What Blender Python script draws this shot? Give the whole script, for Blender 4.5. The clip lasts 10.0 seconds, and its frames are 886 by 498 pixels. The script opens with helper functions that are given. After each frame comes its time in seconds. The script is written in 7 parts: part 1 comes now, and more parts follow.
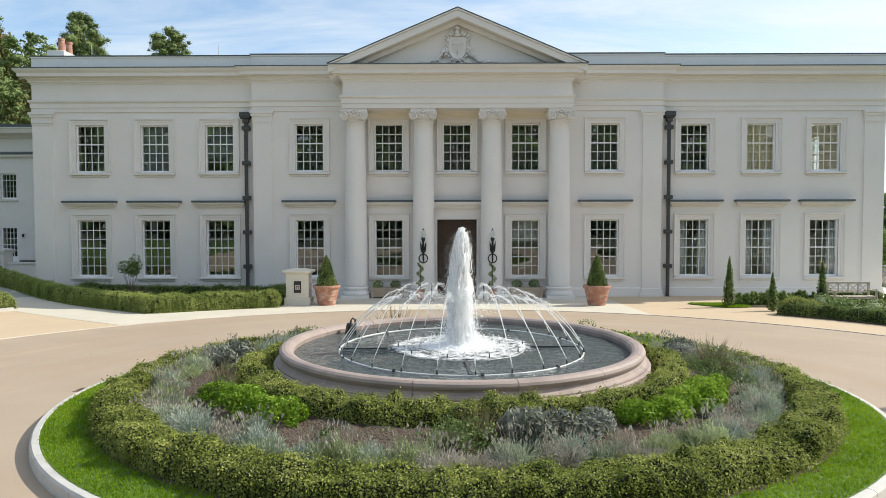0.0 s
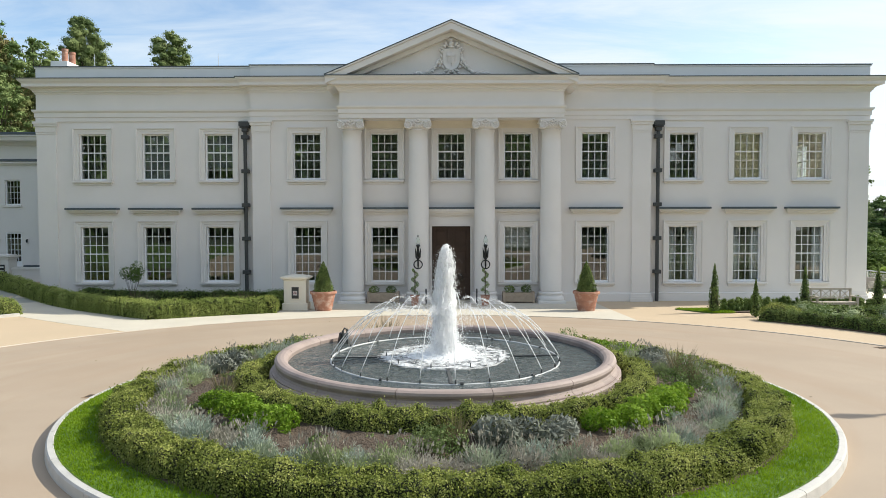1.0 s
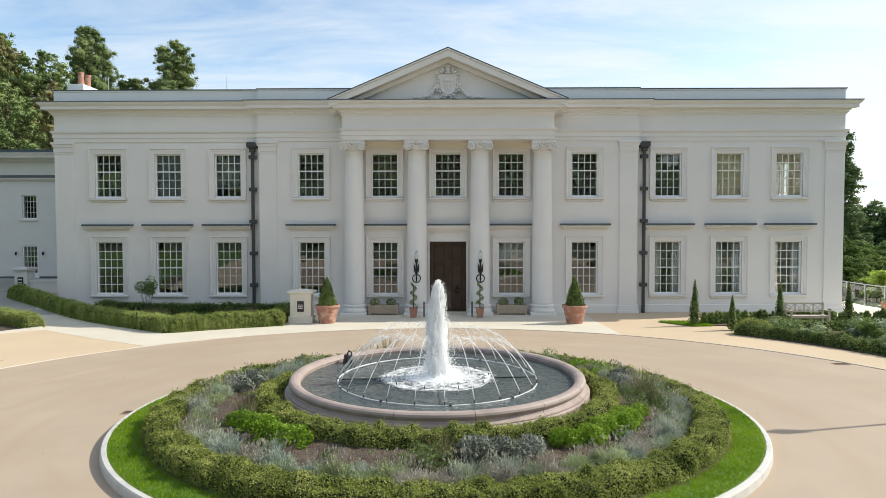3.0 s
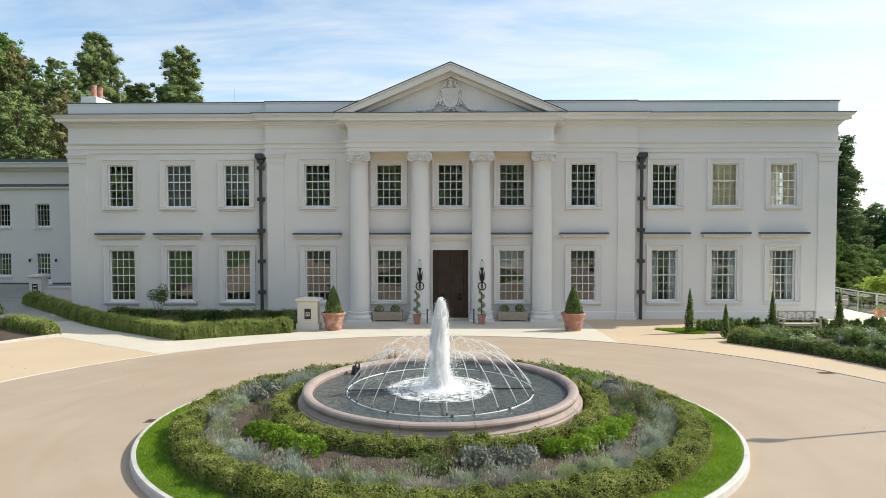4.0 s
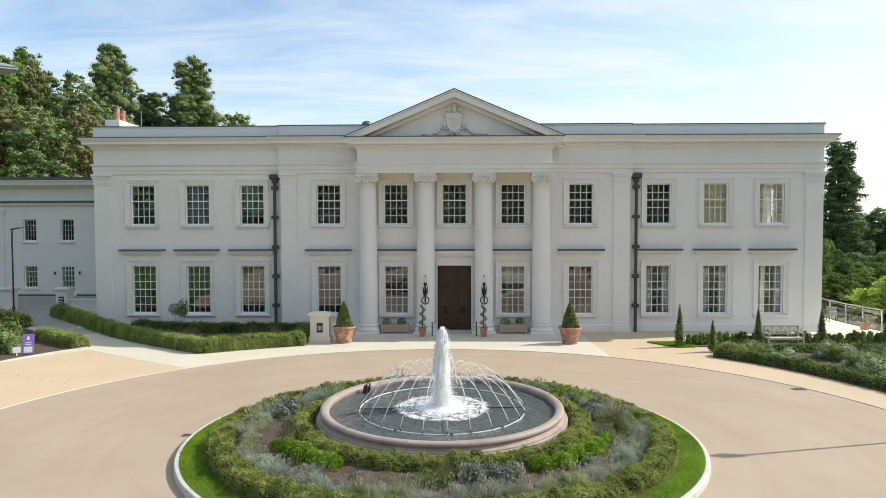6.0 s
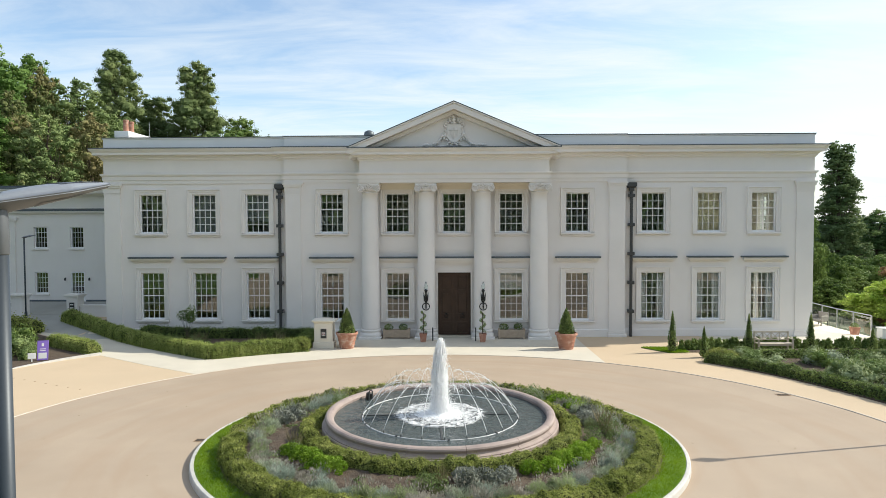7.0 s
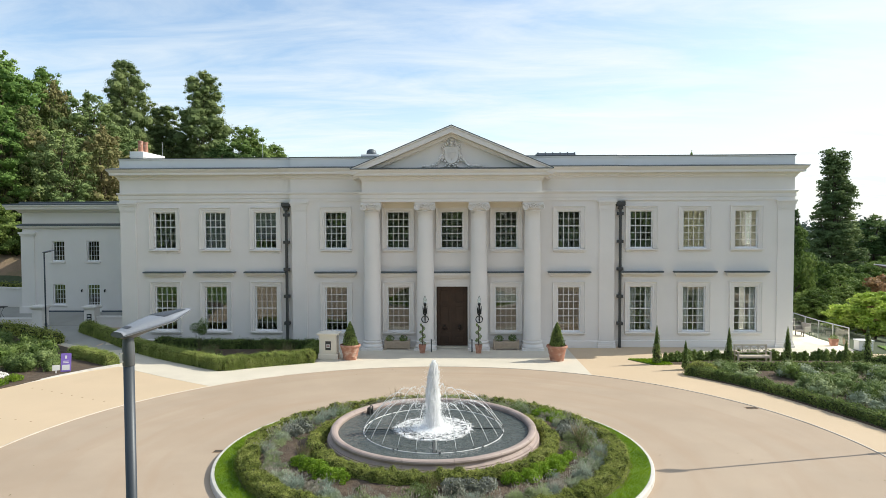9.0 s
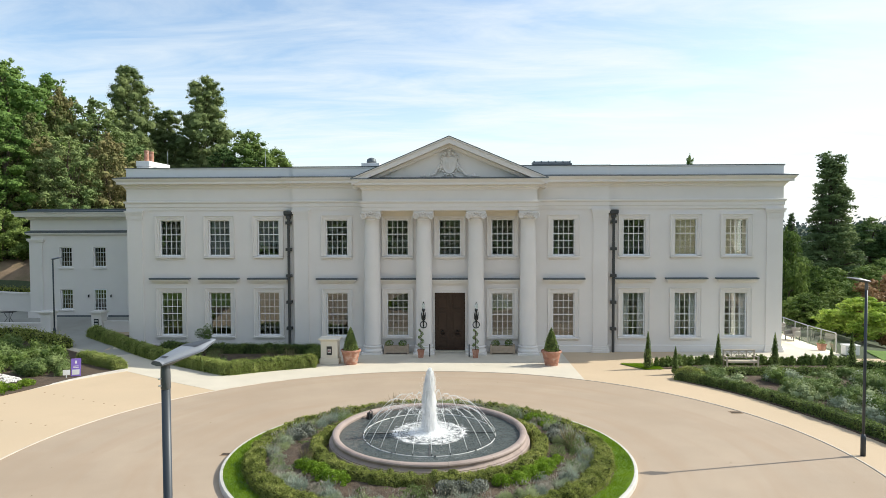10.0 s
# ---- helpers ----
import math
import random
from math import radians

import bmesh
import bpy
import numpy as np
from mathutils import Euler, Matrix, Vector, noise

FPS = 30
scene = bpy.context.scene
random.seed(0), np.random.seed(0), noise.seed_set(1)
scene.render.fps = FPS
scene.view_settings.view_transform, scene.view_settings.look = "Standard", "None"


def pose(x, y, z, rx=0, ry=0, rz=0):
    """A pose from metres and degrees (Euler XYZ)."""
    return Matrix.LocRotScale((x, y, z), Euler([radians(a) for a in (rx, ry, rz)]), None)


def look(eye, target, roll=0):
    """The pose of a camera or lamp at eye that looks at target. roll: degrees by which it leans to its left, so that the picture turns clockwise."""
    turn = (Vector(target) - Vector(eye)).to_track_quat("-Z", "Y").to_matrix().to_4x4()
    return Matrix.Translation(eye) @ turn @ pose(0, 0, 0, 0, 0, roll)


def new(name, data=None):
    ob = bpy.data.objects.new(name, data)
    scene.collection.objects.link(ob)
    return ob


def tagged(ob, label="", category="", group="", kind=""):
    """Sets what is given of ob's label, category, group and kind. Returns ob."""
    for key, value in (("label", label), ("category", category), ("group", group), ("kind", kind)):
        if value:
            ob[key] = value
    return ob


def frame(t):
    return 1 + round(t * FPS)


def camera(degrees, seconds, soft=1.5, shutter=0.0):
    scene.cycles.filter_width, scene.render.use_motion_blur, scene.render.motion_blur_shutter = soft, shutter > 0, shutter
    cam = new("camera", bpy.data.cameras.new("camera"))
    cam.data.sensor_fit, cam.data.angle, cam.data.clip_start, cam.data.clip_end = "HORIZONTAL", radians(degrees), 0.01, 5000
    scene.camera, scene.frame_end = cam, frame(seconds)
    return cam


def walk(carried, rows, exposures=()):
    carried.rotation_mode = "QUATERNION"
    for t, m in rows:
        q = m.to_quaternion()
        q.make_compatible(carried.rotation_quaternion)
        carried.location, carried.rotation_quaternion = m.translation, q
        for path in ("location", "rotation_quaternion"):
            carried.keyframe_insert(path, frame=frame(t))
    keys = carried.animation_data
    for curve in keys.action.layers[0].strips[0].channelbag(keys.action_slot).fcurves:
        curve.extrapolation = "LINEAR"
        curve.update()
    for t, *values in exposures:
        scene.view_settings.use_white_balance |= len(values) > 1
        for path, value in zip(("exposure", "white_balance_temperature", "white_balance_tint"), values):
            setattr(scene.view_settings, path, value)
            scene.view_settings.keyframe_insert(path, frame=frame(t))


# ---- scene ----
cam = camera(68.8, 10.0, soft=0.5)
PATH = [
    (0, (-0.411, 0.140, 2.817), (-0.424, 2.138, 2.743), -0.1),
    (0.5, (-0.287, -0.150, 2.926), (-0.300, 1.848, 2.853), -0.1),
    (1, (-0.176, -0.492, 3.080), (-0.189, 1.507, 3.007), -0.1),
    (1.5, (-0.113, -0.842, 3.248), (-0.125, 1.156, 3.174), -0),
    (2, (-0.055, -1.219, 3.421), (-0.068, 0.779, 3.348), -0.1),
    (2.5, (-0.030, -1.561, 3.584), (-0.043, 0.437, 3.511), -0.1),
    (4, (-0.010, -2.715, 4.166), (-0.033, -0.716, 4.093), -0.1),
    (4.5, (0.018, -3.086, 4.368), (-0.011, -1.088, 4.295), -0.1),
    (5, (0.021, -3.468, 4.560), (-0.013, -1.470, 4.488), -0.1),
    (5.5, (0.066, -3.864, 4.781), (0.027, -1.866, 4.707), -0.1),
    (7, (0.236, -5.111, 5.381), (0.186, -3.113, 5.307), -0.2),
    (7.5, (0.314, -5.519, 5.595), (0.261, -3.521, 5.521), -0.2),
    (8, (0.408, -5.944, 5.821), (0.351, -3.946, 5.746), -0.2),
    (8.5, (0.470, -6.342, 6.030), (0.412, -4.344, 5.957), -0.2),
    (9, (0.552, -6.769, 6.252), (0.491, -4.771, 6.177), -0.2),
    (9.5, (0.620, -7.181, 6.458), (0.558, -5.183, 6.383), -0.2),
    (10, (0.717, -7.671, 6.648), (0.654, -5.673, 6.574), -0.2),
]
walk(cam, [(t, look(eye, target, roll)) for t, eye, target, roll in PATH], exposures=[(0.0, 0.15, 6560, 7), (10.0, 0.15, 6560, 7)])

# ---- world, sun ----
SUN_AZ, SUN_EL = radians(14.2), radians(38.2)   # azimuth from +x towards +y
world = bpy.data.worlds.new("world")
scene.world = world
world.use_nodes = True
wt = world.node_tree
wt.nodes.clear()
w_out = wt.nodes.new("ShaderNodeOutputWorld")
w_bg = wt.nodes.new("ShaderNodeBackground")
w_sky = wt.nodes.new("ShaderNodeTexSky")
w_sky.sky_type = "NISHITA"
w_sky.sun_disc = False
w_sky.sun_elevation = SUN_EL
w_sky.sun_rotation = radians(90) - SUN_AZ
w_sky.air_density, w_sky.dust_density, w_sky.ozone_density = 1.0, 0.8, 1.0
w_bg.inputs["Strength"].default_value = 0.13
# thin streaky cloud over the blue
w_tc = wt.nodes.new("ShaderNodeTexCoord")
w_sep = wt.nodes.new("ShaderNodeSeparateXYZ")
w_zc = wt.nodes.new("ShaderNodeMath")
w_zc.operation = "MAXIMUM"
w_zc.inputs[1].default_value = 0.03
w_za = wt.nodes.new("ShaderNodeMath")
w_za.operation = "ADD"
w_za.inputs[1].default_value = 0.12
w_div = wt.nodes.new("ShaderNodeVectorMath")
w_div.operation = "DIVIDE"
w_cmb = wt.nodes.new("ShaderNodeCombineXYZ")
w_map = wt.nodes.new("ShaderNodeMapping")
w_map.inputs["Rotation"].default_value = (0, 0, radians(24))
w_map.inputs["Scale"].default_value = (0.55, 1.5, 1.0)
w_n1 = wt.nodes.new("ShaderNodeTexNoise")
w_n1.inputs["Scale"].default_value = 2.0
w_n1.inputs["Detail"].default_value = 9.0
w_n1.inputs["Roughness"].default_value = 0.6
w_n1.inputs["Distortion"].default_value = 0.5
w_rmp = wt.nodes.new("ShaderNodeValToRGB")
w_rmp.color_ramp.elements[0].position = 0.37
w_rmp.color_ramp.elements[0].color = (0.12, 0.12, 0.12, 1)
w_rmp.color_ramp.elements[1].position = 0.68
w_rmp.color_ramp.elements[1].color = (0.80, 0.80, 0.80, 1)
w_mix = wt.nodes.new("ShaderNodeMix")
w_mix.data_type = "RGBA"
w_mix.inputs["B"].default_value = (6.75, 7.05, 7.3, 1)
L = wt.links.new
L(w_tc.outputs["Generated"], w_sep.inputs[0])
L(w_sep.outputs["Z"], w_zc.inputs[0])
L(w_zc.outputs[0], w_za.inputs[0])
for k in "XYZ":
    L(w_za.outputs[0], w_cmb.inputs[k])
L(w_tc.outputs["Generated"], w_div.inputs[0])
L(w_cmb.outputs[0], w_div.inputs[1])
L(w_div.outputs["Vector"], w_map.inputs["Vector"])
L(w_map.outputs["Vector"], w_n1.inputs["Vector"])
L(w_n1.outputs["Fac"], w_rmp.inputs["Fac"])
w_gain = wt.nodes.new("ShaderNodeVectorMath")
w_gain.operation = "SCALE"
w_gain.inputs["Scale"].default_value = 1.45
w_east = wt.nodes.new("ShaderNodeMath")
w_east.operation = "MULTIPLY_ADD"
w_east.use_clamp = True
w_east.inputs[1].default_value = 0.30
L(w_sep.outputs["X"], w_east.inputs[0])
w_low = wt.nodes.new("ShaderNodeMapRange")
w_low.inputs["From Min"].default_value, w_low.inputs["From Max"].default_value = 0.03, 0.20
w_low.inputs["To Min"].default_value, w_low.inputs["To Max"].default_value = 0.30, 0.0
w_haze = wt.nodes.new("ShaderNodeMath")
w_haze.operation = "ADD"
L(w_sep.outputs["Z"], w_low.inputs["Value"])
L(w_low.outputs[0], w_haze.inputs[0])
L(w_rmp.outputs["Color"], w_haze.inputs[1])
L(w_haze.outputs[0], w_east.inputs[2])
L(w_sky.outputs["Color"], w_gain.inputs[0])
L(w_gain.outputs["Vector"], w_mix.inputs["A"])
L(w_east.outputs[0], w_mix.inputs["Factor"])
L(w_mix.outputs["Result"], w_bg.inputs["Color"])
L(w_bg.outputs[0], w_out.inputs["Surface"])

sun_data = bpy.data.lights.new("sun", "SUN")
sun_data.energy, sun_data.angle, sun_data.color = 4.5, radians(0.6), (1.0, 0.94, 0.84)
sun = new("sun", sun_data)
SUN_DIR = Vector((math.cos(SUN_EL) * math.cos(SUN_AZ), math.cos(SUN_EL) * math.sin(SUN_AZ), math.sin(SUN_EL)))
sun.matrix_world = look(SUN_DIR * 200, (0, 0, 0))


# ---- materials ----
def mat(name, col, rough=0.6, var=0.12, scale=6.0, fine=60.0, bump=0.15, metal=0.0, spec=0.5, stain=None, island=0.0, coat=0.0, bump_dist=0.01):
    """Procedural surface: colour broken up at two scales, fine relief, optional stain colour, optional per-piece variation."""
    m = bpy.data.materials.new(name)
    m.use_nodes = True
    nt = m.node_tree
    b = nt.nodes["Principled BSDF"]
    tc = nt.nodes.new("ShaderNodeTexCoord")
    n1 = nt.nodes.new("ShaderNodeTexNoise")
    n1.inputs["Scale"].default_value, n1.inputs["Detail"].default_value = scale, 6.0
    n2 = nt.nodes.new("ShaderNodeTexNoise")
    n2.inputs["Scale"].default_value, n2.inputs["Detail"].default_value = fine, 4.0
    geo = nt.nodes.new("ShaderNodeNewGeometry")
    nt.links.new(geo.outputs["Position"], n1.inputs["Vector"])
    nt.links.new(geo.outputs["Position"], n2.inputs["Vector"])
    add = nt.nodes.new("ShaderNodeMath")
    add.operation = "ADD"
    nt.links.new(n1.outputs["Fac"], add.inputs[0])
    nt.links.new(n2.outputs["Fac"], add.inputs[1])
    rng = nt.nodes.new("ShaderNodeMapRange")
    rng.inputs["From Min"].default_value, rng.inputs["From Max"].default_value = 0.6, 1.4
    rng.inputs["To Min"].default_value, rng.inputs["To Max"].default_value = 1 - var, 1 + var
    nt.links.new(add.outputs[0], rng.inputs["Value"])
    mul = nt.nodes.new("ShaderNodeVectorMath")
    mul.operation = "SCALE"
    mul.inputs[0].default_value = col
    last = rng.outputs[0]
    if island:
        m2 = nt.nodes.new("ShaderNodeMath")
        m2.operation = "MULTIPLY"
        r2 = nt.nodes.new("ShaderNodeMapRange")
        r2.inputs["To Min"].default_value, r2.inputs["To Max"].default_value = 1 - island, 1 + island
        nt.links.new(geo.outputs["Random Per Island"], r2.inputs["Value"])
        nt.links.new(last, m2.inputs[0])
        nt.links.new(r2.outputs[0], m2.inputs[1])
        last = m2.outputs[0]
    nt.links.new(last, mul.inputs["Scale"])
    colour = mul.outputs[0]
    if stain:
        n3 = nt.nodes.new("ShaderNodeTexNoise")
        n3.inputs["Scale"].default_value, n3.inputs["Detail"].default_value = stain[2], 8.0
        nt.links.new(geo.outputs["Position"], n3.inputs["Vector"])
        rp = nt.nodes.new("ShaderNodeMapRange")
        rp.inputs["From Min"].default_value, rp.inputs["From Max"].default_value = 0.5, 0.75
        rp.inputs["To Max"].default_value = stain[1]
        nt.links.new(n3.outputs["Fac"], rp.inputs["Value"])
        mx = nt.nodes.new("ShaderNodeMix")
        mx.data_type = "RGBA"
        mx.inputs["B"].default_value = (*stain[0], 1)
        nt.links.new(rp.outputs[0], mx.inputs["Factor"])
        nt.links.new(colour, mx.inputs["A"])
        colour = mx.outputs["Result"]
    nt.links.new(colour, b.inputs["Base Color"])
    b.inputs["Roughness"].default_value = rough
    b.inputs["Metallic"].default_value = metal
    b.inputs["Specular IOR Level"].default_value = spec
    b.inputs["Coat Weight"].default_value = coat
    if bump:
        bp = nt.nodes.new("ShaderNodeBump")
        bp.inputs["Strength"].default_value, bp.inputs["Distance"].default_value = bump, bump_dist
        nt.links.new(n2.outputs["Fac"], bp.inputs["Height"])
        nt.links.new(bp.outputs[0], b.inputs["Normal"])
    return m


def leaf_mat(name, dark, mid, light, rough=0.5, trans=0.3, patch=1.2, speck=0.34):
    """Foliage: each leaf takes its own tone between three, shifted by broad patches; part of the light goes through."""
    m = bpy.data.materials.new(name)
    m.use_nodes = True
    nt = m.node_tree
    b = nt.nodes["Principled BSDF"]
    out = nt.nodes["Material Output"]
    geo = nt.nodes.new("ShaderNodeNewGeometry")
    oi = nt.nodes.new("ShaderNodeObjectInfo")
    n = nt.nodes.new("ShaderNodeTexNoise")
    n.inputs["Scale"].default_value, n.inputs["Detail"].default_value = patch, 3.0
    nt.links.new(geo.outputs["Position"], n.inputs["Vector"])
    s = nt.nodes.new("ShaderNodeMath")
    s.operation = "MULTIPLY_ADD"
    s.inputs[1].default_value = speck
    nt.links.new(geo.outputs["Random Per Island"], s.inputs[0])
    s2 = nt.nodes.new("ShaderNodeMath")
    s2.operation = "MULTIPLY_ADD"
    s2.inputs[1].default_value, s2.inputs[2].default_value = 1.7, -0.65 + (0.6 - speck) / 2
    nt.links.new(n.outputs["Fac"], s2.inputs[0])
    s3 = nt.nodes.new("ShaderNodeMath")
    s3.operation = "MULTIPLY_ADD"
    s3.inputs[1].default_value = 0.25
    nt.links.new(oi.outputs["Random"], s3.inputs[0])
    nt.links.new(s2.outputs[0], s3.inputs[2])
    nt.links.new(s3.outputs[0], s.inputs[2])
    r = nt.nodes.new("ShaderNodeValToRGB")
    r.color_ramp.elements[0].position, r.color_ramp.elements[0].color = 0.1, (*dark, 1)
    r.color_ramp.elements[1].position, r.color_ramp.elements[1].color = 0.95, (*light, 1)
    e = r.color_ramp.elements.new(0.5)
    e.color = (*mid, 1)
    nt.links.new(s.outputs[0], r.inputs["Fac"])
    nt.links.new(r.outputs["Color"], b.inputs["Base Color"])
    b.inputs["Roughness"].default_value = rough
    b.inputs["Specular IOR Level"].default_value = 0.12
    t = nt.nodes.new("ShaderNodeBsdfTranslucent")
    nt.links.new(r.outputs["Color"], t.inputs["Color"])
    mx = nt.nodes.new("ShaderNodeMixShader")
    mx.inputs[0].default_value = trans
    nt.links.new(b.outputs[0], mx.inputs[1])
    nt.links.new(t.outputs[0], mx.inputs[2])
    nt.links.new(mx.outputs[0], out.inputs["Surface"])
    return m


M_RENDER = mat("painted_render", (0.82, 0.787, 0.755), 0.75, 0.035, 0.9, 90, 0.12, stain=((0.70, 0.672, 0.64), 0.35, 0.35), bump_dist=0.006)
M_MOULD = mat("painted_moulding", (0.80, 0.768, 0.732), 0.6, 0.03, 1.4, 70, 0.08, stain=((0.71, 0.69, 0.64), 0.25, 0.8), bump_dist=0.004)
M_PARAPET = mat("painted_parapet", (0.81, 0.815, 0.81), 0.6, 0.03, 1.2, 60, 0.06, stain=((0.68, 0.69, 0.68), 0.3, 0.7))
M_SASH = mat("white_sash_paint", (0.89, 0.90, 0.90), 0.3, 0.03, 3, 90, 0.04)
M_LEAD = mat("lead_grey", (0.105, 0.125, 0.140), 0.5, 0.2, 4, 40, 0.15, 0.3)
M_PIPE = mat("dark_painted_iron", (0.055, 0.058, 0.058), 0.5, 0.2, 8, 60, 0.15)
M_IRON = mat("black_wrought_iron", (0.02, 0.022, 0.022), 0.45, 0.2, 12, 80, 0.2, 0.4)
M_DOOR = mat("dark_oak", (0.05, 0.026, 0.016), 0.4, 0.35, 3, 50, 0.3)
M_TERRA = mat("terracotta", (0.41, 0.20, 0.135), 0.85, 0.2, 5, 70, 0.3, stain=((0.60, 0.47, 0.39), 0.9, 5))
M_ROAD = mat("resin_gravel_road", (0.412, 0.326, 0.242), 0.85, 0.10, 0.7, 220, 0.35, stain=((0.355, 0.272, 0.196), 0.7, 0.22), bump_dist=0.004)
M_YELLOW = mat("buff_gravel", (0.575, 0.448, 0.305), 0.9, 0.07, 0.6, 240, 0.4, stain=((0.50, 0.40, 0.275), 0.6, 0.3), bump_dist=0.005)
M_PALE = mat("pale_stone_paving", (0.625, 0.575, 0.475), 0.85, 0.08, 0.9, 160, 0.2, stain=((0.52, 0.475, 0.39), 0.6, 0.5))
M_KERB = mat("kerb_stone", (0.58, 0.56, 0.52), 0.8, 0.1, 5, 120, 0.3, stain=((0.36, 0.35, 0.33), 0.5, 3))
M_PINK = mat("pink_sandstone", (0.375, 0.297, 0.265), 0.6, 0.18, 3, 100, 0.25, stain=((0.22, 0.175, 0.16), 0.7, 2.6))
M_BASIN = mat("basin_liner", (0.055, 0.06, 0.062), 0.4, 0.3, 3, 30, 0.2, stain=((0.14, 0.14, 0.135), 0.6, 2))
M_SOIL = mat("dark_soil", (0.105, 0.075, 0.052), 0.95, 0.45, 4, 34, 1.0, bump_dist=0.05, stain=((0.15, 0.118, 0.09), 0.7, 6))
M_LAWN = mat("lawn_soil", (0.10, 0.18, 0.022), 0.9, 0.3, 3, 60, 0.6, bump_dist=0.02)
M_FIELD = mat("far_grass", (0.065, 0.085, 0.042), 0.95, 0.3, 0.05, 3, 0.2)
M_BARK = mat("bark", (0.10, 0.075, 0.055), 0.9, 0.3, 3, 30, 0.7, bump_dist=0.03)
# solid plant cores: shade between the leaves put into a near-black colour
M_CORE = mat("hedge_inner_shade", (0.022, 0.028, 0.009), 0.95, 0.4, 10, 40, 0.9, bump_dist=0.03)
M_BENCH = mat("pale_teak", (0.56, 0.49, 0.39), 0.75, 0.2, 8, 60, 0.3)
M_GREYBLIND = mat("grey_blind", (0.26, 0.29, 0.29), 0.8, 0.06, 3, 120, 0.1)
M_WOODGREY = mat("weathered_teak", (0.43, 0.345, 0.26), 0.75, 0.2, 8, 60, 0.3)
M_EDGE = mat("edging_stone", (0.60, 0.53, 0.44), 0.85, 0.14, 3, 120, 0.2, stain=((0.30, 0.26, 0.21), 0.6, 1.2))
M_PVC = mat("white_pipe", (0.56, 0.57, 0.565), 0.35, 0.08, 6, 80, 0.05, stain=((0.48, 0.50, 0.47), 0.6, 5))
M_STEEL = mat("brushed_steel", (0.55, 0.56, 0.57), 0.35, 0.08, 6, 80, 0.05, 1.0)
M_POLE = mat("grey_lamp_paint", (0.048, 0.06, 0.073), 0.45, 0.08, 5, 60, 0.03, 0.2)
M_HEAD = mat("silver_lamp_housing", (0.24, 0.26, 0.29), 0.42, 0.06, 5, 60, 0.02, 0.1)
M_ASPHALT = mat("grey_asphalt", (0.36, 0.355, 0.32), 0.85, 0.12, 0.8, 160, 0.3, stain=((0.26, 0.255, 0.225), 0.6, 0.5))
M_BANK = mat("bare_earth_bank", (0.30, 0.215, 0.145), 0.95, 0.3, 1.2, 30, 0.8, bump_dist=0.05, stain=((0.16, 0.15, 0.07), 0.7, 0.9))
M_STUD = mat("brown_stud", (0.36, 0.25, 0.16), 0.8, 0.2, 9, 60, 0.2)
M_SLEEVE = mat("lamp_collar_paint", (0.13, 0.14, 0.15), 0.45, 0.06, 5, 60, 0.02, 0.2)
M_ROOM = mat("room_plaster", (0.60, 0.64, 0.57), 0.8, 0.05, 1, 40, 0.05)
M_ROOMCREAM = mat("cream_room_paint", (0.90, 0.88, 0.76), 0.8, 0.05, 1, 40, 0.05)
M_BLIND = mat("cream_blind", (0.93, 0.89, 0.66), 0.8, 0.05, 3, 120, 0.1)
nt = M_BLIND.node_tree
bt = nt.nodes.new("ShaderNodeBsdfTranslucent")
bt.inputs["Color"].default_value = (0.97, 0.95, 0.80, 1)
bx = nt.nodes.new("ShaderNodeMixShader")
bx.inputs[0].default_value = 0.66
nt.links.new(nt.nodes["Principled BSDF"].outputs[0], bx.inputs[1])
nt.links.new(bt.outputs[0], bx.inputs[2])
nt.links.new(bx.outputs[0], nt.nodes["Material Output"].inputs["Surface"])
M_CURTAIN = mat("grey_curtain", (0.93, 0.92, 0.90), 0.85, 0.08, 4, 120, 0.2)
M_PURPLE = mat("purple_board", (0.25, 0.16, 0.56), 0.4, 0.04, 4, 60, 0.03)
M_WHITE = mat("white_board", (0.80, 0.80, 0.78), 0.5, 0.03, 4, 60, 0.03)
M_BLACK = mat("black_plate", (0.03, 0.03, 0.032), 0.35, 0.1, 5, 60, 0.03)
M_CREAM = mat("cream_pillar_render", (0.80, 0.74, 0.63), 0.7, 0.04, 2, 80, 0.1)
M_RED = mat("dark_red_plate", (0.20, 0.05, 0.045), 0.5, 0.06, 6, 60, 0.03)
M_WICKER = mat("grey_wicker", (0.25, 0.24, 0.225), 0.8, 0.2, 20, 80, 0.6)
M_PEBBLE = mat("white_pebbles", (0.62, 0.60, 0.57), 0.8, 0.1, 8, 40, 0.2, island=0.3)

# worn sweeps on the drive, drawn out along the way that wheels turn round the island
nt = M_ROAD.node_tree
b = nt.nodes["Principled BSDF"]
rg = nt.nodes.new("ShaderNodeNewGeometry")
rs = nt.nodes.new("ShaderNodeVectorMath")
rs.operation = "SUBTRACT"
rs.inputs[1].default_value = (-0.25, 9.8, 0)
rl_ = nt.nodes.new("ShaderNodeVectorMath")
rl_.operation = "LENGTH"
rx = nt.nodes.new("ShaderNodeSeparateXYZ")
ra_ = nt.nodes.new("ShaderNodeMath")
ra_.operation = "ARCTAN2"
rc = nt.nodes.new("ShaderNodeCombineXYZ")
rn = nt.nodes.new("ShaderNodeTexNoise")
rn.inputs["Scale"].default_value, rn.inputs["Detail"].default_value, rn.inputs["Distortion"].default_value = 1.25, 5.0, 0.7
rr = nt.nodes.new("ShaderNodeMapRange")
rr.inputs["From Min"].default_value, rr.inputs["From Max"].default_value, rr.inputs["To Max"].default_value = 0.46, 0.70, 0.6
rm = nt.nodes.new("ShaderNodeMix")
rm.data_type = "RGBA"
rm.inputs["B"].default_value = (0.385, 0.285, 0.20, 1)
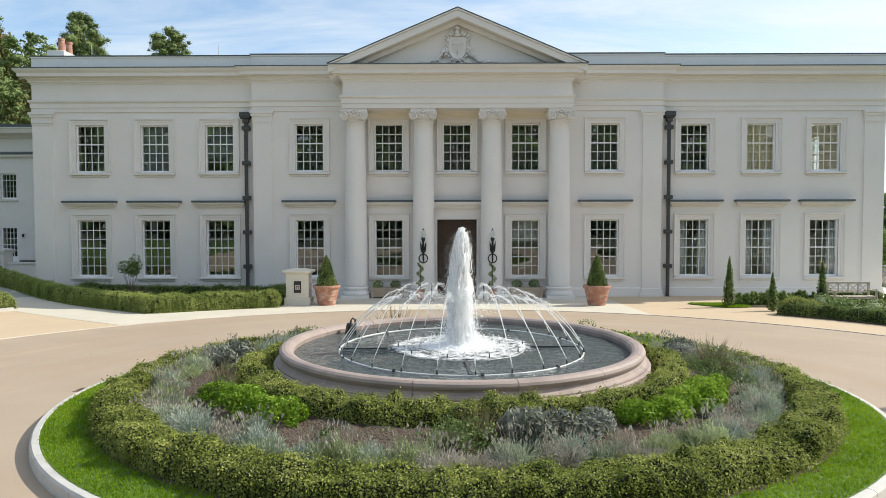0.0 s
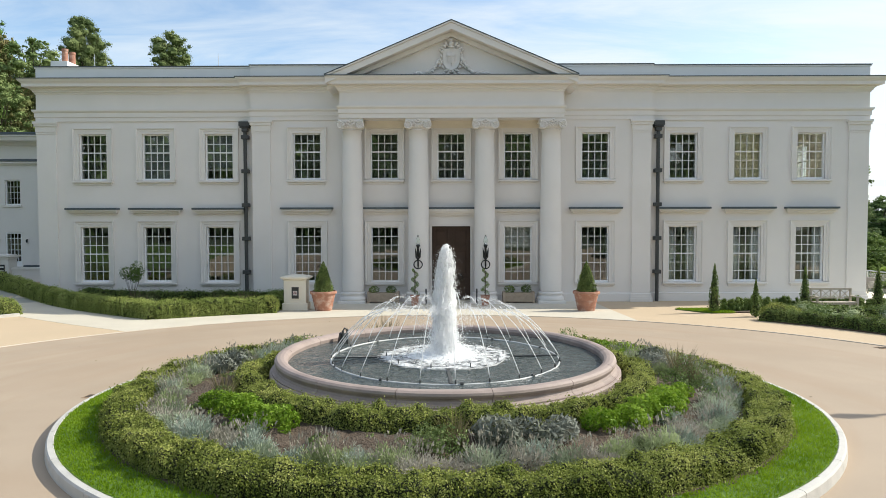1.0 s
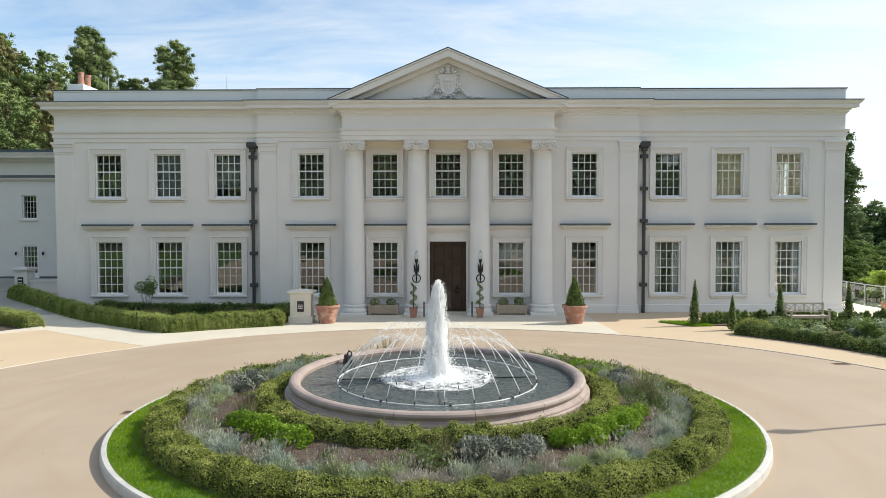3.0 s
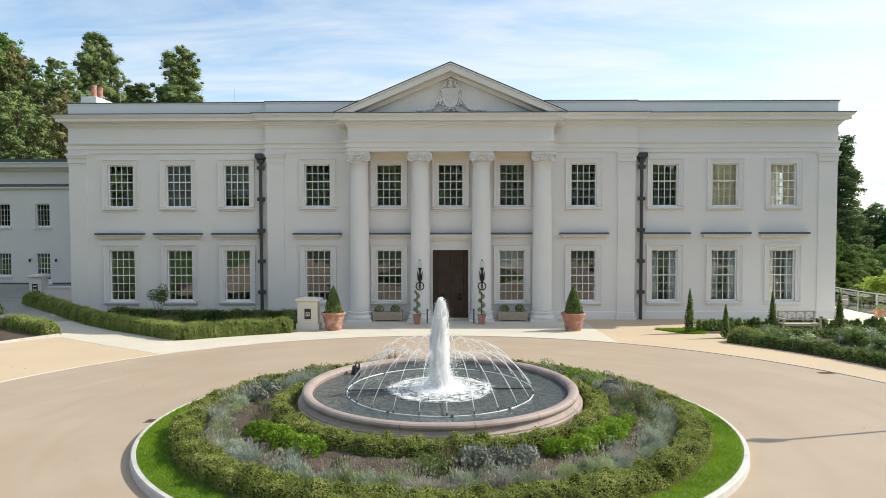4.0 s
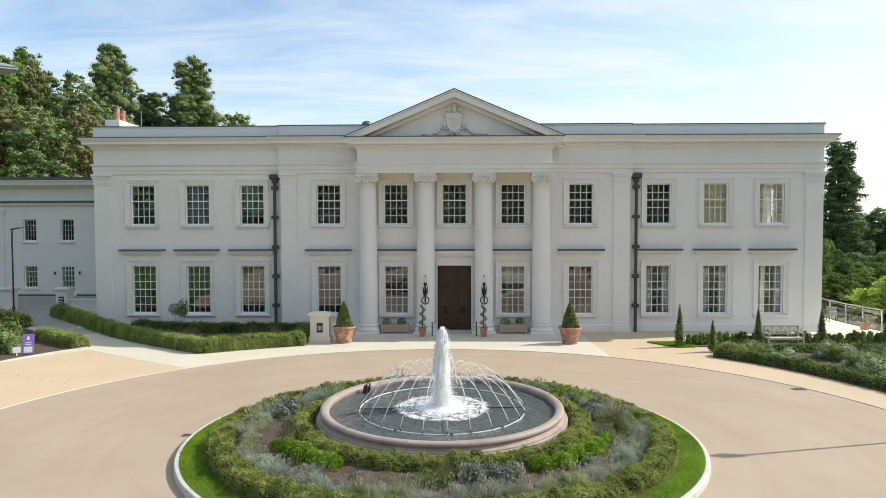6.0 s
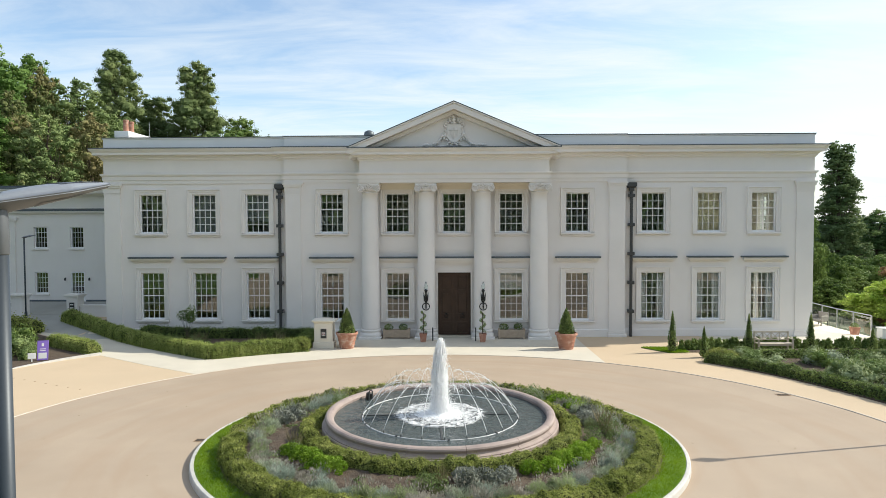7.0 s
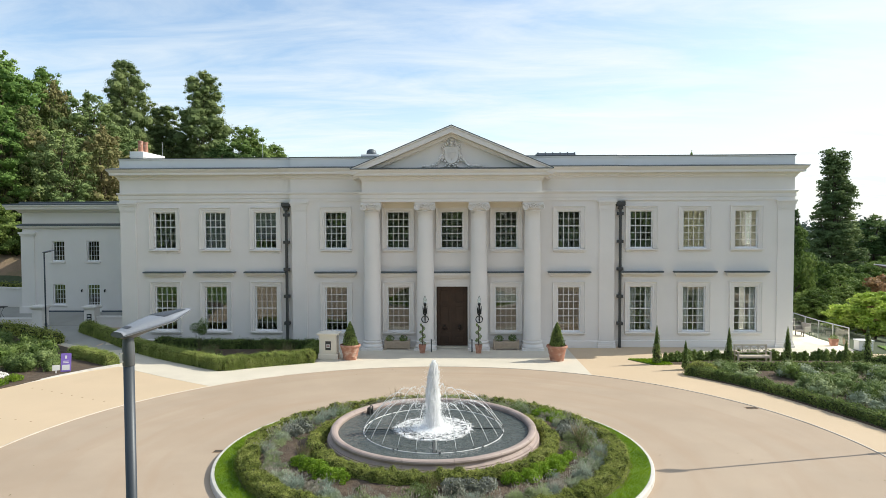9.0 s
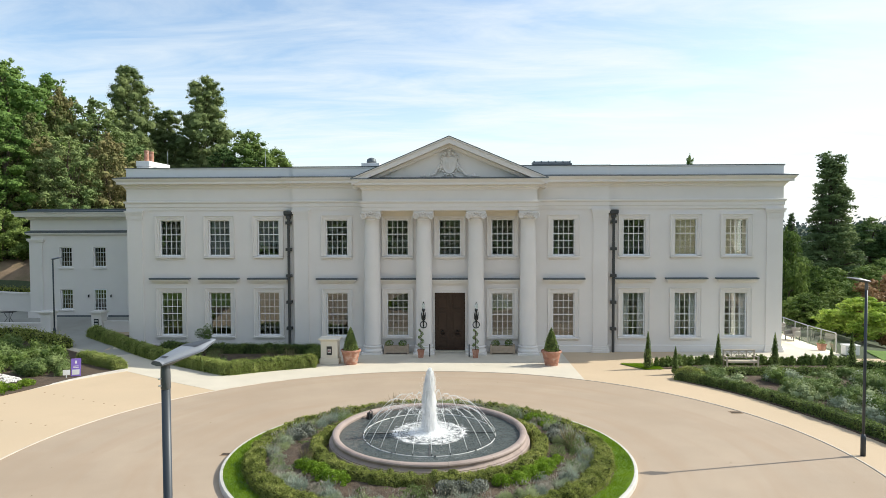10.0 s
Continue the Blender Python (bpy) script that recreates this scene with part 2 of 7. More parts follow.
old = b.inputs["Base Color"].links[0].from_socket
nt.links.new(rg.outputs["Position"], rs.inputs[0])
nt.links.new(rs.outputs["Vector"], rl_.inputs[0])
nt.links.new(rs.outputs["Vector"], rx.inputs[0])
nt.links.new(rx.outputs["Y"], ra_.inputs[0])
nt.links.new(rx.outputs["X"], ra_.inputs[1])
nt.links.new(rl_.outputs["Value"], rc.inputs["X"])
nt.links.new(ra_.outputs[0], rc.inputs["Y"])
nt.links.new(rc.outputs[0], rn.inputs["Vector"])
nt.links.new(rn.outputs["Fac"], rr.inputs["Value"])
nt.links.new(rr.outputs[0], rm.inputs["Factor"])
nt.links.new(old, rm.inputs["A"])
nt.links.new(rm.outputs["Result"], b.inputs["Base Color"])

L_BOX = leaf_mat("box_leaf", (0.10, 0.13, 0.024), (0.265, 0.315, 0.070), (0.475, 0.495, 0.155), 0.5, 0.33, 2.2, 0.55)
L_BOXGREEN = leaf_mat("green_box_leaf", (0.174, 0.237, 0.061), (0.356, 0.431, 0.117), (0.532, 0.581, 0.208), 0.5, 0.46, 2.0, 0.45)
L_BOXDARK = leaf_mat("yew_leaf", (0.05, 0.09, 0.024), (0.13, 0.195, 0.052), (0.27, 0.34, 0.10), 0.45, 0.24, 2.0)
L_LAV = leaf_mat("lavender_leaf", (0.179, 0.223, 0.134), (0.338, 0.396, 0.273), (0.537, 0.584, 0.446), 0.7, 0.3, 2.0)
L_LAVGREEN = leaf_mat("lavender_green_leaf", (0.168, 0.214, 0.089), (0.304, 0.364, 0.179), (0.483, 0.546, 0.315), 0.7, 0.3, 2.0)
L_LAVBLUE = leaf_mat("lavender_blue_leaf", (0.189, 0.232, 0.184), (0.338, 0.406, 0.334), (0.537, 0.594, 0.504), 0.7, 0.3, 2.0)
L_SAGE = leaf_mat("purple_sage_leaf", (0.065, 0.075, 0.055), (0.16, 0.175, 0.135), (0.36, 0.38, 0.33), 0.7, 0.2, 2.0)
L_BRIGHT = leaf_mat("bright_leaf", (0.064, 0.138, 0.010), (0.175, 0.301, 0.026), (0.340, 0.473, 0.070), 0.4, 0.45, 2.5, 0.5)
L_SHRUB = leaf_mat("shrub_leaf", (0.060, 0.098, 0.031), (0.149, 0.217, 0.068), (0.281, 0.353, 0.144), 0.45, 0.3, 1.5)
L_DRY = leaf_mat("dry_stem", (0.10, 0.085, 0.045), (0.19, 0.165, 0.085), (0.30, 0.26, 0.15), 0.7, 0.2, 2.0)
L_DRYGREY = leaf_mat("lavender_spike", (0.220, 0.203, 0.158), (0.363, 0.339, 0.282), (0.506, 0.475, 0.407), 0.8, 0.25, 2.0)
L_GRASS = leaf_mat("grass_blade", (0.090, 0.172, 0.008), (0.180, 0.302, 0.013), (0.279, 0.409, 0.028), 0.5, 0.45, 1.0)
L_TREE = leaf_mat("tree_leaf", (0.067, 0.140, 0.039), (0.133, 0.229, 0.055), (0.230, 0.331, 0.091), 0.65, 0.2, 0.25, 0.22)
L_TREEDARK = leaf_mat("dark_tree_leaf", (0.028, 0.06, 0.022), (0.10, 0.17, 0.055), (0.24, 0.325, 0.11), 0.6, 0.33, 0.25, 0.3)
L_TREEBROWN = leaf_mat("bronze_leaf", (0.112, 0.158, 0.057), (0.187, 0.201, 0.076), (0.308, 0.252, 0.121), 0.65, 0.2, 0.3, 0.22)
L_CONIFER = leaf_mat("conifer_leaf", (0.081, 0.125, 0.048), (0.160, 0.213, 0.081), (0.259, 0.304, 0.121), 0.65, 0.2, 0.3, 0.25)
L_OAK = leaf_mat("oak_leaf", (0.059, 0.113, 0.034), (0.130, 0.204, 0.054), (0.227, 0.300, 0.085), 0.65, 0.2, 0.25, 0.22)
L_OLIVE = leaf_mat("olive_tree_leaf", (0.115, 0.180, 0.064), (0.176, 0.246, 0.091), (0.292, 0.351, 0.141), 0.65, 0.2, 0.25, 0.22)
L_CEDAR = leaf_mat("cedar_leaf", (0.058, 0.104, 0.046), (0.127, 0.187, 0.075), (0.213, 0.276, 0.112), 0.65, 0.3, 0.3, 0.25)
# skyline woods: distance haze is tinted into these blue-green leaf tones
L_FAR = leaf_mat("hazed_far_leaf", (0.05, 0.075, 0.06), (0.085, 0.12, 0.10), (0.13, 0.17, 0.14), 0.8, 0.1, 0.02)
L_BUSH = leaf_mat("bush_leaf", (0.046, 0.084, 0.022), (0.129, 0.201, 0.048), (0.267, 0.346, 0.103), 0.55, 0.3, 0.5, 0.3)
L_LIME = leaf_mat("lime_leaf", (0.157, 0.253, 0.032), (0.325, 0.462, 0.074), (0.538, 0.638, 0.147), 0.5, 0.35, 1.0)
L_RUST = leaf_mat("rust_leaf", (0.12, 0.07, 0.035), (0.25, 0.15, 0.075), (0.40, 0.26, 0.14), 0.5, 0.3, 1.0)


def glass_mat(name, tint, rough):
    m = bpy.data.materials.new(name)
    m.use_nodes = True
    b = m.node_tree.nodes["Principled BSDF"]
    b.inputs["Base Color"].default_value = (*tint, 1)
    b.inputs["Roughness"].default_value = rough
    b.inputs["Transmission Weight"].default_value = 1.0
    b.inputs["IOR"].default_value = 1.5
    return m


M_GLASS = glass_mat("window_glass", (0.94, 0.97, 0.95), 0.0)
M_GLASS.node_tree.nodes["Principled BSDF"].inputs["IOR"].default_value = 1.7   # double glazing
M_RAILGLASS = glass_mat("rail_glass", (0.88, 0.95, 0.92), 0.0)

# water surface: dark, clear, rippled
M_WATER = bpy.data.materials.new("fountain_water")
M_WATER.use_nodes = True
nt = M_WATER.node_tree
b = nt.nodes["Principled BSDF"]
b.inputs["Base Color"].default_value = (0.08, 0.096, 0.094, 1)
b.inputs["Roughness"].default_value = 0.05
b.inputs["IOR"].default_value = 1.33
wn = nt.nodes.new("ShaderNodeTexNoise")
wn.inputs["Scale"].default_value, wn.inputs["Detail"].default_value = 7.0, 5.0
wn.inputs["Distortion"].default_value = 1.2
wg = nt.nodes.new("ShaderNodeNewGeometry")
wb = nt.nodes.new("ShaderNodeBump")
wb.inputs["Strength"].default_value, wb.inputs["Distance"].default_value = 0.9, 0.07
nt.links.new(wg.outputs["Position"], wn.inputs["Vector"])
nt.links.new(wn.outputs["Fac"], wb.inputs["Height"])
nt.links.new(wb.outputs[0], b.inputs["Normal"])

M_FROTH = bpy.data.materials.new("white_froth")
M_FROTH.use_nodes = True
nt = M_FROTH.node_tree
b = nt.nodes["Principled BSDF"]
b.inputs["Base Color"].default_value = (0.93, 0.945, 0.95, 1)
b.inputs["Roughness"].default_value = 0.45
fc = nt.nodes.new("ShaderNodeTexCoord")
fl = nt.nodes.new("ShaderNodeVectorMath")
fl.operation = "LENGTH"
nt.links.new(fc.outputs["Object"], fl.inputs[0])
fn1 = nt.nodes.new("ShaderNodeTexNoise")
fn1.inputs["Scale"].default_value, fn1.inputs["Detail"].default_value, fn1.inputs["Distortion"].default_value = 9.0, 9.0, 0.9
nt.links.new(fc.outputs["Object"], fn1.inputs["Vector"])
fr1 = nt.nodes.new("ShaderNodeValToRGB")      # how much foam lies at each radius
fr1.color_ramp.elements[0].position, fr1.color_ramp.elements[0].color = 0.0, (0.9, 0.9, 0.9, 1)
fr1.color_ramp.elements[1].position, fr1.color_ramp.elements[1].color = 1.0, (0.0, 0.0, 0.0, 1)
for p_, v_ in ((0.28, 0.72), (0.50, 0.52), (0.68, 0.50), (0.74, 0.60), (0.80, 0.42), (0.92, 0.16)):
    fr1.color_ramp.elements.new(p_).color = (v_, v_, v_, 1)
fs = nt.nodes.new("ShaderNodeMath")
fs.operation = "MULTIPLY"
fs.inputs[1].default_value = 0.8
nt.links.new(fl.outputs["Value"], fs.inputs[0])
nt.links.new(fs.outputs[0], fr1.inputs["Fac"])
fa = nt.nodes.new("ShaderNodeMath")
fa.operation = "ADD"
nt.links.new(fn1.outputs["Fac"], fa.inputs[0])
nt.links.new(fr1.outputs["Color"], fa.inputs[1])
fq = nt.nodes.new("ShaderNodeMapRange")
fq.inputs["From Min"].default_value, fq.inputs["From Max"].default_value = 0.84, 1.22
nt.links.new(fa.outputs[0], fq.inputs["Value"])
fb = nt.nodes.new("ShaderNodeBump")
fb.inputs["Strength"].default_value, fb.inputs["Distance"].default_value = 0.8, 0.03
nt.links.new(fn1.outputs["Fac"], fb.inputs["Height"])
nt.links.new(fb.outputs[0], b.inputs["Normal"])
fx = nt.nodes.new("ShaderNodeBsdfTransparent")
fm = nt.nodes.new("ShaderNodeMixShader")
nt.links.new(fq.outputs[0], fm.inputs[0])
nt.links.new(fx.outputs[0], fm.inputs[1])
nt.links.new(b.outputs[0], fm.inputs[2])
nt.links.new(fm.outputs[0], nt.nodes["Material Output"].inputs["Surface"])
M_FOAM = bpy.data.materials.new("white_water")
M_FOAM.use_nodes = True
nt = M_FOAM.node_tree
b = nt.nodes["Principled BSDF"]
b.inputs["Base Color"].default_value = (0.97, 0.975, 0.98, 1)
b.inputs["Roughness"].default_value = 0.25
ft = nt.nodes.new("ShaderNodeBsdfTranslucent")
ft.inputs["Color"].default_value = (0.97, 0.975, 0.98, 1)
fm = nt.nodes.new("ShaderNodeMixShader")
fm.inputs[0].default_value = 0.75
nt.links.new(b.outputs[0], fm.inputs[1])
nt.links.new(ft.outputs[0], fm.inputs[2])
nt.links.new(fm.outputs[0], nt.nodes["Material Output"].inputs["Surface"])


# ---- building helpers ----
def mesh_of(name, verts, faces, material, smooth=False):
    me = bpy.data.meshes.new(name)
    me.from_pydata(verts, [], faces)
    me.materials.append(material)
    if smooth:
        me.polygons.foreach_set("use_smooth", [True] * len(me.polygons))
    me.update()
    return me


def put(name, me, parent=None, label="", m=None):
    ob = new(name, me)
    if parent is not None:
        ob.parent = parent
    if m is not None:
        ob.matrix_basis = m
    if label:
        ob["label"] = label
    return ob


def part(name, bm, material, parent, label="", smooth=False, m=None):
    me = bpy.data.meshes.new(name)
    bm.normal_update()
    bm.to_mesh(me)
    bm.free()
    me.materials.append(material)
    if smooth:
        me.polygons.foreach_set("use_smooth", [True] * len(me.polygons))
    return put(name, me, parent, label, m)


def thing(name, label, category, group="", m=None, kind=""):
    ob = new(name)
    ob.empty_display_size = 0.2
    if m is not None:
        ob.matrix_basis = m
    return tagged(ob, label, category, group, kind)


def box(bm, x0, x1, y0, y1, z0, z1, bev=0.0):
    r = bmesh.ops.create_cube(bm, size=1.0, matrix=Matrix.LocRotScale(((x0 + x1) / 2, (y0 + y1) / 2, (z0 + z1) / 2), None, (x1 - x0, y1 - y0, z1 - z0)))
    if bev:
        vs = set(r["verts"])
        es = [e for e in bm.edges if e.verts[0] in vs and e.verts[1] in vs]
        bmesh.ops.bevel(bm, geom=es, offset=bev, segments=1, affect="EDGES")
    return bm


def boxes(*bs, bev=0.0):
    bm = bmesh.new()
    for q in bs:
        box(bm, *q, bev=bev)
    return bm


def lathe(prof, segs=32, cap=True, bm=None, centre=(0, 0, 0)):
    """Turn a profile of (radius, z) round the z axis."""
    bm = bm or bmesh.new()
    rings = []
    for r, z in prof:
        rings.append([bm.verts.new((centre[0] + r * math.cos(2 * math.pi * i / segs), centre[1] + r * math.sin(2 * math.pi * i / segs), centre[2] + z)) for i in range(segs)])
    for a, c in zip(rings, rings[1:]):
        for i in range(segs):
            bm.faces.new((a[i], a[(i + 1) % segs], c[(i + 1) % segs], c[i]))
    if cap:
        bm.faces.new(list(reversed(rings[0])))
        bm.faces.new(rings[-1])
    return bm


def tube(bm, pts, rad, segs=8):
    """A round tube along points; rad is one radius or one for each point."""
    rings = []
    pts = [Vector(p) for p in pts]
    for i, p in enumerate(pts):
        d = (pts[min(i + 1, len(pts) - 1)] - pts[max(i - 1, 0)]).normalized()
        a = d.cross(Vector((0.31, 0.17, 0.93)) if abs(d.z) < 0.9 else Vector((1, 0.1, 0))).normalized()
        c = d.cross(a)
        r = rad[i] if isinstance(rad, (list, tuple)) else rad
        rings.append([bm.verts.new(p + r * (math.cos(2 * math.pi * k / segs) * a + math.sin(2 * math.pi * k / segs) * c)) for k in range(segs)])
    for a, c in zip(rings, rings[1:]):
        for k in range(segs):
            bm.faces.new((a[k], a[(k + 1) % segs], c[(k + 1) % segs], c[k]))
    bm.faces.new(list(reversed(rings[0])))
    bm.faces.new(rings[-1])
    return bm


def sweep(prof, path, closed_prof=True):
    """A moulding: profile of (out, z) carried along a plan line with mitred corners; out is to the right of the line's heading."""
    bm = bmesh.new()
    n = len(path)
    rows = []
    for i, (x, y) in enumerate(path):
        def nrm(a, c):
            dx, dy = c[0] - a[0], c[1] - a[1]
            q = math.hypot(dx, dy)
            return dy / q, -dx / q
        n1 = nrm(path[i - 1], path[i]) if i else nrm(path[0], path[1])
        n2 = nrm(path[i], path[i + 1]) if i < n - 1 else n1
        k = 1 + n1[0] * n2[0] + n1[1] * n2[1]
        mx, my = (n1[0] + n2[0]) / k, (n1[1] + n2[1]) / k
        rows.append([bm.verts.new((x + mx * o, y + my * o, z)) for o, z in prof])
    m = len(prof)
    for a, c in zip(rows, rows[1:]):
        for j in range(m if closed_prof else m - 1):
            bm.faces.new((a[j], c[j], c[(j + 1) % m], a[(j + 1) % m]))
    if closed_prof:
        bm.faces.new(rows[0])
        bm.faces.new(list(reversed(rows[-1])))
    bmesh.ops.recalc_face_normals(bm, faces=bm.faces)
    return bm


def wall_mesh(x0, x1, z0, z1, y, t, holes):
    """A wall facing -y with rectangular openings (x0, x1, z0, z1) cut through its thickness."""
    xs = sorted({x0, x1, *[h[0] for h in holes], *[h[1] for h in holes]})
    zs = sorted({z0, z1, *[h[2] for h in holes], *[h[3] for h in holes]})
    solid = lambda i, k: 0 <= i < len(xs) - 1 and 0 <= k < len(zs) - 1 and not any(h[0] <= (xs[i] + xs[i + 1]) / 2 <= h[1] and h[2] <= (zs[k] + zs[k + 1]) / 2 <= h[3] for h in holes)
    bm = bmesh.new()
    vv = {}

    def v(i, k, s):
        if (i, k, s) not in vv:
            vv[i, k, s] = bm.verts.new((xs[i], y + t * s, zs[k]))
        return vv[i, k, s]
    for i in range(len(xs) - 1):
        for k in range(len(zs) - 1):
            if not solid(i, k):
                continue
            bm.faces.new((v(i, k, 0), v(i + 1, k, 0), v(i + 1, k + 1, 0), v(i, k + 1, 0)))
            bm.faces.new((v(i, k + 1, 1), v(i + 1, k + 1, 1), v(i + 1, k, 1), v(i, k, 1)))
            if not solid(i - 1, k):
                bm.faces.new((v(i, k, 0), v(i, k + 1, 0), v(i, k + 1, 1), v(i, k, 1)))
            if not solid(i + 1, k):
                bm.faces.new((v(i + 1, k, 1), v(i + 1, k + 1, 1), v(i + 1, k + 1, 0), v(i + 1, k, 0)))
            if not solid(i, k - 1):
                bm.faces.new((v(i, k, 1), v(i + 1, k, 1), v(i + 1, k, 0), v(i, k, 0)))
            if not solid(i, k + 1):
                bm.faces.new((v(i, k + 1, 0), v(i + 1, k + 1, 0), v(i + 1, k + 1, 1), v(i, k + 1, 1)))
    return bm


def clamp(a, lo=0.0, hi=1.0):
    return max(lo, min(hi, a))


def smooth(a):
    a = clamp(a)
    return a * a * (3 - 2 * a)


def G(x, y):
    """Height of the ground: a gentle fall towards the house, a lane that climbs beside it, a wooded hill behind, a fall to the east."""
    z = 0.028 * (22 - max(-15, min(30, y)))
    z += clamp((-x - 13) / 5) * clamp((y - 20) / 11.5) ** 2 * 1.27
    z += 13 * smooth((-x - 27) / 55) * smooth((y - 16) / 40)
    z += 7 * smooth((y - 48) / 50) * smooth((15 - x) / 40)
    z -= 2.2 * smooth((x - 21.5) / 12) * smooth((y - 24) / 10)
    z += 2.8 * smooth((-x - 25.8) / 1.6) * smooth((y - 35.6) / 3.6) * smooth((48 - y) / 5)
    return z


def sheet(name, xs, ys, dz, material, inside=None, label="", kind="structure"):
    """A sheet that follows the ground, dz above it, over the cells whose middle is inside."""
    idx, verts, faces = {}, [], []

    def v(i, j):
        if (i, j) not in idx:
            idx[i, j] = len(verts)
            verts.append((xs[i], ys[j], G(xs[i], ys[j]) + dz))
        return idx[i, j]
    for i in range(len(xs) - 1):
        for j in range(len(ys) - 1):
            if inside is None or inside((xs[i] + xs[i + 1]) / 2, (ys[j] + ys[j + 1]) / 2):
                faces.append((v(i, j), v(i + 1, j), v(i + 1, j + 1), v(i, j + 1)))
    ob = put(name, mesh_of(name, verts, faces, material, True))
    return tagged(ob, label, "ground", kind=kind)


def poly_sheet(name, pts, dz, material, label, step=1.0):
    """A flat outline laid on the ground: cut into strips so that it follows the slope."""
    bm = bmesh.new()
    f = bm.faces.new([bm.verts.new((x, y, 0)) for x, y in pts])
    xs = [p[0] for p in pts]
    ys = [p[1] for p in pts]
    for axis, lo, hi in ((0, min(xs), max(xs)), (1, min(ys), max(ys))):
        c = lo + step
        while c < hi:
            co, no = [0, 0, 0], [0, 0, 0]
            co[axis], no[axis] = c, 1
            bmesh.ops.bisect_plane(bm, geom=bm.verts[:] + bm.edges[:] + bm.faces[:], plane_co=co, plane_no=no)
            c += step
    for q in bm.verts:
        q.co.z = G(q.co.x, q.co.y) + dz
    bmesh.ops.recalc_face_normals(bm, faces=bm.faces)
    if sum(q.normal.z for q in bm.faces) < 0:
        bmesh.ops.reverse_faces(bm, faces=bm.faces)
    rim = [e for e in bm.edges if e.is_boundary]
    low = bmesh.ops.extrude_edge_only(bm, edges=rim)["geom"]
    for q in low:
        if isinstance(q, bmesh.types.BMVert):
            q.co.z -= 0.06
    ob = part(name, bm, material, None)
    return tagged(ob, label, "ground", kind="structure")


def drape(bm):
    """Lay what was built on a level plane onto the slope."""
    for q in bm.verts:
        q.co.z += G(q.co.x, q.co.y)
    return bm


RNG = np.random.default_rng(7)


def leaves(name, P, N, size, material, spread=0.9, aspect=0.62, inner=()):
    """A mesh of many single leaves (rhombs) at points P, turned loosely to normals N; inner: quads of the dense twigs within."""
    n = len(P)
    N = N + RNG.normal(0, spread, (n, 3))
    N /= np.linalg.norm(N, axis=1)[:, None] + 1e-9
    T = np.cross(N, RNG.normal(0, 1, (n, 3)))
    T /= np.linalg.norm(T, axis=1)[:, None] + 1e-9
    B = np.cross(N, T)
    s = (size if np.ndim(size) == 0 else np.reshape(size, (n, 1))) * RNG.uniform(0.6, 1.4, (n, 1))
    V = np.empty((n, 4, 3))
    V[:, 0] = P - T * s * 0.5
    V[:, 1] = P + B * s * 0.5 * aspect + N * s * 0.08
    V[:, 2] = P + T * s * 0.5
    V[:, 3] = P - B * s * 0.5 * aspect + N * s * 0.08
    return raw_quads(name, np.concatenate([V.reshape(-1, 3), *inner]), material)


def knot(c, r, squash, n):
    """Quads of a rough closed lump: a rounded cube of n by n faces a side, pushed in and out."""
    u = np.tan(np.linspace(-1, 1, n + 1) * math.pi / 4)
    a, b = np.meshgrid(u, u, indexing="ij")
    out = []
    for k in range(3):
        for sgn in (-1, 1):
            p = np.stack([np.full_like(a, sgn), a * sgn, b], -1)
            p = np.roll(p / np.linalg.norm(p, axis=-1)[..., None], k, -1)
            w = 1 + 0.16 * np.sin(p @ [5.1, 3.3, 4.2] + c[0] * 7) + 0.12 * np.sin(p @ [-4.4, 6.1, 3.7] + c[1] * 5)
            p = np.array(c) + p * w[..., None] * r * np.array([1, 1, squash])
            out.append(np.stack([p[:-1, :-1], p[1:, :-1], p[1:, 1:], p[:-1, 1:]], 2).reshape(-1, 3))
    return np.concatenate(out)


def raw_quads(name, V, material):
    me = bpy.data.meshes.new(name)
    n = len(V) // 4
    me.vertices.add(len(V))
    me.vertices.foreach_set("co", V.astype(np.float32).ravel())
    me.loops.add(n * 4)
    me.loops.foreach_set("vertex_index", np.arange(n * 4, dtype=np.int32))
    me.polygons.add(n)
    me.polygons.foreach_set("loop_start", np.arange(0, n * 4, 4, dtype=np.int32))
    me.materials.append(material)
    me.update(calc_edges=True)
    return me


def blades(name, P, D, length, width, material, bend=0.3):
    """Thin upright blades from points P along directions D, bent over at the tip."""
    n = len(P)
    D = D / (np.linalg.norm(D, axis=1)[:, None] + 1e-9)
    S = np.cross(D, RNG.normal(0, 1, (n, 3)))
    S /= np.linalg.norm(S, axis=1)[:, None] + 1e-9
    l = length * RNG.uniform(0.6, 1.3, (n, 1))
    out = D * [1, 1, 0] + RNG.normal(0, 0.25, (n, 3)) * [1, 1, 0]
    V = np.empty((n, 2, 4, 3))
    mid = P + D * l * 0.55
    tip = P + D * l * 0.95 + out * l * bend
    w = width / 2
    V[:, 0, 0], V[:, 0, 1], V[:, 0, 2], V[:, 0, 3] = P - S * w, P + S * w, mid + S * w, mid - S * w
    V[:, 1, 0], V[:, 1, 1], V[:, 1, 2], V[:, 1, 3] = mid - S * w, mid + S * w, tip + S * w * 0.25, tip - S * w * 0.25
    return raw_quads(name, V.reshape(-1, 3), material)


# ---- ground ----
def steps(*spans):
    out = []
    for a, c, d in spans:
        k = max(1, round((c - a) / d))
        out += [a + (c - a) * i / k for i in range(k)]
    return out + [spans[-1][1]]


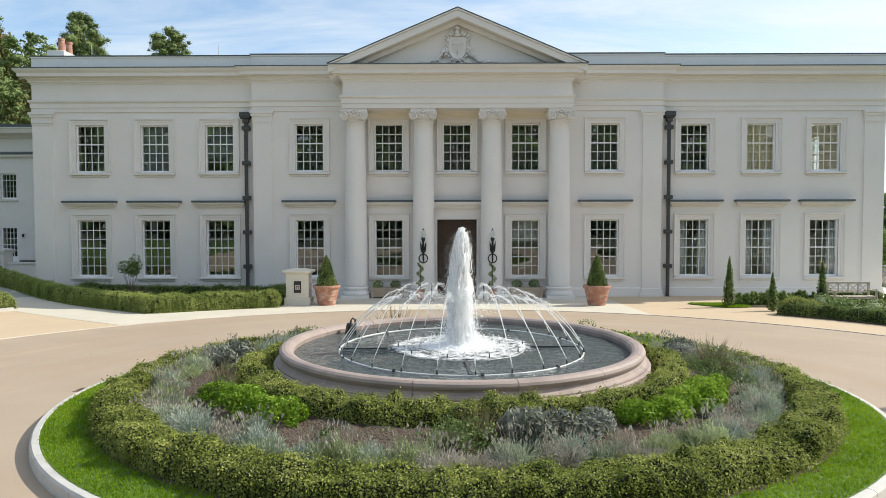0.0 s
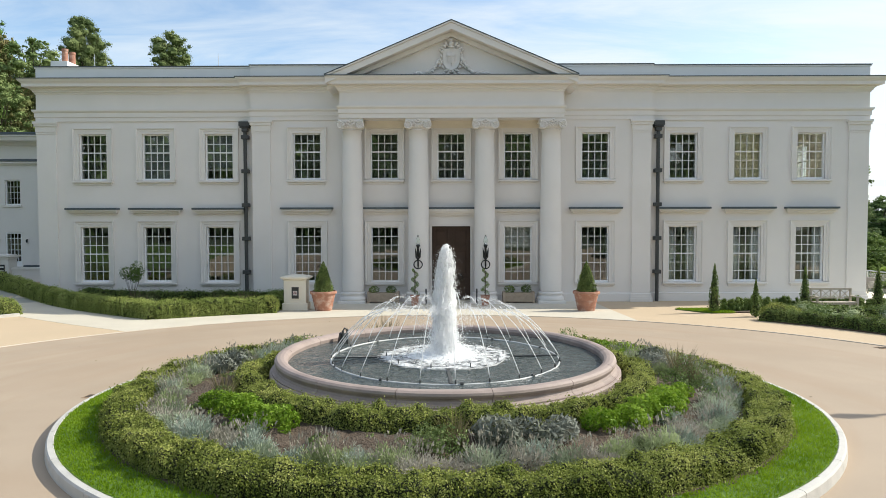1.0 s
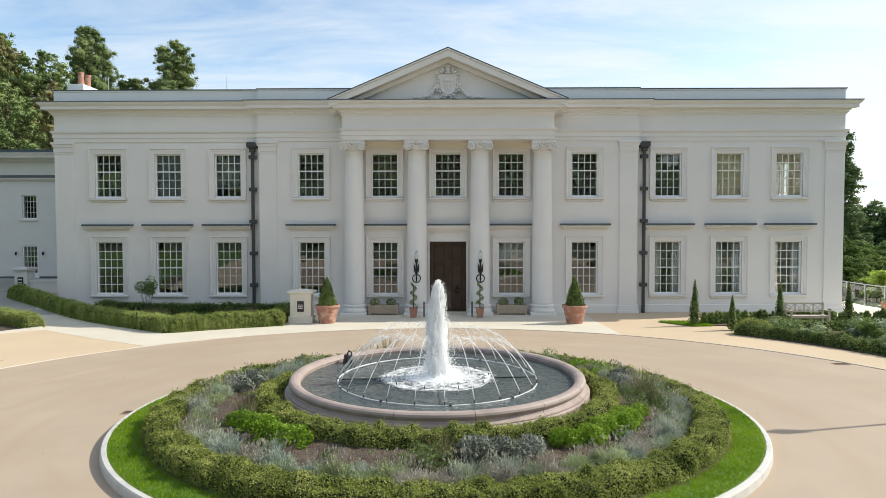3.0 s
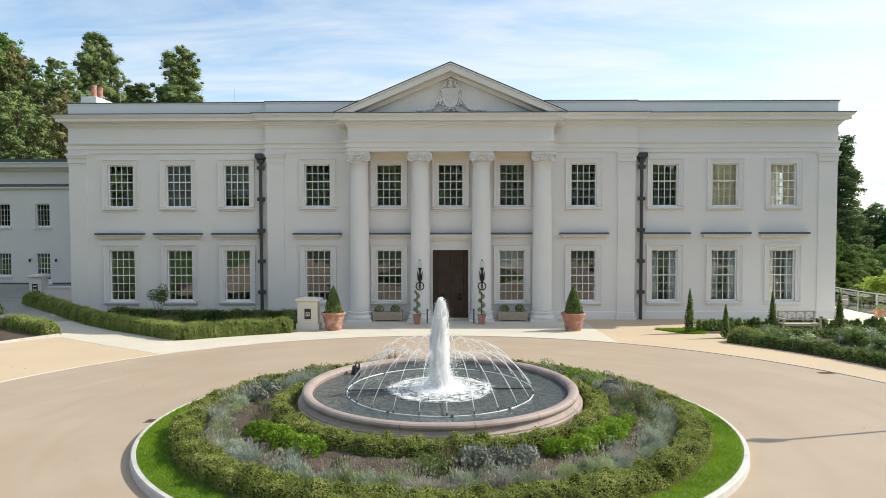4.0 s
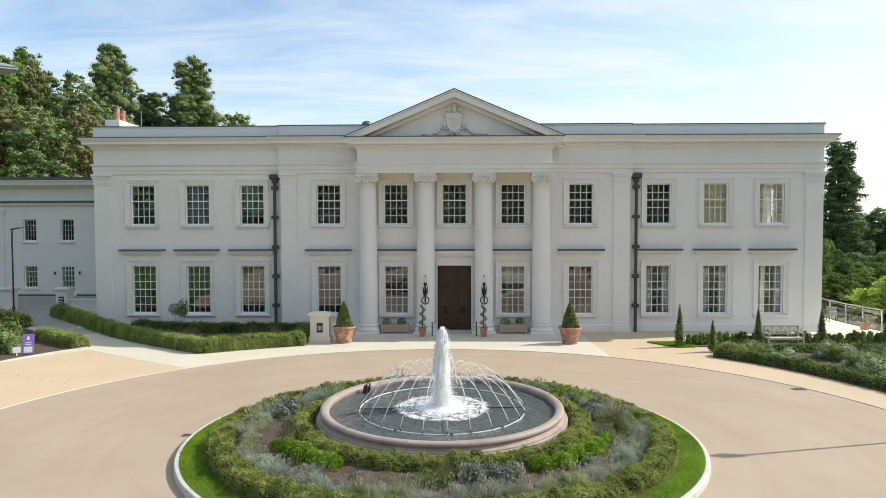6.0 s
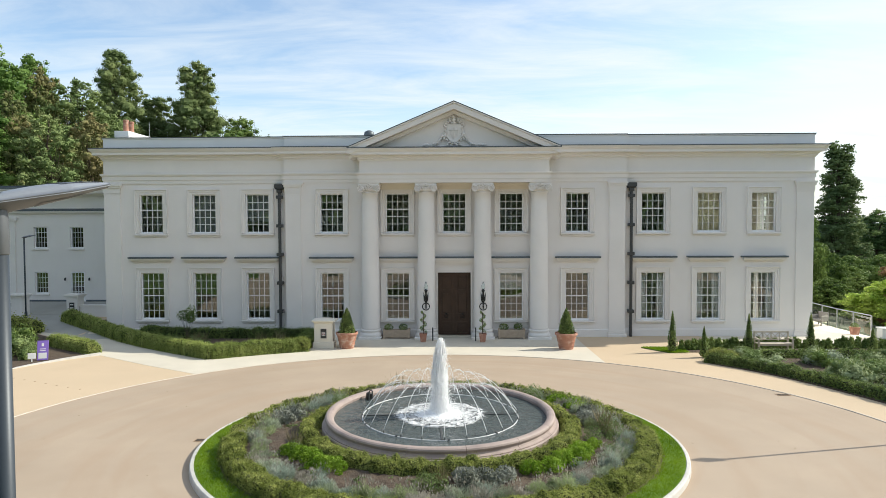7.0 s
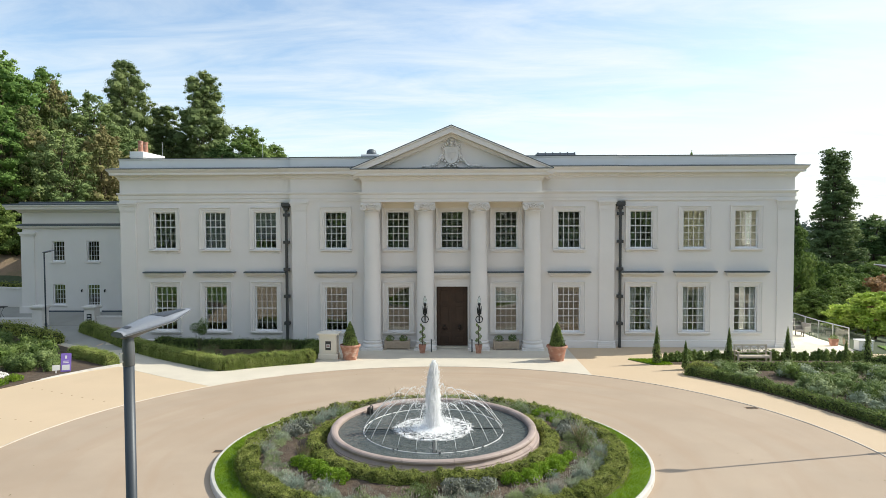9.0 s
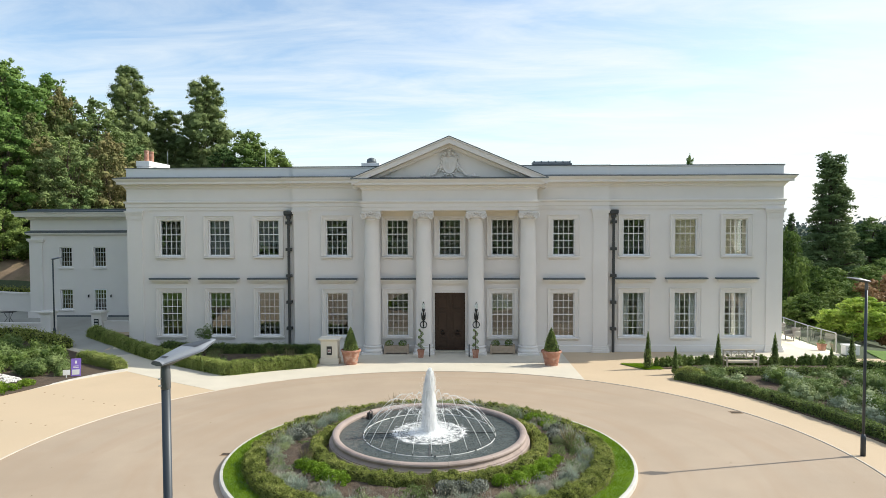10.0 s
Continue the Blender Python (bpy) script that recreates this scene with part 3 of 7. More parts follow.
FX, FY = -0.21, 9.72         # middle of the planted island
RX, RY, R_ROAD = -0.28, 9.88, 11.5   # the turning circle
GX = steps((-1600, -200, 200), (-200, -60, 10), (-60, 60, 2), (60, 200, 10), (200, 1600, 200))
GY = steps((-1600, -200, 200), (-200, -20, 10), (-20, 120, 2), (120, 260, 10), (260, 1600, 200))
sheet("ground", GX, GY, -0.03, M_FIELD, None, "rough green grassland sloping up to woods")
sheet("forecourt", steps((-32, 24, 1)), steps((-4, 34, 1)), 0.0, M_YELLOW, lambda x, y: x < 20 or y < 25, "buff resin-bound gravel forecourt round the drive")

arc = lambda r, a0, a1, n: [(RX + r * math.cos(radians(a0 + (a1 - a0) * i / n)), RY + r * math.sin(radians(a0 + (a1 - a0) * i / n))) for i in range(n + 1)]
bm = lathe([(0.05, 0.006), (4.0, 0.006), (8.0, 0.006), (R_ROAD, 0.006)], 128, False, centre=(RX, RY, 0))
drape(bm)
bmesh.ops.recalc_face_normals(bm, faces=bm.faces)
if sum(f.normal.z for f in bm.faces) < 0:
    bmesh.ops.reverse_faces(bm, faces=bm.faces)
tagged(part("road", bm, M_ROAD, None), "pinkish beige resin-bound circular drive", "road", kind="structure")
bm = lathe([(R_ROAD, -0.02), (R_ROAD, 0.018), (R_ROAD + 0.005, 0.023), (R_ROAD + 0.053, 0.023), (R_ROAD + 0.058, 0.018), (R_ROAD + 0.058, -0.02)], 160, False, centre=(RX, RY, 0))
drape(bm)
bmesh.ops.recalc_face_normals(bm, faces=bm.faces)
tagged(part("road_edging", bm, M_EDGE, None), "thin pale stone edging round the drive", "kerb", kind="structure")

# pale paving before the portico and along the lane beside the hedge
pale = arc(R_ROAD + 0.06, 58, 139.5, 40) + [(-11.68, 19.05), (-14.73, 21.23), (-15.6, 22.2), (-17.6, 24.0), (-22.4, 26.9), (-24.2, 31.2), (-19.0, 31.2), (-19.6, 28.0), (-16.8, 25.55), (-9.75, 20.35), (-6.3, 22.4), (-6.3, 26.88), (5.9, 26.88), (5.85, 23.1)]
poly_sheet("pavement", pale, 0.005, M_PALE, "pale stone paving before the portico and up the lane")


poly_sheet("lane", [(-17.4, 24.2), (-18.8, 25.2), (-22.4, 27.0), (-24.2, 29.1), (-19.2, 29.1), (-20.6, 28.4), (-16.9, 25.8), (-16.1, 25.0)], 0.010, M_ASPHALT, "grey asphalt lane between the hedges")


# ---- the mansion ----
WY, CY, PY = 26.9, 26.7, 25.72       # wall faces: wings, centre block, portico entablature
HX, CX, PX = 17.58, 8.4, 4.5         # half widths of the same
TH = 0.4
mansion = thing("mansion", "two-storey white stucco mansion with an Ionic portico and sash windows", "house")
HM = Matrix.Translation((0, 0.16, -0.13)) @ Matrix.Scale(0.994, 4)
mansion.matrix_basis = HM
UP, LO = (5.17, 7.12), (0.83, 3.19)   # opening heights
WINX = [-15.24, -12.55, -9.86, -6.08, -2.81, 0.0, 2.81, 6.06, 9.82, 12.55, 15.2]
HALF = 0.59
DOORX = (-0.83, 0.81)


def holes_for(lo, hi):
    hs = []
    for x in WINX:
        if lo < x < hi:
            hs.append((x - HALF, x + HALF, *UP))
            hs.append((x - HALF, x + HALF, *LO) if abs(x) > 0.1 else (DOORX[0], DOORX[1], 0.0, 3.2))
    return hs


part("wall", wall_mesh(-HX, -CX, 0, 9.4, WY, TH, holes_for(-HX, -CX)), M_RENDER, mansion)
part("wall", wall_mesh(-CX, CX, 0, 9.4, CY, TH + 0.2, holes_for(-CX, CX)), M_RENDER, mansion)
part("wall", wall_mesh(CX, HX, 0, 9.4, WY, TH, holes_for(CX, HX)), M_RENDER, mansion)
EASTD = 32.0                         # glazed garden door of the east side
EASTY = (28.75, 31.45, 34.15)        # sash windows of the east side
# side and back walls; the east side has windows of its own
part("wall", boxes((-HX, -HX + TH, WY + TH, 41, 0, 9.3)), M_RENDER, mansion)
part("wall", boxes((-HX, HX, 41, 41.4, 0, 9.3)), M_RENDER, mansion)
eb = wall_mesh(WY + TH, 41, 0, 9.3, -HX, TH, [(y_ - 0.6, y_ + 0.6, *UP) for y_ in EASTY] + [(EASTD - 0.28, EASTD + 0.28, 0.08, 3.05)])
eb.transform(Matrix(((0, -1, 0, 0), (1, 0, 0, 0), (0, 0, 1, 0), (0, 0, 0, 1))))
part("wall", eb, M_RENDER, mansion)
# plain rooms behind the windows
part("floor", boxes((-HX + TH, HX - TH, CY + 0.62, 41, -0.02, 0.06)), M_ROOM, mansion)
part("floor", boxes((-HX + TH, HX - TH, CY + 0.62, 41, 4.15, 4.45)), M_ROOM, mansion)
part("inner_wall", boxes((-HX + TH, 8.3, 33.0, 33.15, 0.06, 4.15), (8.45, HX - TH, 35.0, 35.15, 0.06, 4.15), (-HX + TH, 8.3, 28.7, 28.85, 4.45, 9.2), (8.45, 11.1, 29.0, 29.15, 4.45, 9.2)), M_ROOM, mansion)
part("inner_wall", boxes((8.45, HX - TH, 35.0, 35.15, 4.45, 9.2), (11.1, 11.2, CY + 0.62, 35.0, 4.45, 9.2)), M_ROOMCREAM, mansion, "cream painted room wall")
part("inner_ceiling", boxes((11.2, HX - TH, CY + 0.62, 35.0, 7.85, 7.95)), M_ROOMCREAM, mansion)
part("carpet", boxes((11.2, HX - TH, CY + 0.62, 35.0, 4.452, 4.465)), M_ROOMCREAM, mansion)
part("inner_wall", boxes((8.3, 8.45, CY + 0.62, 35.15, 0.06, 4.15), (8.3, 8.45, CY + 0.62, 35.15, 4.45, 9.2)), M_ROOM, mansion)
part("inner_wall", boxes((-8.45, -8.3, CY + 0.62, 33, 0.06, 4.15), (-8.45, -8.3, CY + 0.62, 33, 4.45, 9.2)), M_ROOM, mansion)
part("roof", boxes((-HX + 0.02, HX - 0.02, WY + 0.3, 41.2, 9.25, 9.45)), M_LEAD, mansion, "flat grey lead roof")

outline = [(-HX, 41.4), (-HX, WY), (-CX, WY), (-CX, CY), (-PX, CY), (-PX, PY), (PX, PY), (PX, CY), (CX, CY), (CX, WY), (HX, WY), (HX, 41.4)]
west = [(-HX, 41.4), (-HX, WY), (-CX, WY), (-CX, CY), (-PX + 0.3, CY)]
eastw = [(PX - 0.3, CY), (CX, CY), (CX, WY), (HX, WY), (HX, 41.4)]
porch = [(-PX, CY), (-PX, PY), (PX, PY), (PX, CY)]


def entablature(path, a, c):
    """Architrave and frieze with a foot at height a, cornice and its lead edge with the top at height c."""
    part("entablature", sweep([(-0.05, a), (0.05, a), (0.05, a + 0.17), (0.085, a + 0.185), (0.085, a + 0.35), (0.10, a + 0.37), (0.15, a + 0.42), (0.16, a + 0.49), (0.03, a + 0.51), (0.03, c - 0.54), (-0.05, c - 0.54)], path), M_MOULD, mansion)
    prof = [(-0.05, -0.58), (0.05, -0.58), (0.07, -0.52), (0.12, -0.48), (0.12, -0.44), (0.20, -0.36), (0.20, -0.32), (0.40, -0.305), (0.40, -0.19), (0.415, -0.17), (0.44, -0.14), (0.49, -0.09), (0.52, -0.03), (0.52, 0.0), (-0.05, 0.08)]
    part("cornice", sweep([(o, c + z) for o, z in prof], path), M_MOULD, mansion)
    part("flashing", sweep([(o, c + z) for o, z in ((0.0, 0.083), (0.45, 0.015), (0.53, 0.002), (0.535, -0.008), (0.545, -0.008), (0.545, 0.025), (0.0, 0.11))], path), M_LEAD, mansion, "thin dark lead weathering on the cornice")


entablature(west, 7.65, 9.37)
entablature(eastw, 7.65, 9.37)
entablature(porch, 7.58, 9.19)
inner = [(-HX, 41.4), (-HX, WY), (-CX, WY), (-CX, CY), (CX, CY), (CX, WY), (HX, WY), (HX, 41.4)]
part("parapet", sweep([(0.02, 9.40), (0.02, 9.87), (0.05, 9.88), (0.05, 9.935), (-0.30, 9.935), (-0.30, 9.40)], inner), M_PARAPET, mansion)
part("coping", sweep([(0.075, 9.938), (0.08, 9.975), (-0.32, 9.985), (-0.32, 9.938)], inner), M_LEAD, mansion, "dark lead coping")
part("portico_soffit", boxes((-PX + 0.04, PX - 0.04, PY + 0.05, CY, 7.60, 9.28)), M_MOULD, mansion)
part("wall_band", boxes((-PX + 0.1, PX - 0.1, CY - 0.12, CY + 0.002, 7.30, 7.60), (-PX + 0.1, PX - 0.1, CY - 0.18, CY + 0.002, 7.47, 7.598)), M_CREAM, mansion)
part("plinth", sweep([(0.0, 0.0), (0.04, 0.0), (0.04, 0.34), (0.0, 0.37)], [(-HX, WY), (-CX, WY), (-CX, CY), (-0.95, CY)]), M_RENDER, mansion)
part("plinth", sweep([(0.0, 0.0), (0.04, 0.0), (0.04, 0.34), (0.0, 0.37)], [(0.93, CY), (CX, CY), (CX, WY), (HX, WY)]), M_RENDER, mansion)

# pediment: tympanum, two raking cornices and the gable roof behind
AP, EV, EX = 11.33, 9.21, 5.04
sl = (AP - EV) / EX


def gable(y0, y1, top, low, ex):
    """A chevron in elevation between two heights above the eaves line, from y0 back to y1."""
    bm = bmesh.new()
    pts = [(-ex, EV + top - 0.0), (0, EV + top + sl * ex), (ex, EV + top), (ex - (top - low) / sl * 0, EV + low), (0, EV + low + sl * ex), (-ex, EV + low)]
    rows = [[bm.verts.new((x, y, z)) for x, z in pts] for y in (y0, y1)]
    for i in range(6):
        bm.faces.new((rows[0][i], rows[0][(i + 1) % 6], rows[1][(i + 1) % 6], rows[1][i]))
    for r in rows:
        bm.faces.new((r[0], r[1], r[4], r[5]))
        bm.faces.new((r[1], r[2], r[3], r[4]))
    bmesh.ops.recalc_face_normals(bm, faces=bm.faces)
    return bm


bm = bmesh.new()
rows = [[bm.verts.new(p) for p in ((-4.5, y, 9.26), (4.5, y, 9.26), (0, y, 11.02))] for y in (PY + 0.05, CY + 2)]
bm.faces.new(rows[0])
bm.faces.new(rows[1])
for i in range(3):
    bm.faces.new((rows[0][i], rows[0][(i + 1) % 3], rows[1][(i + 1) % 3], rows[1][i]))
bmesh.ops.recalc_face_normals(bm, faces=bm.faces)
part("tympanum", bm, M_RENDER, mansion)
pediment = part("pediment", gable(PY - 0.52, CY + 2, 0.0, -0.06, EX), M_MOULD, mansion)
part("raking_fascia", gable(PY - 0.47, CY + 2, -0.06, -0.32, EX - 0.02), M_MOULD, pediment)
part("raking_bed", gable(PY - 0.15, CY + 2, -0.32, -0.50, EX - 0.05), M_MOULD, pediment)
part("roof", gable(PY - 0.54, 31.0, 0.032, 0.003, EX + 0.02), M_LEAD, mansion, "dark lead roof edge over the pediment")

# heraldic cartouche: shield with scrolled edge, crest, mantling and leafy swags in plain relief
bm = bmesh.new()
sh = [(0.0, 9.50), (0.17, 9.56), (0.29, 9.72), (0.335, 9.95), (0.32, 10.16), (0.35, 10.33), (0.17, 10.30), (0.0, 10.35)]
sh = sh + [(-x, z) for x, z in reversed(sh[1:-1])]
rings = []
for k, d in ((1.12, 0.0), (1.12, 0.09), (1.02, 0.12), (0.97, 0.10), (0.5, 0.135), (0.04, 0.15)):
    rings.append([bm.verts.new((x * k, PY + 0.05 - d, 9.94 + (z - 9.94) * k)) for x, z in sh])
for a, c in zip(rings, rings[1:]):
    for q in range(len(sh)):
        bm.faces.new((a[q], a[(q + 1) % len(sh)], c[(q + 1) % len(sh)], c[q]))
bm.faces.new(rings[-1])
rr = random.Random(4)


def lobe(x, z, w, h, turn, out=0.0):
    """One rounded leaf or scroll of the carving."""
    bmesh.ops.create_icosphere(bm, subdivisions=1, radius=1.0, matrix=Matrix.Translation((x, PY - 0.02 - out, z)) @ Matrix.Rotation(radians(turn), 4, "Y") @ Matrix.Diagonal((w, 0.075, h, 1)))


# charges on the shield, crest and helm
for x, z, w, h in ((0, 10.04, 0.27, 0.022), (0, 9.94, 0.02, 0.34), (-0.14, 10.0, 0.012, 0.24), (0.14, 10.0, 0.012, 0.24)):
    lobe(x, z, w, h, 0, 0.055)
for x, z, w, h, a in ((0, 10.52, 0.105, 0.125, 0), (0, 10.67, 0.075, 0.06, 0), (0, 10.40, 0.15, 0.05, 0), (-0.055, 10.70, 0.03, 0.06, 20), (0.055, 10.70, 0.03, 0.06, -20)):
    lobe(x, z, w, h, a, 0.08)
for m_ in (-1, 1):
    for x, z, w, h, a in ((0.20, 10.52, 0.06, 0.12, 25), (0.29, 10.44, 0.07, 0.11, 50), (0.40, 10.36, 0.10, 0.055, -15), (0.46, 10.28, 0.05, 0.07, 20), (0.39, 10.20, 0.05, 0.10, -5), (0.41, 10.02, 0.055, 0.11, 8), (0.46, 9.88, 0.05, 0.10, -18), (0.40, 9.78, 0.06, 0.10, 10), (0.47, 9.66, 0.055, 0.10, -25), (0.34, 9.60, 0.06, 0.09, 30), (0.22, 9.46, 0.10, 0.055, 15), (0.08, 9.42, 0.08, 0.05, 0), (0.30, 9.36, 0.07, 0.06, -20), (0.14, 9.34, 0.08, 0.05, 0)):
        lobe(m_ * x, z, w, h, m_ * a, 0.03)
    for k in range(30):
        t = k / 29
        x, z = 0.44 + 1.02 * t, 9.36 + 0.52 * max(0.0, 1 - t * 2.1) ** 1.2 + 0.03 * math.sin(t * 17)
        w = rr.uniform(0.085, 0.14) * (1.1 - 0.3 * t)
        lobe(m_ * (x + rr.uniform(-0.03, 0.03)), z + rr.uniform(-0.06, 0.045) * (1 - 0.4 * t), w, w * 0.55, m_ * rr.uniform(-20, 75), rr.uniform(0, 0.05))
        if k % 3 == 0:
            lobe(m_ * x, 9.31 + 0.03 * math.sin(k), 0.07, 0.04, m_ * 10)
bmesh.ops.recalc_face_normals(bm, faces=bm.faces)
part("heraldic_shield", bm, M_MOULD, mansion, "carved stone heraldic shield with leafy swags", smooth=True)


def spiral(bm, cx, y, cz, hand, r0=0.195, y1=0.15):
    pts = []
    for i in range(40):
        a = i / 39 * 2.4 * 2 * math.pi
        r = r0 * (1 - 0.86 * i / 39)
        pts.append((cx + hand * r * math.sin(a), y, cz + r * math.cos(a)))
    tube(bm, pts, [0.042 - 0.02 * i / 39 for i in range(40)], 6)
    r = bmesh.ops.create_cone(bm, cap_ends=True, segments=18, radius1=r0 * 0.98, radius2=r0 * 0.98, depth=y1, matrix=Matrix.Translation((cx, y + y1 / 2 + 0.005, cz)) @ pose(0, 0, 0, 90))
    return bm


def column(x):
    c = put("column", None, mansion, "tall round Ionic column, white stucco", pose(x, CY - 0.52, 0))
    part("plinth", boxes((-0.56, 0.56, -0.56, 0.56, 0.0, 0.14), bev=0.012), M_MOULD, c)
    prof = [(0.54, 0.14), (0.555, 0.18), (0.55, 0.25), (0.515, 0.29), (0.485, 0.30), (0.475, 0.36), (0.495, 0.385), (0.515, 0.41), (0.515, 0.45), (0.49, 0.48), (0.465, 0.49)]
    part("base", lathe(prof, 40), M_MOULD, c, smooth=True)
    prof = [(0.465 - 0.02, 0.488), (0.45, 0.56)]
    for i in range(1, 15):
        t = i / 14
        prof.append((0.45 - 0.07 * t ** 1.7, 0.56 + t * 6.52))
    prof += [(0.41, 7.09), (0.415, 7.12), (0.39, 7.15)]
    part("shaft", lathe(prof, 40), M_RENDER, c, smooth=True)
    bm = lathe([(0.36, 7.14), (0.39, 7.18), (0.46, 7.26), (0.47, 7.31), (0.40, 7.36)], 32)
    for i in range(24):
        a = 2 * math.pi * i / 24
        bmesh.ops.create_icosphere(bm, subdivisions=1, radius=0.05, matrix=pose(0.45 * math.cos(a), 0.45 * math.sin(a), 7.26))
    box(bm, -0.46, 0.46, -0.42, 0.42, 7.33, 7.42)
    box(bm, -0.52, 0.52, -0.48, 0.48, 7.42, 7.52, bev=0.02)
    box(bm, -0.50, 0.50, -0.46, 0.46, 7.52, 7.583)
    cap = part("capital", bm, M_MOULD, c)
    for s in (-1, 1):
        bm = bmesh.new()
        spiral(bm, 0.38 * s, -0.53, 7.27, s)
        bm.transform(Matrix.Translation((0.385 * s, -0.53, 7.30)) @ Matrix.Diagonal((0.80, 1.15, 0.84, 1)) @ Matrix.Translation((-0.38 * s, 0.53, -7.27)))
        for k in range(5):
            bmesh.ops.create_icosphere(bm, subdivisions=1, radius=0.045 - 0.004 * k, matrix=pose(s * (0.18 - 0.05 * k), -0.47, 7.40 - 0.03 * k))
        bmesh.ops.recalc_face_normals(bm, faces=bm.faces)
        part("volute", bm, M_MOULD, cap)
    for k in range(7):
        bm = bmesh.new()
        bmesh.ops.create_icosphere(bm, subdivisions=2, radius=0.036, matrix=pose(-0.24 + 0.08 * k, -0.475, 7.335) @ Matrix.Diagonal((0.8, 0.8, 1.3, 1)))
        part("egg_moulding", bm, M_MOULD, cap, smooth=True)
    bm = bmesh.new()
    for k in range(6):
        bmesh.ops.create_icosphere(bm, subdivisions=1, radius=0.042, matrix=pose(0.055 * math.cos(k * 1.047), -0.51, 7.47 + 0.055 * math.sin(k * 1.047)))
    part("flower_boss", bm, M_MOULD, cap)
    return c


for x in (-4.10, -1.36, 1.38, 4.11):
    column(x)


def pilaster(x0, x1, y, d):
    p = put("pilaster", None, mansion)
    part("shaft", boxes((x0, x1, y - d, y + 0.01, 0.34, 7.2)), M_RENDER, p)
    part("base", boxes((x0 - 0.09, x1 + 0.09, y - d - 0.09, y + 0.01, 0, 0.13), (x0 - 0.06, x1 + 0.06, y - d - 0.06, y + 0.01, 0.13, 0.24), (x0 - 0.03, x1 + 0.03, y - d - 0.03, y + 0.01, 0.24, 0.342), bev=0.008), M_MOULD, p)
    part("capital", boxes((x0 - 0.02, x1 + 0.02, y - d - 0.02, y + 0.01, 7.12, 7.18), (x0 - 0.03, x1 + 0.03, y - d - 0.03, y + 0.01, 7.2, 7.44), (x0 - 0.07, x1 + 0.07, y - d - 0.07, y + 0.01, 7.44, 7.55), (x0 - 0.11, x1 + 0.11, y - d - 0.11, y + 0.01, 7.55, 7.649)), M_MOULD, p)


pilaster(-CX + 0.02, -7.62, CY, 0.07)
pilaster(7.6, CX - 0.02, CY, 0.07)
pilaster(-HX - 0.02, -16.78, WY, 0.06)
pilaster(16.76, HX + 0.02, WY, 0.06)


def frame_sweep(bm, w, z0, z1, prof):
    """A moulded surround on three sides of an opening of half width w: profile of (away from opening, proud)."""
    path = [(-w, z0), (-w, z1), (w, z1), (w, z0)]
    rows = []
    for i, (x, z) in enumerate(path):
        sx, sz = (-1 if x < 0 else 1), (1 if z == z1 else 0)
        rows.append([bm.verts.new((x + sx * o, -p, z + sz * o)) for o, p in prof])
    m = len(prof)
    for a, c in zip(rows, rows[1:]):
        for j in range(m):
            bm.faces.new((a[j], a[(j + 1) % m], c[(j + 1) % m], c[j]))
    bm.faces.new(rows[0])
    bm.faces.new(rows[-1])
    bmesh.ops.recalc_face_normals(bm, faces=bm.faces)
    return bm


SUR = [(0.0, -0.02), (0.0, 0.02), (0.10, 0.02), (0.105, 0.04), (0.19, 0.045), (0.20, 0.075), (0.235, 0.09), (0.25, 0.085), (0.25, -0.02)]
PANES = {}
PR = random.Random(12)


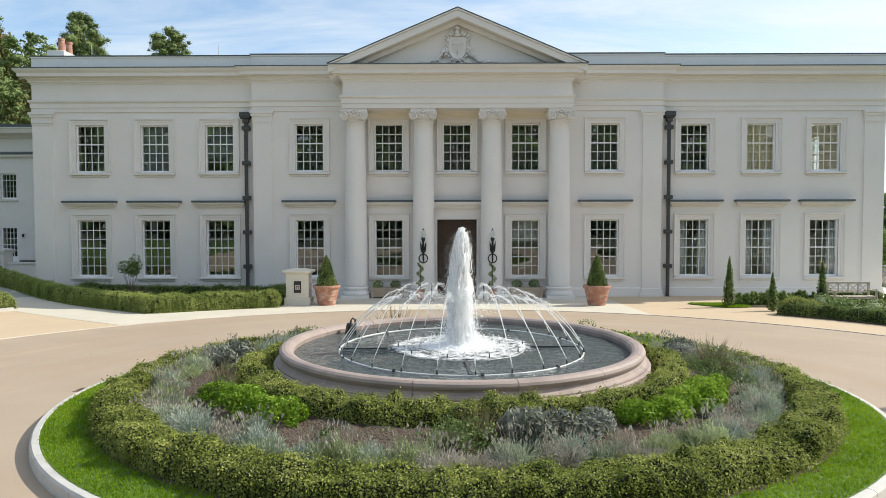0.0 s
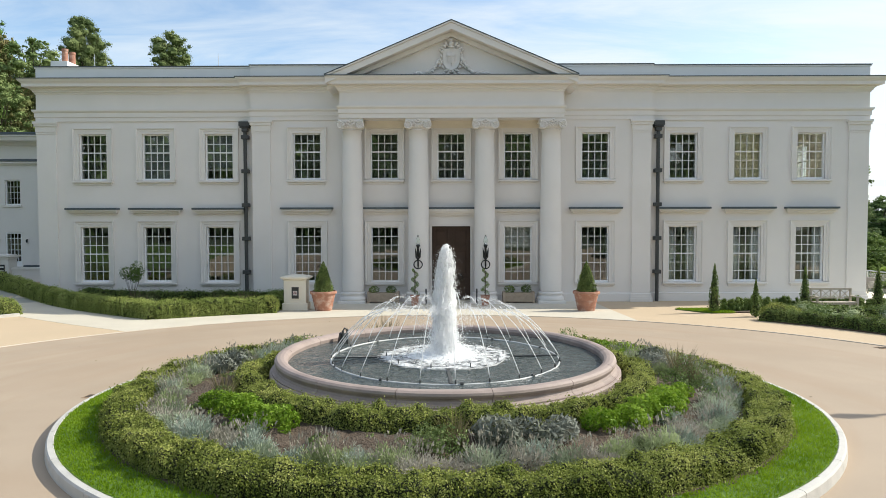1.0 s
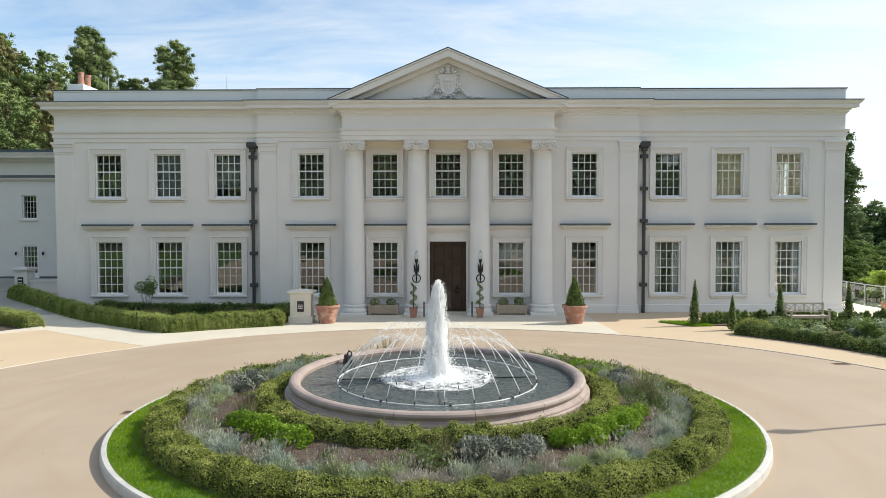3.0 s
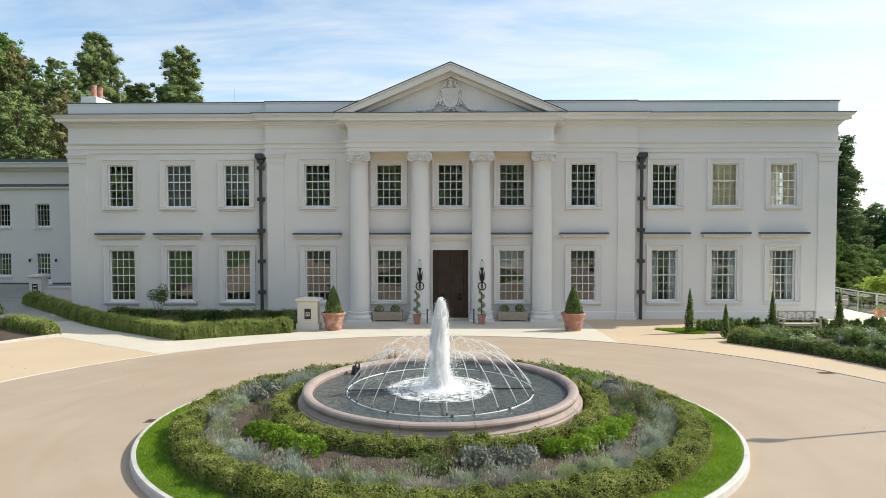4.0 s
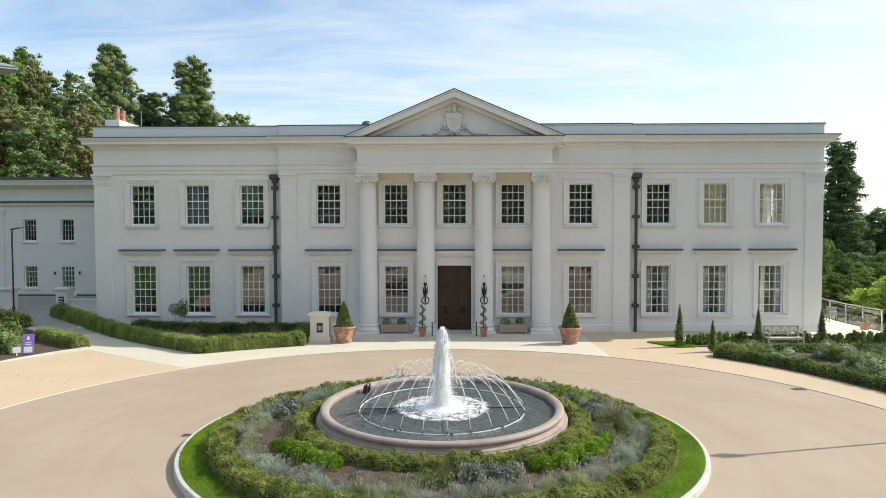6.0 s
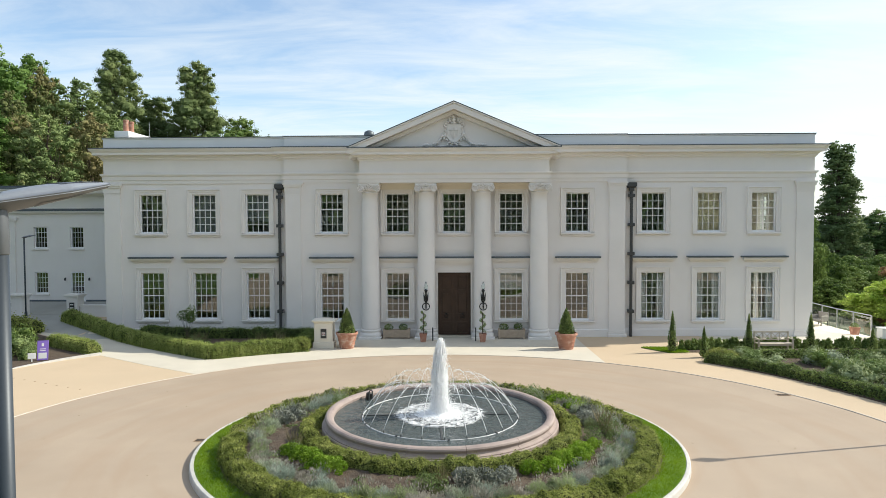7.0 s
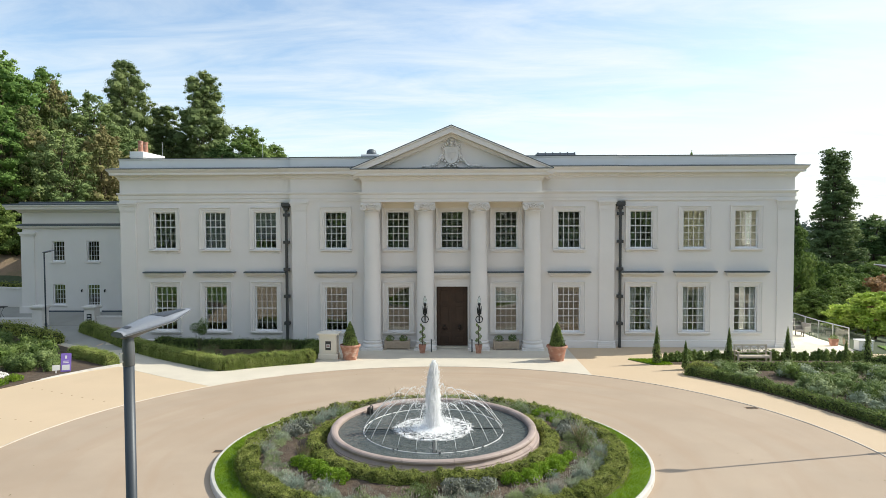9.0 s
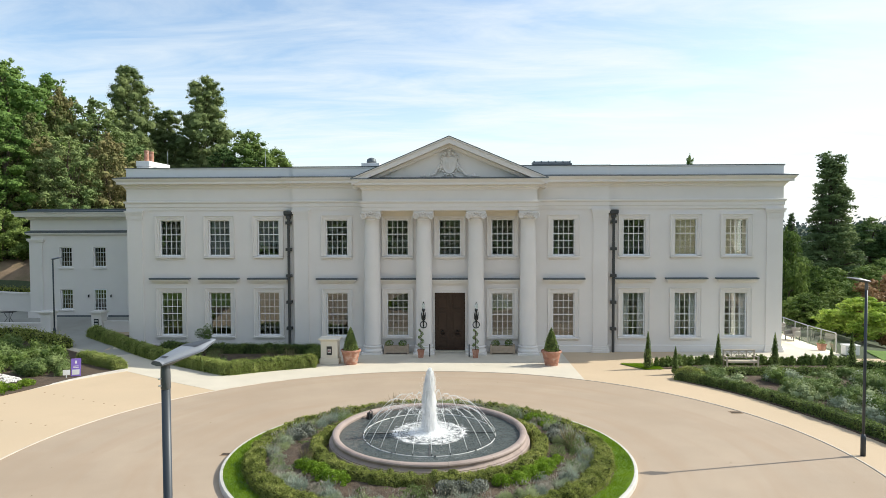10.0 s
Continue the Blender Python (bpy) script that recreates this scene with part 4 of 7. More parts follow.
def window(x, y, zz, rows, hood, cols=4, half=HALF, parent=None, sur=True, rec=0.105):
    """A recessed white sash window with its surround, sill, glazing bars and single panes."""
    z0, z1 = zz
    w = put("window", None, parent, "white-painted multi-pane sash window", pose(x, y, 0))
    if sur:
        part("surround", frame_sweep(bmesh.new(), half, z0, z1, SUR), M_MOULD, w)
    part("sill", boxes((-half - 0.26, half + 0.26, -0.13, 0.2, z0 - 0.11, z0 - 0.03), (-half - 0.21, half + 0.21, -0.045, 0.0, z0 - 0.20, z0 - 0.11), bev=0.012) if sur else boxes((-half - 0.08, half + 0.08, -0.08, 0.15, z0 - 0.1, z0 - 0.01), bev=0.01), M_MOULD, w)
    f = 0.052
    zm = z0 + (z1 - z0) * (0.6 if rows == 5 else 0.5)
    gx, gz0, gz1 = half - f, z0 + f + 0.02, z1 - f
    part("frame", boxes((-half, -gx, rec - 0.02, rec + 0.1, z0, z1), (gx, half, rec - 0.02, rec + 0.1, z0, z1), (-gx, gx, rec - 0.02, rec + 0.1, gz1, z1), (-gx, gx, rec - 0.03, rec + 0.1, z0 - 0.03, gz0)), M_SASH, w)
    bar = 0.013 if sur else 0.007
    bs = []
    pw, ph = 2 * gx / cols, (gz1 - gz0) / rows
    mid = 3 if rows == 6 else 2
    for c in range(1, cols):
        bs.append((-gx + c * pw - bar, -gx + c * pw + bar, rec + 0.01, rec + 0.05, gz0, gz1))
    for r in range(1, rows):
        k = bar * (1.9 if r == (rows - mid if rows == 5 else 3) else 1)
        bs.append((-gx, gx, rec + 0.006, rec + 0.054, gz0 + r * ph - k, gz0 + r * ph + k))
    for q in bs:
        part("glazing_bar", boxes(q), M_SASH, w)
    key = (round(pw, 3), round(ph, 3))
    if key not in PANES:
        PANES[key] = mesh_of("pane", [(sx * pw * 0.5, 0, sz * ph * 0.5) for sx, sz in ((-1, -1), (1, -1), (1, 1), (-1, 1))] + [(sx * pw * 0.5, 0.004, sz * ph * 0.5) for sx, sz in ((-1, -1), (1, -1), (1, 1), (-1, 1))],
                             [(0, 1, 2, 3), (7, 6, 5, 4), (0, 4, 5, 1), (1, 5, 6, 2), (2, 6, 7, 3), (3, 7, 4, 0)], M_GLASS)
    for c in range(cols):
        for r in range(rows):
            p = put("pane", PANES[key], w, m=pose(-gx + (c + 0.5) * pw, rec + 0.028, gz0 + (r + 0.5) * ph, PR.gauss(0, 0.16), 0, PR.gauss(0, 0.16)))
            p.visible_shadow = False
    if hood:
        hw = 1.08
        h = part("hood", boxes((-hw + 0.12, hw - 0.12, -0.09, 0.01, z1 + 0.52, z1 + 0.585), (-hw + 0.07, hw - 0.07, -0.17, 0.01, z1 + 0.585, z1 + 0.65), (-hw + 0.02, hw - 0.02, -0.26, 0.01, z1 + 0.65, z1 + 0.72), bev=0.008), M_MOULD, w)
        part("lead_cover", boxes((-hw - 0.02, hw + 0.02, -0.30, 0.01, z1 + 0.722, z1 + 0.80)), M_LEAD, h, "grey lead hood cover")
    return w


for x in WINX:
    y = CY if abs(x) < CX else WY
    window(x, y, UP, 5, False, parent=mansion)
    if abs(x) > 0.1:
        window(x, y, LO, 6, True, parent=mansion)
for y in EASTY:
    window(0, 0, UP, 5, False, parent=mansion, half=0.6).matrix_basis = pose(HX, y, 0, 0, 0, 90)
gd = put("garden_door", None, mansion, "narrow white glazed garden door", pose(HX, EASTD, 0, 0, 0, 90))
part("frame", boxes((-0.28, -0.24, 0.05, 0.12, 0.08, 3.05), (0.24, 0.28, 0.05, 0.12, 0.08, 3.05), (-0.24, 0.24, 0.05, 0.12, 2.99, 3.05), (-0.24, 0.24, 0.05, 0.12, 0.08, 0.16)), M_SASH, gd)
part("pane", boxes((-0.24, 0.24, 0.082, 0.088, 0.16, 2.99)), M_GLASS, gd).visible_shadow = False

# entrance: hood over the door, frame, two panelled leaves
door = put("door", None, mansion, "dark oak double door with carved panels", pose(-0.01, CY, 0))
part("frame", boxes((-0.90, -0.815, -0.03, 0.3, 0, 3.30), (0.815, 0.90, -0.03, 0.3, 0, 3.30), (-0.815, 0.815, -0.03, 0.3, 3.195, 3.30)), M_MOULD, door)
part("hood", boxes((-1.02, 1.02, -0.12, 0.01, 3.65, 3.74), (-1.05, 1.05, -0.20, 0.01, 3.74, 3.83), (-1.08, 1.08, -0.28, 0.01, 3.83, 3.91)), M_MOULD, door)
part("lead_cover", boxes((-1.1, 1.1, -0.3, 0.01, 3.912, 3.99)), M_LEAD, door, "grey lead hood cover")
part("threshold", boxes((-0.815, 0.815, -0.12, 0.3, 0.0, 0.06)), M_PALE, door)
for s in (-1, 1):
    lf = part("leaf", boxes((min(0, s * 0.812), max(0, s * 0.812), 0.17, 0.22, 0.062, 3.19)), M_DOOR, door)
    a, c = sorted((s * 0.05, s * 0.76))
    st = [(a, a + 0.1), (c - 0.1, c)]
    for q in st:
        part("stile", boxes((q[0], q[1], 0.135, 0.17, 0.07, 3.18), bev=0.006), M_DOOR, lf)
    for z in (0.07, 0.62, 1.02, 2.2, 3.06):
        part("rail", boxes((a + 0.1, c - 0.1, 0.138, 0.17, z, z + 0.12), bev=0.006), M_DOOR, lf)
    for z0, z1 in ((1.2, 2.12), (2.4, 2.98), (0.25, 0.56)):
        part("panel", boxes((a + 0.15, c - 0.15, 0.15, 0.171, z0, z1), bev=0.012), M_DOOR, lf)
    bm = bmesh.new()
    tube(bm, [(s * 0.4 + 0.09 * math.cos(i * math.pi / 8), 0.12, 1.02 + 0.09 * math.sin(i * math.pi / 8)) for i in range(17)], 0.014, 6)
    bmesh.ops.create_icosphere(bm, subdivisions=2, radius=0.05, matrix=pose(s * 0.4, 0.13, 1.12))
    part("knocker", bm, M_IRON, lf, "round iron ring knocker")
    bm = bmesh.new()
    bmesh.ops.create_icosphere(bm, subdivisions=2, radius=1.0, matrix=pose(s * 0.4, 0.150, 1.02) @ Matrix.Diagonal((0.07, 0.03, 0.07, 1)))
    for k in range(10):
        a_ = 2 * math.pi * k / 10
        bmesh.ops.create_icosphere(bm, subdivisions=1, radius=1.0, matrix=pose(s * 0.4 + 0.13 * math.cos(a_), 0.155, 1.02 + 0.15 * math.sin(a_)) @ Matrix.Rotation(-a_, 4, "Y") @ Matrix.Diagonal((0.065, 0.022, 0.03, 1)))
    part("rosette", bm, M_DOOR, lf, "carved leafy rosette", smooth=True)

# rainwater pipes in the angles of the centre block
for s in (-1, 1):
    d = put("downpipe", None, mansion, "dark painted cast-iron rainwater pipe", pose(s * 8.70, WY - 0.16, 0))
    part("pipe", lathe([(0.075, 0.0), (0.075, 7.32)], 14), M_PIPE, d, smooth=False)
    bm = boxes((-0.12, 0.12, -0.11, 0.11, 7.18, 7.34), (-0.2, 0.2, -0.14, 0.15, 7.34, 7.40), (-0.23, 0.23, -0.16, 0.16, 7.40, 7.60), bev=0.02)
    part("hopper", bm, M_PIPE, d)
    for z in (6.88, 5.45, 4.02, 2.6, 1.18):
        part("bracket", boxes((-0.15, 0.15, -0.1, 0.16, z, z + 0.16), bev=0.01), M_PIPE, d)

# blinds and curtains behind some windows
def curtain(x, y, z0, z1, w):
    n = 14
    pts = [(x - w / 2 + w * i / n, y + 0.035 * math.sin(i * 2.1)) for i in range(n + 1)]
    V = [(px, py, z) for px, py in pts for z in (z0, z1)] + [(px, py + 0.01, z) for px, py in pts for z in (z0, z1)]
    k = 2 * (n + 1)
    F = [(2 * i, 2 * i + 2, 2 * i + 3, 2 * i + 1) for i in range(n)] + [(k + 2 * i, k + 2 * i + 1, k + 2 * i + 3, k + 2 * i + 2) for i in range(n)]
    F += [(2 * i, k + 2 * i, k + 2 * i + 2, 2 * i + 2) for i in range(n)] + [(2 * i + 1, 2 * i + 3, k + 2 * i + 3, k + 2 * i + 1) for i in range(n)] + [(0, 1, k + 1, k), (2 * n, k + 2 * n, k + 2 * n + 1, 2 * n + 1)]
    ob = put("curtain", mesh_of("curtain", V, F, M_CURTAIN, True), m=HM)
    tagged(ob, "pale grey curtain hanging inside a tall window", "curtain", "curtains of the east room")


for x in WINX[8:]:
    curtain(x + 0.41, WY + 0.248, 0.5, 3.3, 0.36)
    if x < 15:
        curtain(x - 0.43, WY + 0.248, 0.5, 3.3, 0.30)
for x, zt, zb in ((WINX[9], 7.15, 5.1),):
    ob = part("roller_blind", boxes((x - 0.58, x + 0.58, WY + 0.25, WY + 0.27, zb - 0.03, zb)), M_BLIND, None, m=HM)
    put("cloth", mesh_of("cloth", [(x - 0.58, WY + 0.26, zb), (x + 0.58, WY + 0.26, zb), (x + 0.58, WY + 0.26, zt), (x - 0.58, WY + 0.26, zt)], [(0, 1, 2, 3)], M_BLIND), ob)
    tagged(ob, "cream roller blind drawn down inside a window", "blind")
for x, zb in ((WINX[1], 5.2), (WINX[2], 5.75)):
    ob = part("roller_blind", boxes((x - 0.58, x + 0.58, WY + 0.27, WY + 0.278, zb, 7.11), (x - 0.58, x + 0.58, WY + 0.265, WY + 0.285, zb - 0.03, zb)), M_GREYBLIND, None, m=HM)
    tagged(ob, "grey roller blind drawn down inside a window", "blind")
ob = part("roller_blind", boxes((WINX[6] - 0.64, WINX[6] + 0.64, CY + 0.62, CY + 0.63, 2.3, 3.2), (WINX[6] - 0.65, WINX[6] + 0.65, CY + 0.615, CY + 0.635, 2.27, 2.3)), M_WHITE, None, m=HM)
tagged(ob, "white roller blind half down inside a window", "blind")

# roof things
ch = thing("chimney", "low white chimney stack with two terracotta pots", "chimney", m=HM @ pose(-17.15, 27.8, 9.45))
part("stack", boxes((-0.36, 0.36, 0.03, 2.57, 0, 0.70), bev=0.02), M_PARAPET, ch)
part("cap", boxes((-0.39, 0.39, 0, 2.6, 0.70, 0.76), (-0.375, 0.375, 0.015, 2.585, 0.76, 1.0), bev=0.012), M_PARAPET, ch)
for y in (0.45, 1.02):
    part("pot", lathe([(0.135, 1.0), (0.12, 1.5), (0.128, 1.51), (0.14, 1.54), (0.14, 1.62), (0.10, 1.63)], 18, centre=(0.02, y, 0)), M_TERRA, ch, "red terracotta chimney pot", smooth=False)
for x in (-17.7, -16.5, -10.75):
    r_ = thing("aerial", "thin upright steel rod on the roof", "aerial", "roof aerials", HM @ pose(x, 29.5, 9.44))
    part("rod", lathe([(0.012, 0), (0.012, 1.6), (0.006, 1.75)], 8), M_STEEL, r_)
rv = thing("roof_vent", "small grey domed roof vent on a white upstand", "vent", m=HM @ pose(-4.85, 31.5, 9.45))
part("upstand", boxes((-0.55, 0.55, -0.5, 0.5, 0, 1.12), bev=0.02), M_PARAPET, rv)
part("dome", lathe([(0.3, 1.12), (0.3, 1.24), (0.26, 1.38), (0.12, 1.46), (0.02, 1.48)], 18), M_LEAD, rv, smooth=True)
rl = thing("rooflight", "low grey rooflight box with glazed top", "rooflight", m=HM @ pose(6.2, 33.0, 9.15))
part("box", boxes((-1.2, 1.2, -0.8, 0.8, 0, 1.45), bev=0.03), M_LEAD, rl)
part("glazing", boxes((-1.1, 1.1, -0.7, 0.7, 1.452, 1.56)), M_HEAD, rl)
for k in range(6):
    part("glazing_bar", boxes((-1.12 + 0.44 * k, -1.08 + 0.44 * k, -0.74, 0.74, 1.452, 1.60)), M_LEAD, rl)

# torch lamps on the two middle columns
def torch(x):
    t = thing("wall_lamp", "black iron torch-shaped wall lamp with a ring and leaves", "lamp", "lamps beside the door", HM @ pose(x, CY - 0.52 - 0.60, 0))
    part("stem", lathe([(0.02, 1.50), (0.035, 1.62), (0.03, 1.9), (0.05, 2.1), (0.04, 2.3), (0.07, 2.38), (0.09, 2.44), (0.05, 2.46)], 12), M_IRON, t, smooth=True)
    bm = bmesh.new()
    tube(bm, [(0.17 * math.cos(i * math.pi / 12), 0, 1.64 + 0.17 * math.sin(i * math.pi / 12)) for i in range(25)], 0.024, 8)
    part("ring", bm, M_IRON, t)
    for s in (-1, 1):
        for k in range(2):
            bm = bmesh.new()
            tube(bm, [(s * 0.02, 0, 1.84 + 0.11 * k), (s * 0.075, -0.02, 1.95 + 0.11 * k), (s * 0.088, -0.03, 2.08 + 0.11 * k), (s * 0.12, -0.03, 2.21 + 0.11 * k)], [0.018, 0.036, 0.028, 0.005], 6)
            part("leaf", bm, M_IRON, t)
    bm = bmesh.new()
    tube(bm, [(0, 0, 1.9), (0, 0.16, 1.9)], 0.03, 8)
    part("bracket", bm, M_IRON, t)
    part("flame_glass", lathe([(0.05, 2.46), (0.09, 2.56), (0.085, 2.64), (0.05, 2.74), (0.01, 2.84)], 14), M_RAILGLASS, t, "clear flame-shaped glass shade", smooth=True)


torch(-1.36)
torch(1.38)


# ---- the service wing beyond the gate piers ----
AY, AZ = 31.5, 1.30
annex = thing("service_wing", "lower white stucco service wing with small sash windows", "house")
AM = Matrix.Translation((1.03, 0, -0.22)) @ Matrix.Diagonal((1.065, 1, 1, 1))
annex.matrix_basis = AM
awx = (-23.35, -21.35)
AH = [(x - 0.36, x + 0.36, 4.34, 5.58) for x in awx] + [(awx[0] - 0.36, awx[0] + 0.36, 1.72, 2.97), (awx[1] - 0.38, awx[1] + 0.38, AZ, 2.99)]
part("wall", wall_mesh(-25.4, -17.65, AZ - 0.6, 7.5, AY, 0.35, AH), M_RENDER, annex)
part("wall", boxes((-25.4, -25.05, AY + 0.35, 40, AZ - 0.6, 7.5)), M_RENDER, annex)
part("inner_wall", boxes((-25.05, -17.65, 34, 34.1, AZ - 0.5, 7.4), (-25.05, -17.65, 31.9, 34, AZ - 0.5, AZ - 0.4)), M_DOOR, annex)
part("roof", boxes((-25.3, -17.65, AY + 0.1, 40, 7.5, 7.62)), M_LEAD, annex)
ao = [(-25.4, 40), (-25.4, AY), (-17.65, AY)]
part("cornice", sweep([(0, 7.25), (0.12, 7.3), (0.2, 7.42), (0.55, 7.46), (0.6, 7.62), (0.66, 7.66), (0.66, 7.72), (0, 7.74)], ao), M_MOULD, annex)
part("coping", sweep([(0.02, 7.742), (0.68, 7.722), (0.68, 7.79), (0.1, 7.83), (0.1, 7.93), (0.0, 7.94)], ao), M_LEAD, annex, "dark lead roof edge")
part("string_course", sweep([(0, 6.3), (0.08, 6.32), (0.2, 6.4), (0.2, 6.47), (0, 6.48)], ao), M_MOULD, annex)
part("lead_cover", sweep([(0, 6.482), (0.23, 6.475), (0.23, 6.52), (0.0, 6.62)], ao), M_LEAD, annex, "dark lead strip over the string course")
part("plinth", sweep([(0, AZ - 0.5), (0.05, AZ - 0.5), (0.05, AZ + 0.04), (0, AZ + 0.07)], [(-25.4, 40), (-25.4, AY), (awx[1] - 0.45, AY)]), M_LEAD, annex, "dark grey plinth band")
part("plinth", sweep([(0, AZ - 0.5), (0.05, AZ - 0.5), (0.05, AZ + 0.04), (0, AZ + 0.07)], [(awx[1] + 0.45, AY), (-17.65, AY)]), M_LEAD, annex, "dark grey plinth band")
part("pilaster", boxes((-25.45, -24.7, AY - 0.08, AY + 0.02, AZ - 0.5, 5.9), (-25.5, -24.6, AY - 0.13, AY + 0.02, 5.9, 6.0), (-25.55, -24.55, AY - 0.18, AY + 0.02, 6.0, 6.12), (-25.55, -24.6, AY - 0.2, AY + 0.02, AZ - 0.4, AZ + 0.3)), M_RENDER, annex)
for x in awx:
    window(x, AY, (4.34, 5.58), 4, False, 4, 0.36, annex, False, 0.1)
window(awx[0], AY, (1.72, 2.97), 4, False, 4, 0.36, annex, False, 0.1)
ad = put("door", None, annex, "white glazed side door", pose(awx[1], AY, 0))
part("frame", boxes((-0.38, -0.32, 0.03, 0.12, AZ, 2.99), (0.32, 0.38, 0.03, 0.12, AZ, 2.99), (-0.32, 0.32, 0.03, 0.12, 2.92, 2.99), (-0.32, 0.32, 0.05, 0.11, AZ, AZ + 0.25)), M_SASH, ad)
part("glazing_bar", boxes(*[(-0.32 + 0.16 * i - 0.012, -0.32 + 0.16 * i + 0.012, 0.05, 0.09, AZ + 0.25, 2.92) for i in (1, 2, 3)], *[(-0.32, 0.32, 0.052, 0.088, AZ + 0.25 + 0.285 * k - 0.012, AZ + 0.25 + 0.285 * k + 0.012) for k in range(1, 5)]), M_SASH, ad)
part("pane", boxes((-0.32, 0.32, 0.068, 0.072, AZ + 0.25, 2.92)), M_GLASS, ad).visible_shadow = False
for s in (-1, 1):
    l = thing("door_lantern", "small dark wall lantern beside the side door", "lamp", "lanterns of the side door", AM @ pose(awx[1] + s * 0.66, AY - 0.08, 2.55))
    part("body", lathe([(0.02, -0.07), (0.04, -0.05), (0.045, 0.05), (0.015, 0.09)], 8), M_IRON, l)
    part("arm", boxes((-0.02, 0.02, 0, 0.08, 0.06, 0.10)), M_IRON, l)


def pier(x, y):
    p = thing("gate_pier", "square white gate pier with a moulded cap", "pier", "gate piers", pose(x, y, G(x, y) - 0.05))
    part("shaft", boxes((-0.30, 0.30, -0.30, 0.30, 0, 1.08), bev=0.01), M_RENDER, p)
    part("cap", boxes((-0.36, 0.36, -0.36, 0.36, 1.08, 1.15), (-0.40, 0.40, -0.40, 0.40, 1.15, 1.24), (-0.3, 0.3, -0.3, 0.3, 1.24, 1.28), bev=0.012), M_MOULD, p)
    return p


pier(-23.3, 28.9)
pb = pier(-20.32, 28.9)
pl = part("plaque", boxes((-0.13, 0.13, -0.325, -0.302, 0.42, 0.82)), M_BLACK, pb, "black notice plate")
for z0, z1 in ((0.68, 0.74), (0.55, 0.58), (0.48, 0.51)):
    part("notice_bar", boxes((-0.09, 0.09, -0.330, -0.326, z0, z1)), M_WHITE, pl)


def low_wall(name, a, c, h, t, lab):
    n = max(2, int(math.dist(a, c) / 0.8))
    bm = bmesh.new()
    d = Vector((c[0] - a[0], c[1] - a[1])).normalized()
    q = Vector((-d.y, d.x)) * t / 2
    rows = []
    for i in range(n + 1):
        x, y = a[0] + (c[0] - a[0]) * i / n, a[1] + (c[1] - a[1]) * i / n
        z = G(x, y)
        pr = [(q, -0.3), (q, h - 0.09), (q * 1.35, h - 0.085), (q * 1.35, h), (-q * 1.35, h), (-q * 1.35, h - 0.085), (-q, h - 0.09), (-q, -0.3)]
        rows.append([bm.verts.new((x + o.x, y + o.y, z + k)) for o, k in pr])
    for r0, r1 in zip(rows, rows[1:]):
        for j in range(8):
            bm.faces.new((r0[j], r1[j], r1[(j + 1) % 8], r0[(j + 1) % 8]))
    bm.faces.new(rows[0])
    bm.faces.new(rows[-1])
    bmesh.ops.recalc_face_normals(bm, faces=bm.faces)
    return tagged(part(name, bm, M_RENDER, None), lab, "wall", kind="structure")


poly_sheet("yard", [(-42, 29.1), (-17.65, 29.1), (-17.65, 31.45), (-25.3, 31.45), (-25.5, 33.4), (-42, 35.3)], 0.022, M_ASPHALT, "grey asphalt yard before the service wing")
# lawn_west is added out of view so the left windows mirror green
poly_sheet("lawn_west", [(-17.5, 12.4), (-18.6, 0), (-17, -12), (-45, -12), (-45, 12.4)], 0.03, M_LAWN, "unseen lawn beside the forecourt, added for window reflections")
sheet("bank", steps((-46, -26.4, 0.7)), steps((35.7, 41.5, 0.58)), 0.03, M_BANK, None, "bare brown earth bank above the retaining wall")
low_wall("low_wall_1", (-20.0, 28.9), (-17.62, 28.9), 0.62, 0.24, "low white rendered wall with a coping")
low_wall("low_wall_2", (-23.65, 28.9), (-31, 28.9), 0.5, 0.24, "low white rendered wall with a coping")
low_wall("retaining_wall", (-25.5, 33.6), (-42, 35.5), 1.25, 0.3, "white rendered retaining wall under the bank")


# ---- fountain in the turning circle ----
fountain = thing("fountain", "round pink sandstone fountain basin with playing water jets", "fountain", m=pose(FX, FY, 0.245))
prof = [(2.70, -0.10), (2.70, 0.645), (2.69, 0.66), (2.67, 0.665), (2.67, 0.685), (2.645, 0.69), (2.61, 0.71), (2.595, 0.74), (2.60, 0.765), (2.62, 0.78), (2.63, 0.81), (2.62, 0.84), (2.59, 0.862), (2.54, 0.87), (2.49, 0.862), (2.45, 0.84), (2.43, 0.80), (2.44, 0.72), (2.46, 0.70), (2.46, 0.30)]
SEG = 14
for k in range(SEG):
    bm = bmesh.new()
    rows = []
    for i in range(10):
        a = 2 * math.pi * (k + i / 9 * 0.994) / SEG
        rows.append([bm.verts.new((r * math.cos(a), r * math.sin(a), z)) for r, z in prof])
    for a, c in zip(rows, rows[1:]):
        for j in range(len(prof)):
            bm.faces.new((a[j], c[j], c[(j + 1) % len(prof)], a[(j + 1) % len(prof)]))
    bm.faces.new(rows[0])
    bm.faces.new(rows[-1])
    bmesh.ops.recalc_face_normals(bm, faces=bm.faces)
    part("rim_stone", bm, M_PINK, fountain, smooth=False)
part("backing", lathe([(2.66, -0.1), (2.66, 0.63), (2.50, 0.66), (2.50, 0.80), (2.47, 0.80), (2.47, 0.3)], 96, False), M_BASIN, fountain)
part("basin_floor", lathe([(0.02, 0.40), (2.47, 0.40)], 64, False), M_BASIN, fountain, "dark stone basin floor")
WZ = 0.745
bm = bmesh.new()
NR, NA = 44, 110
V, F = [], []
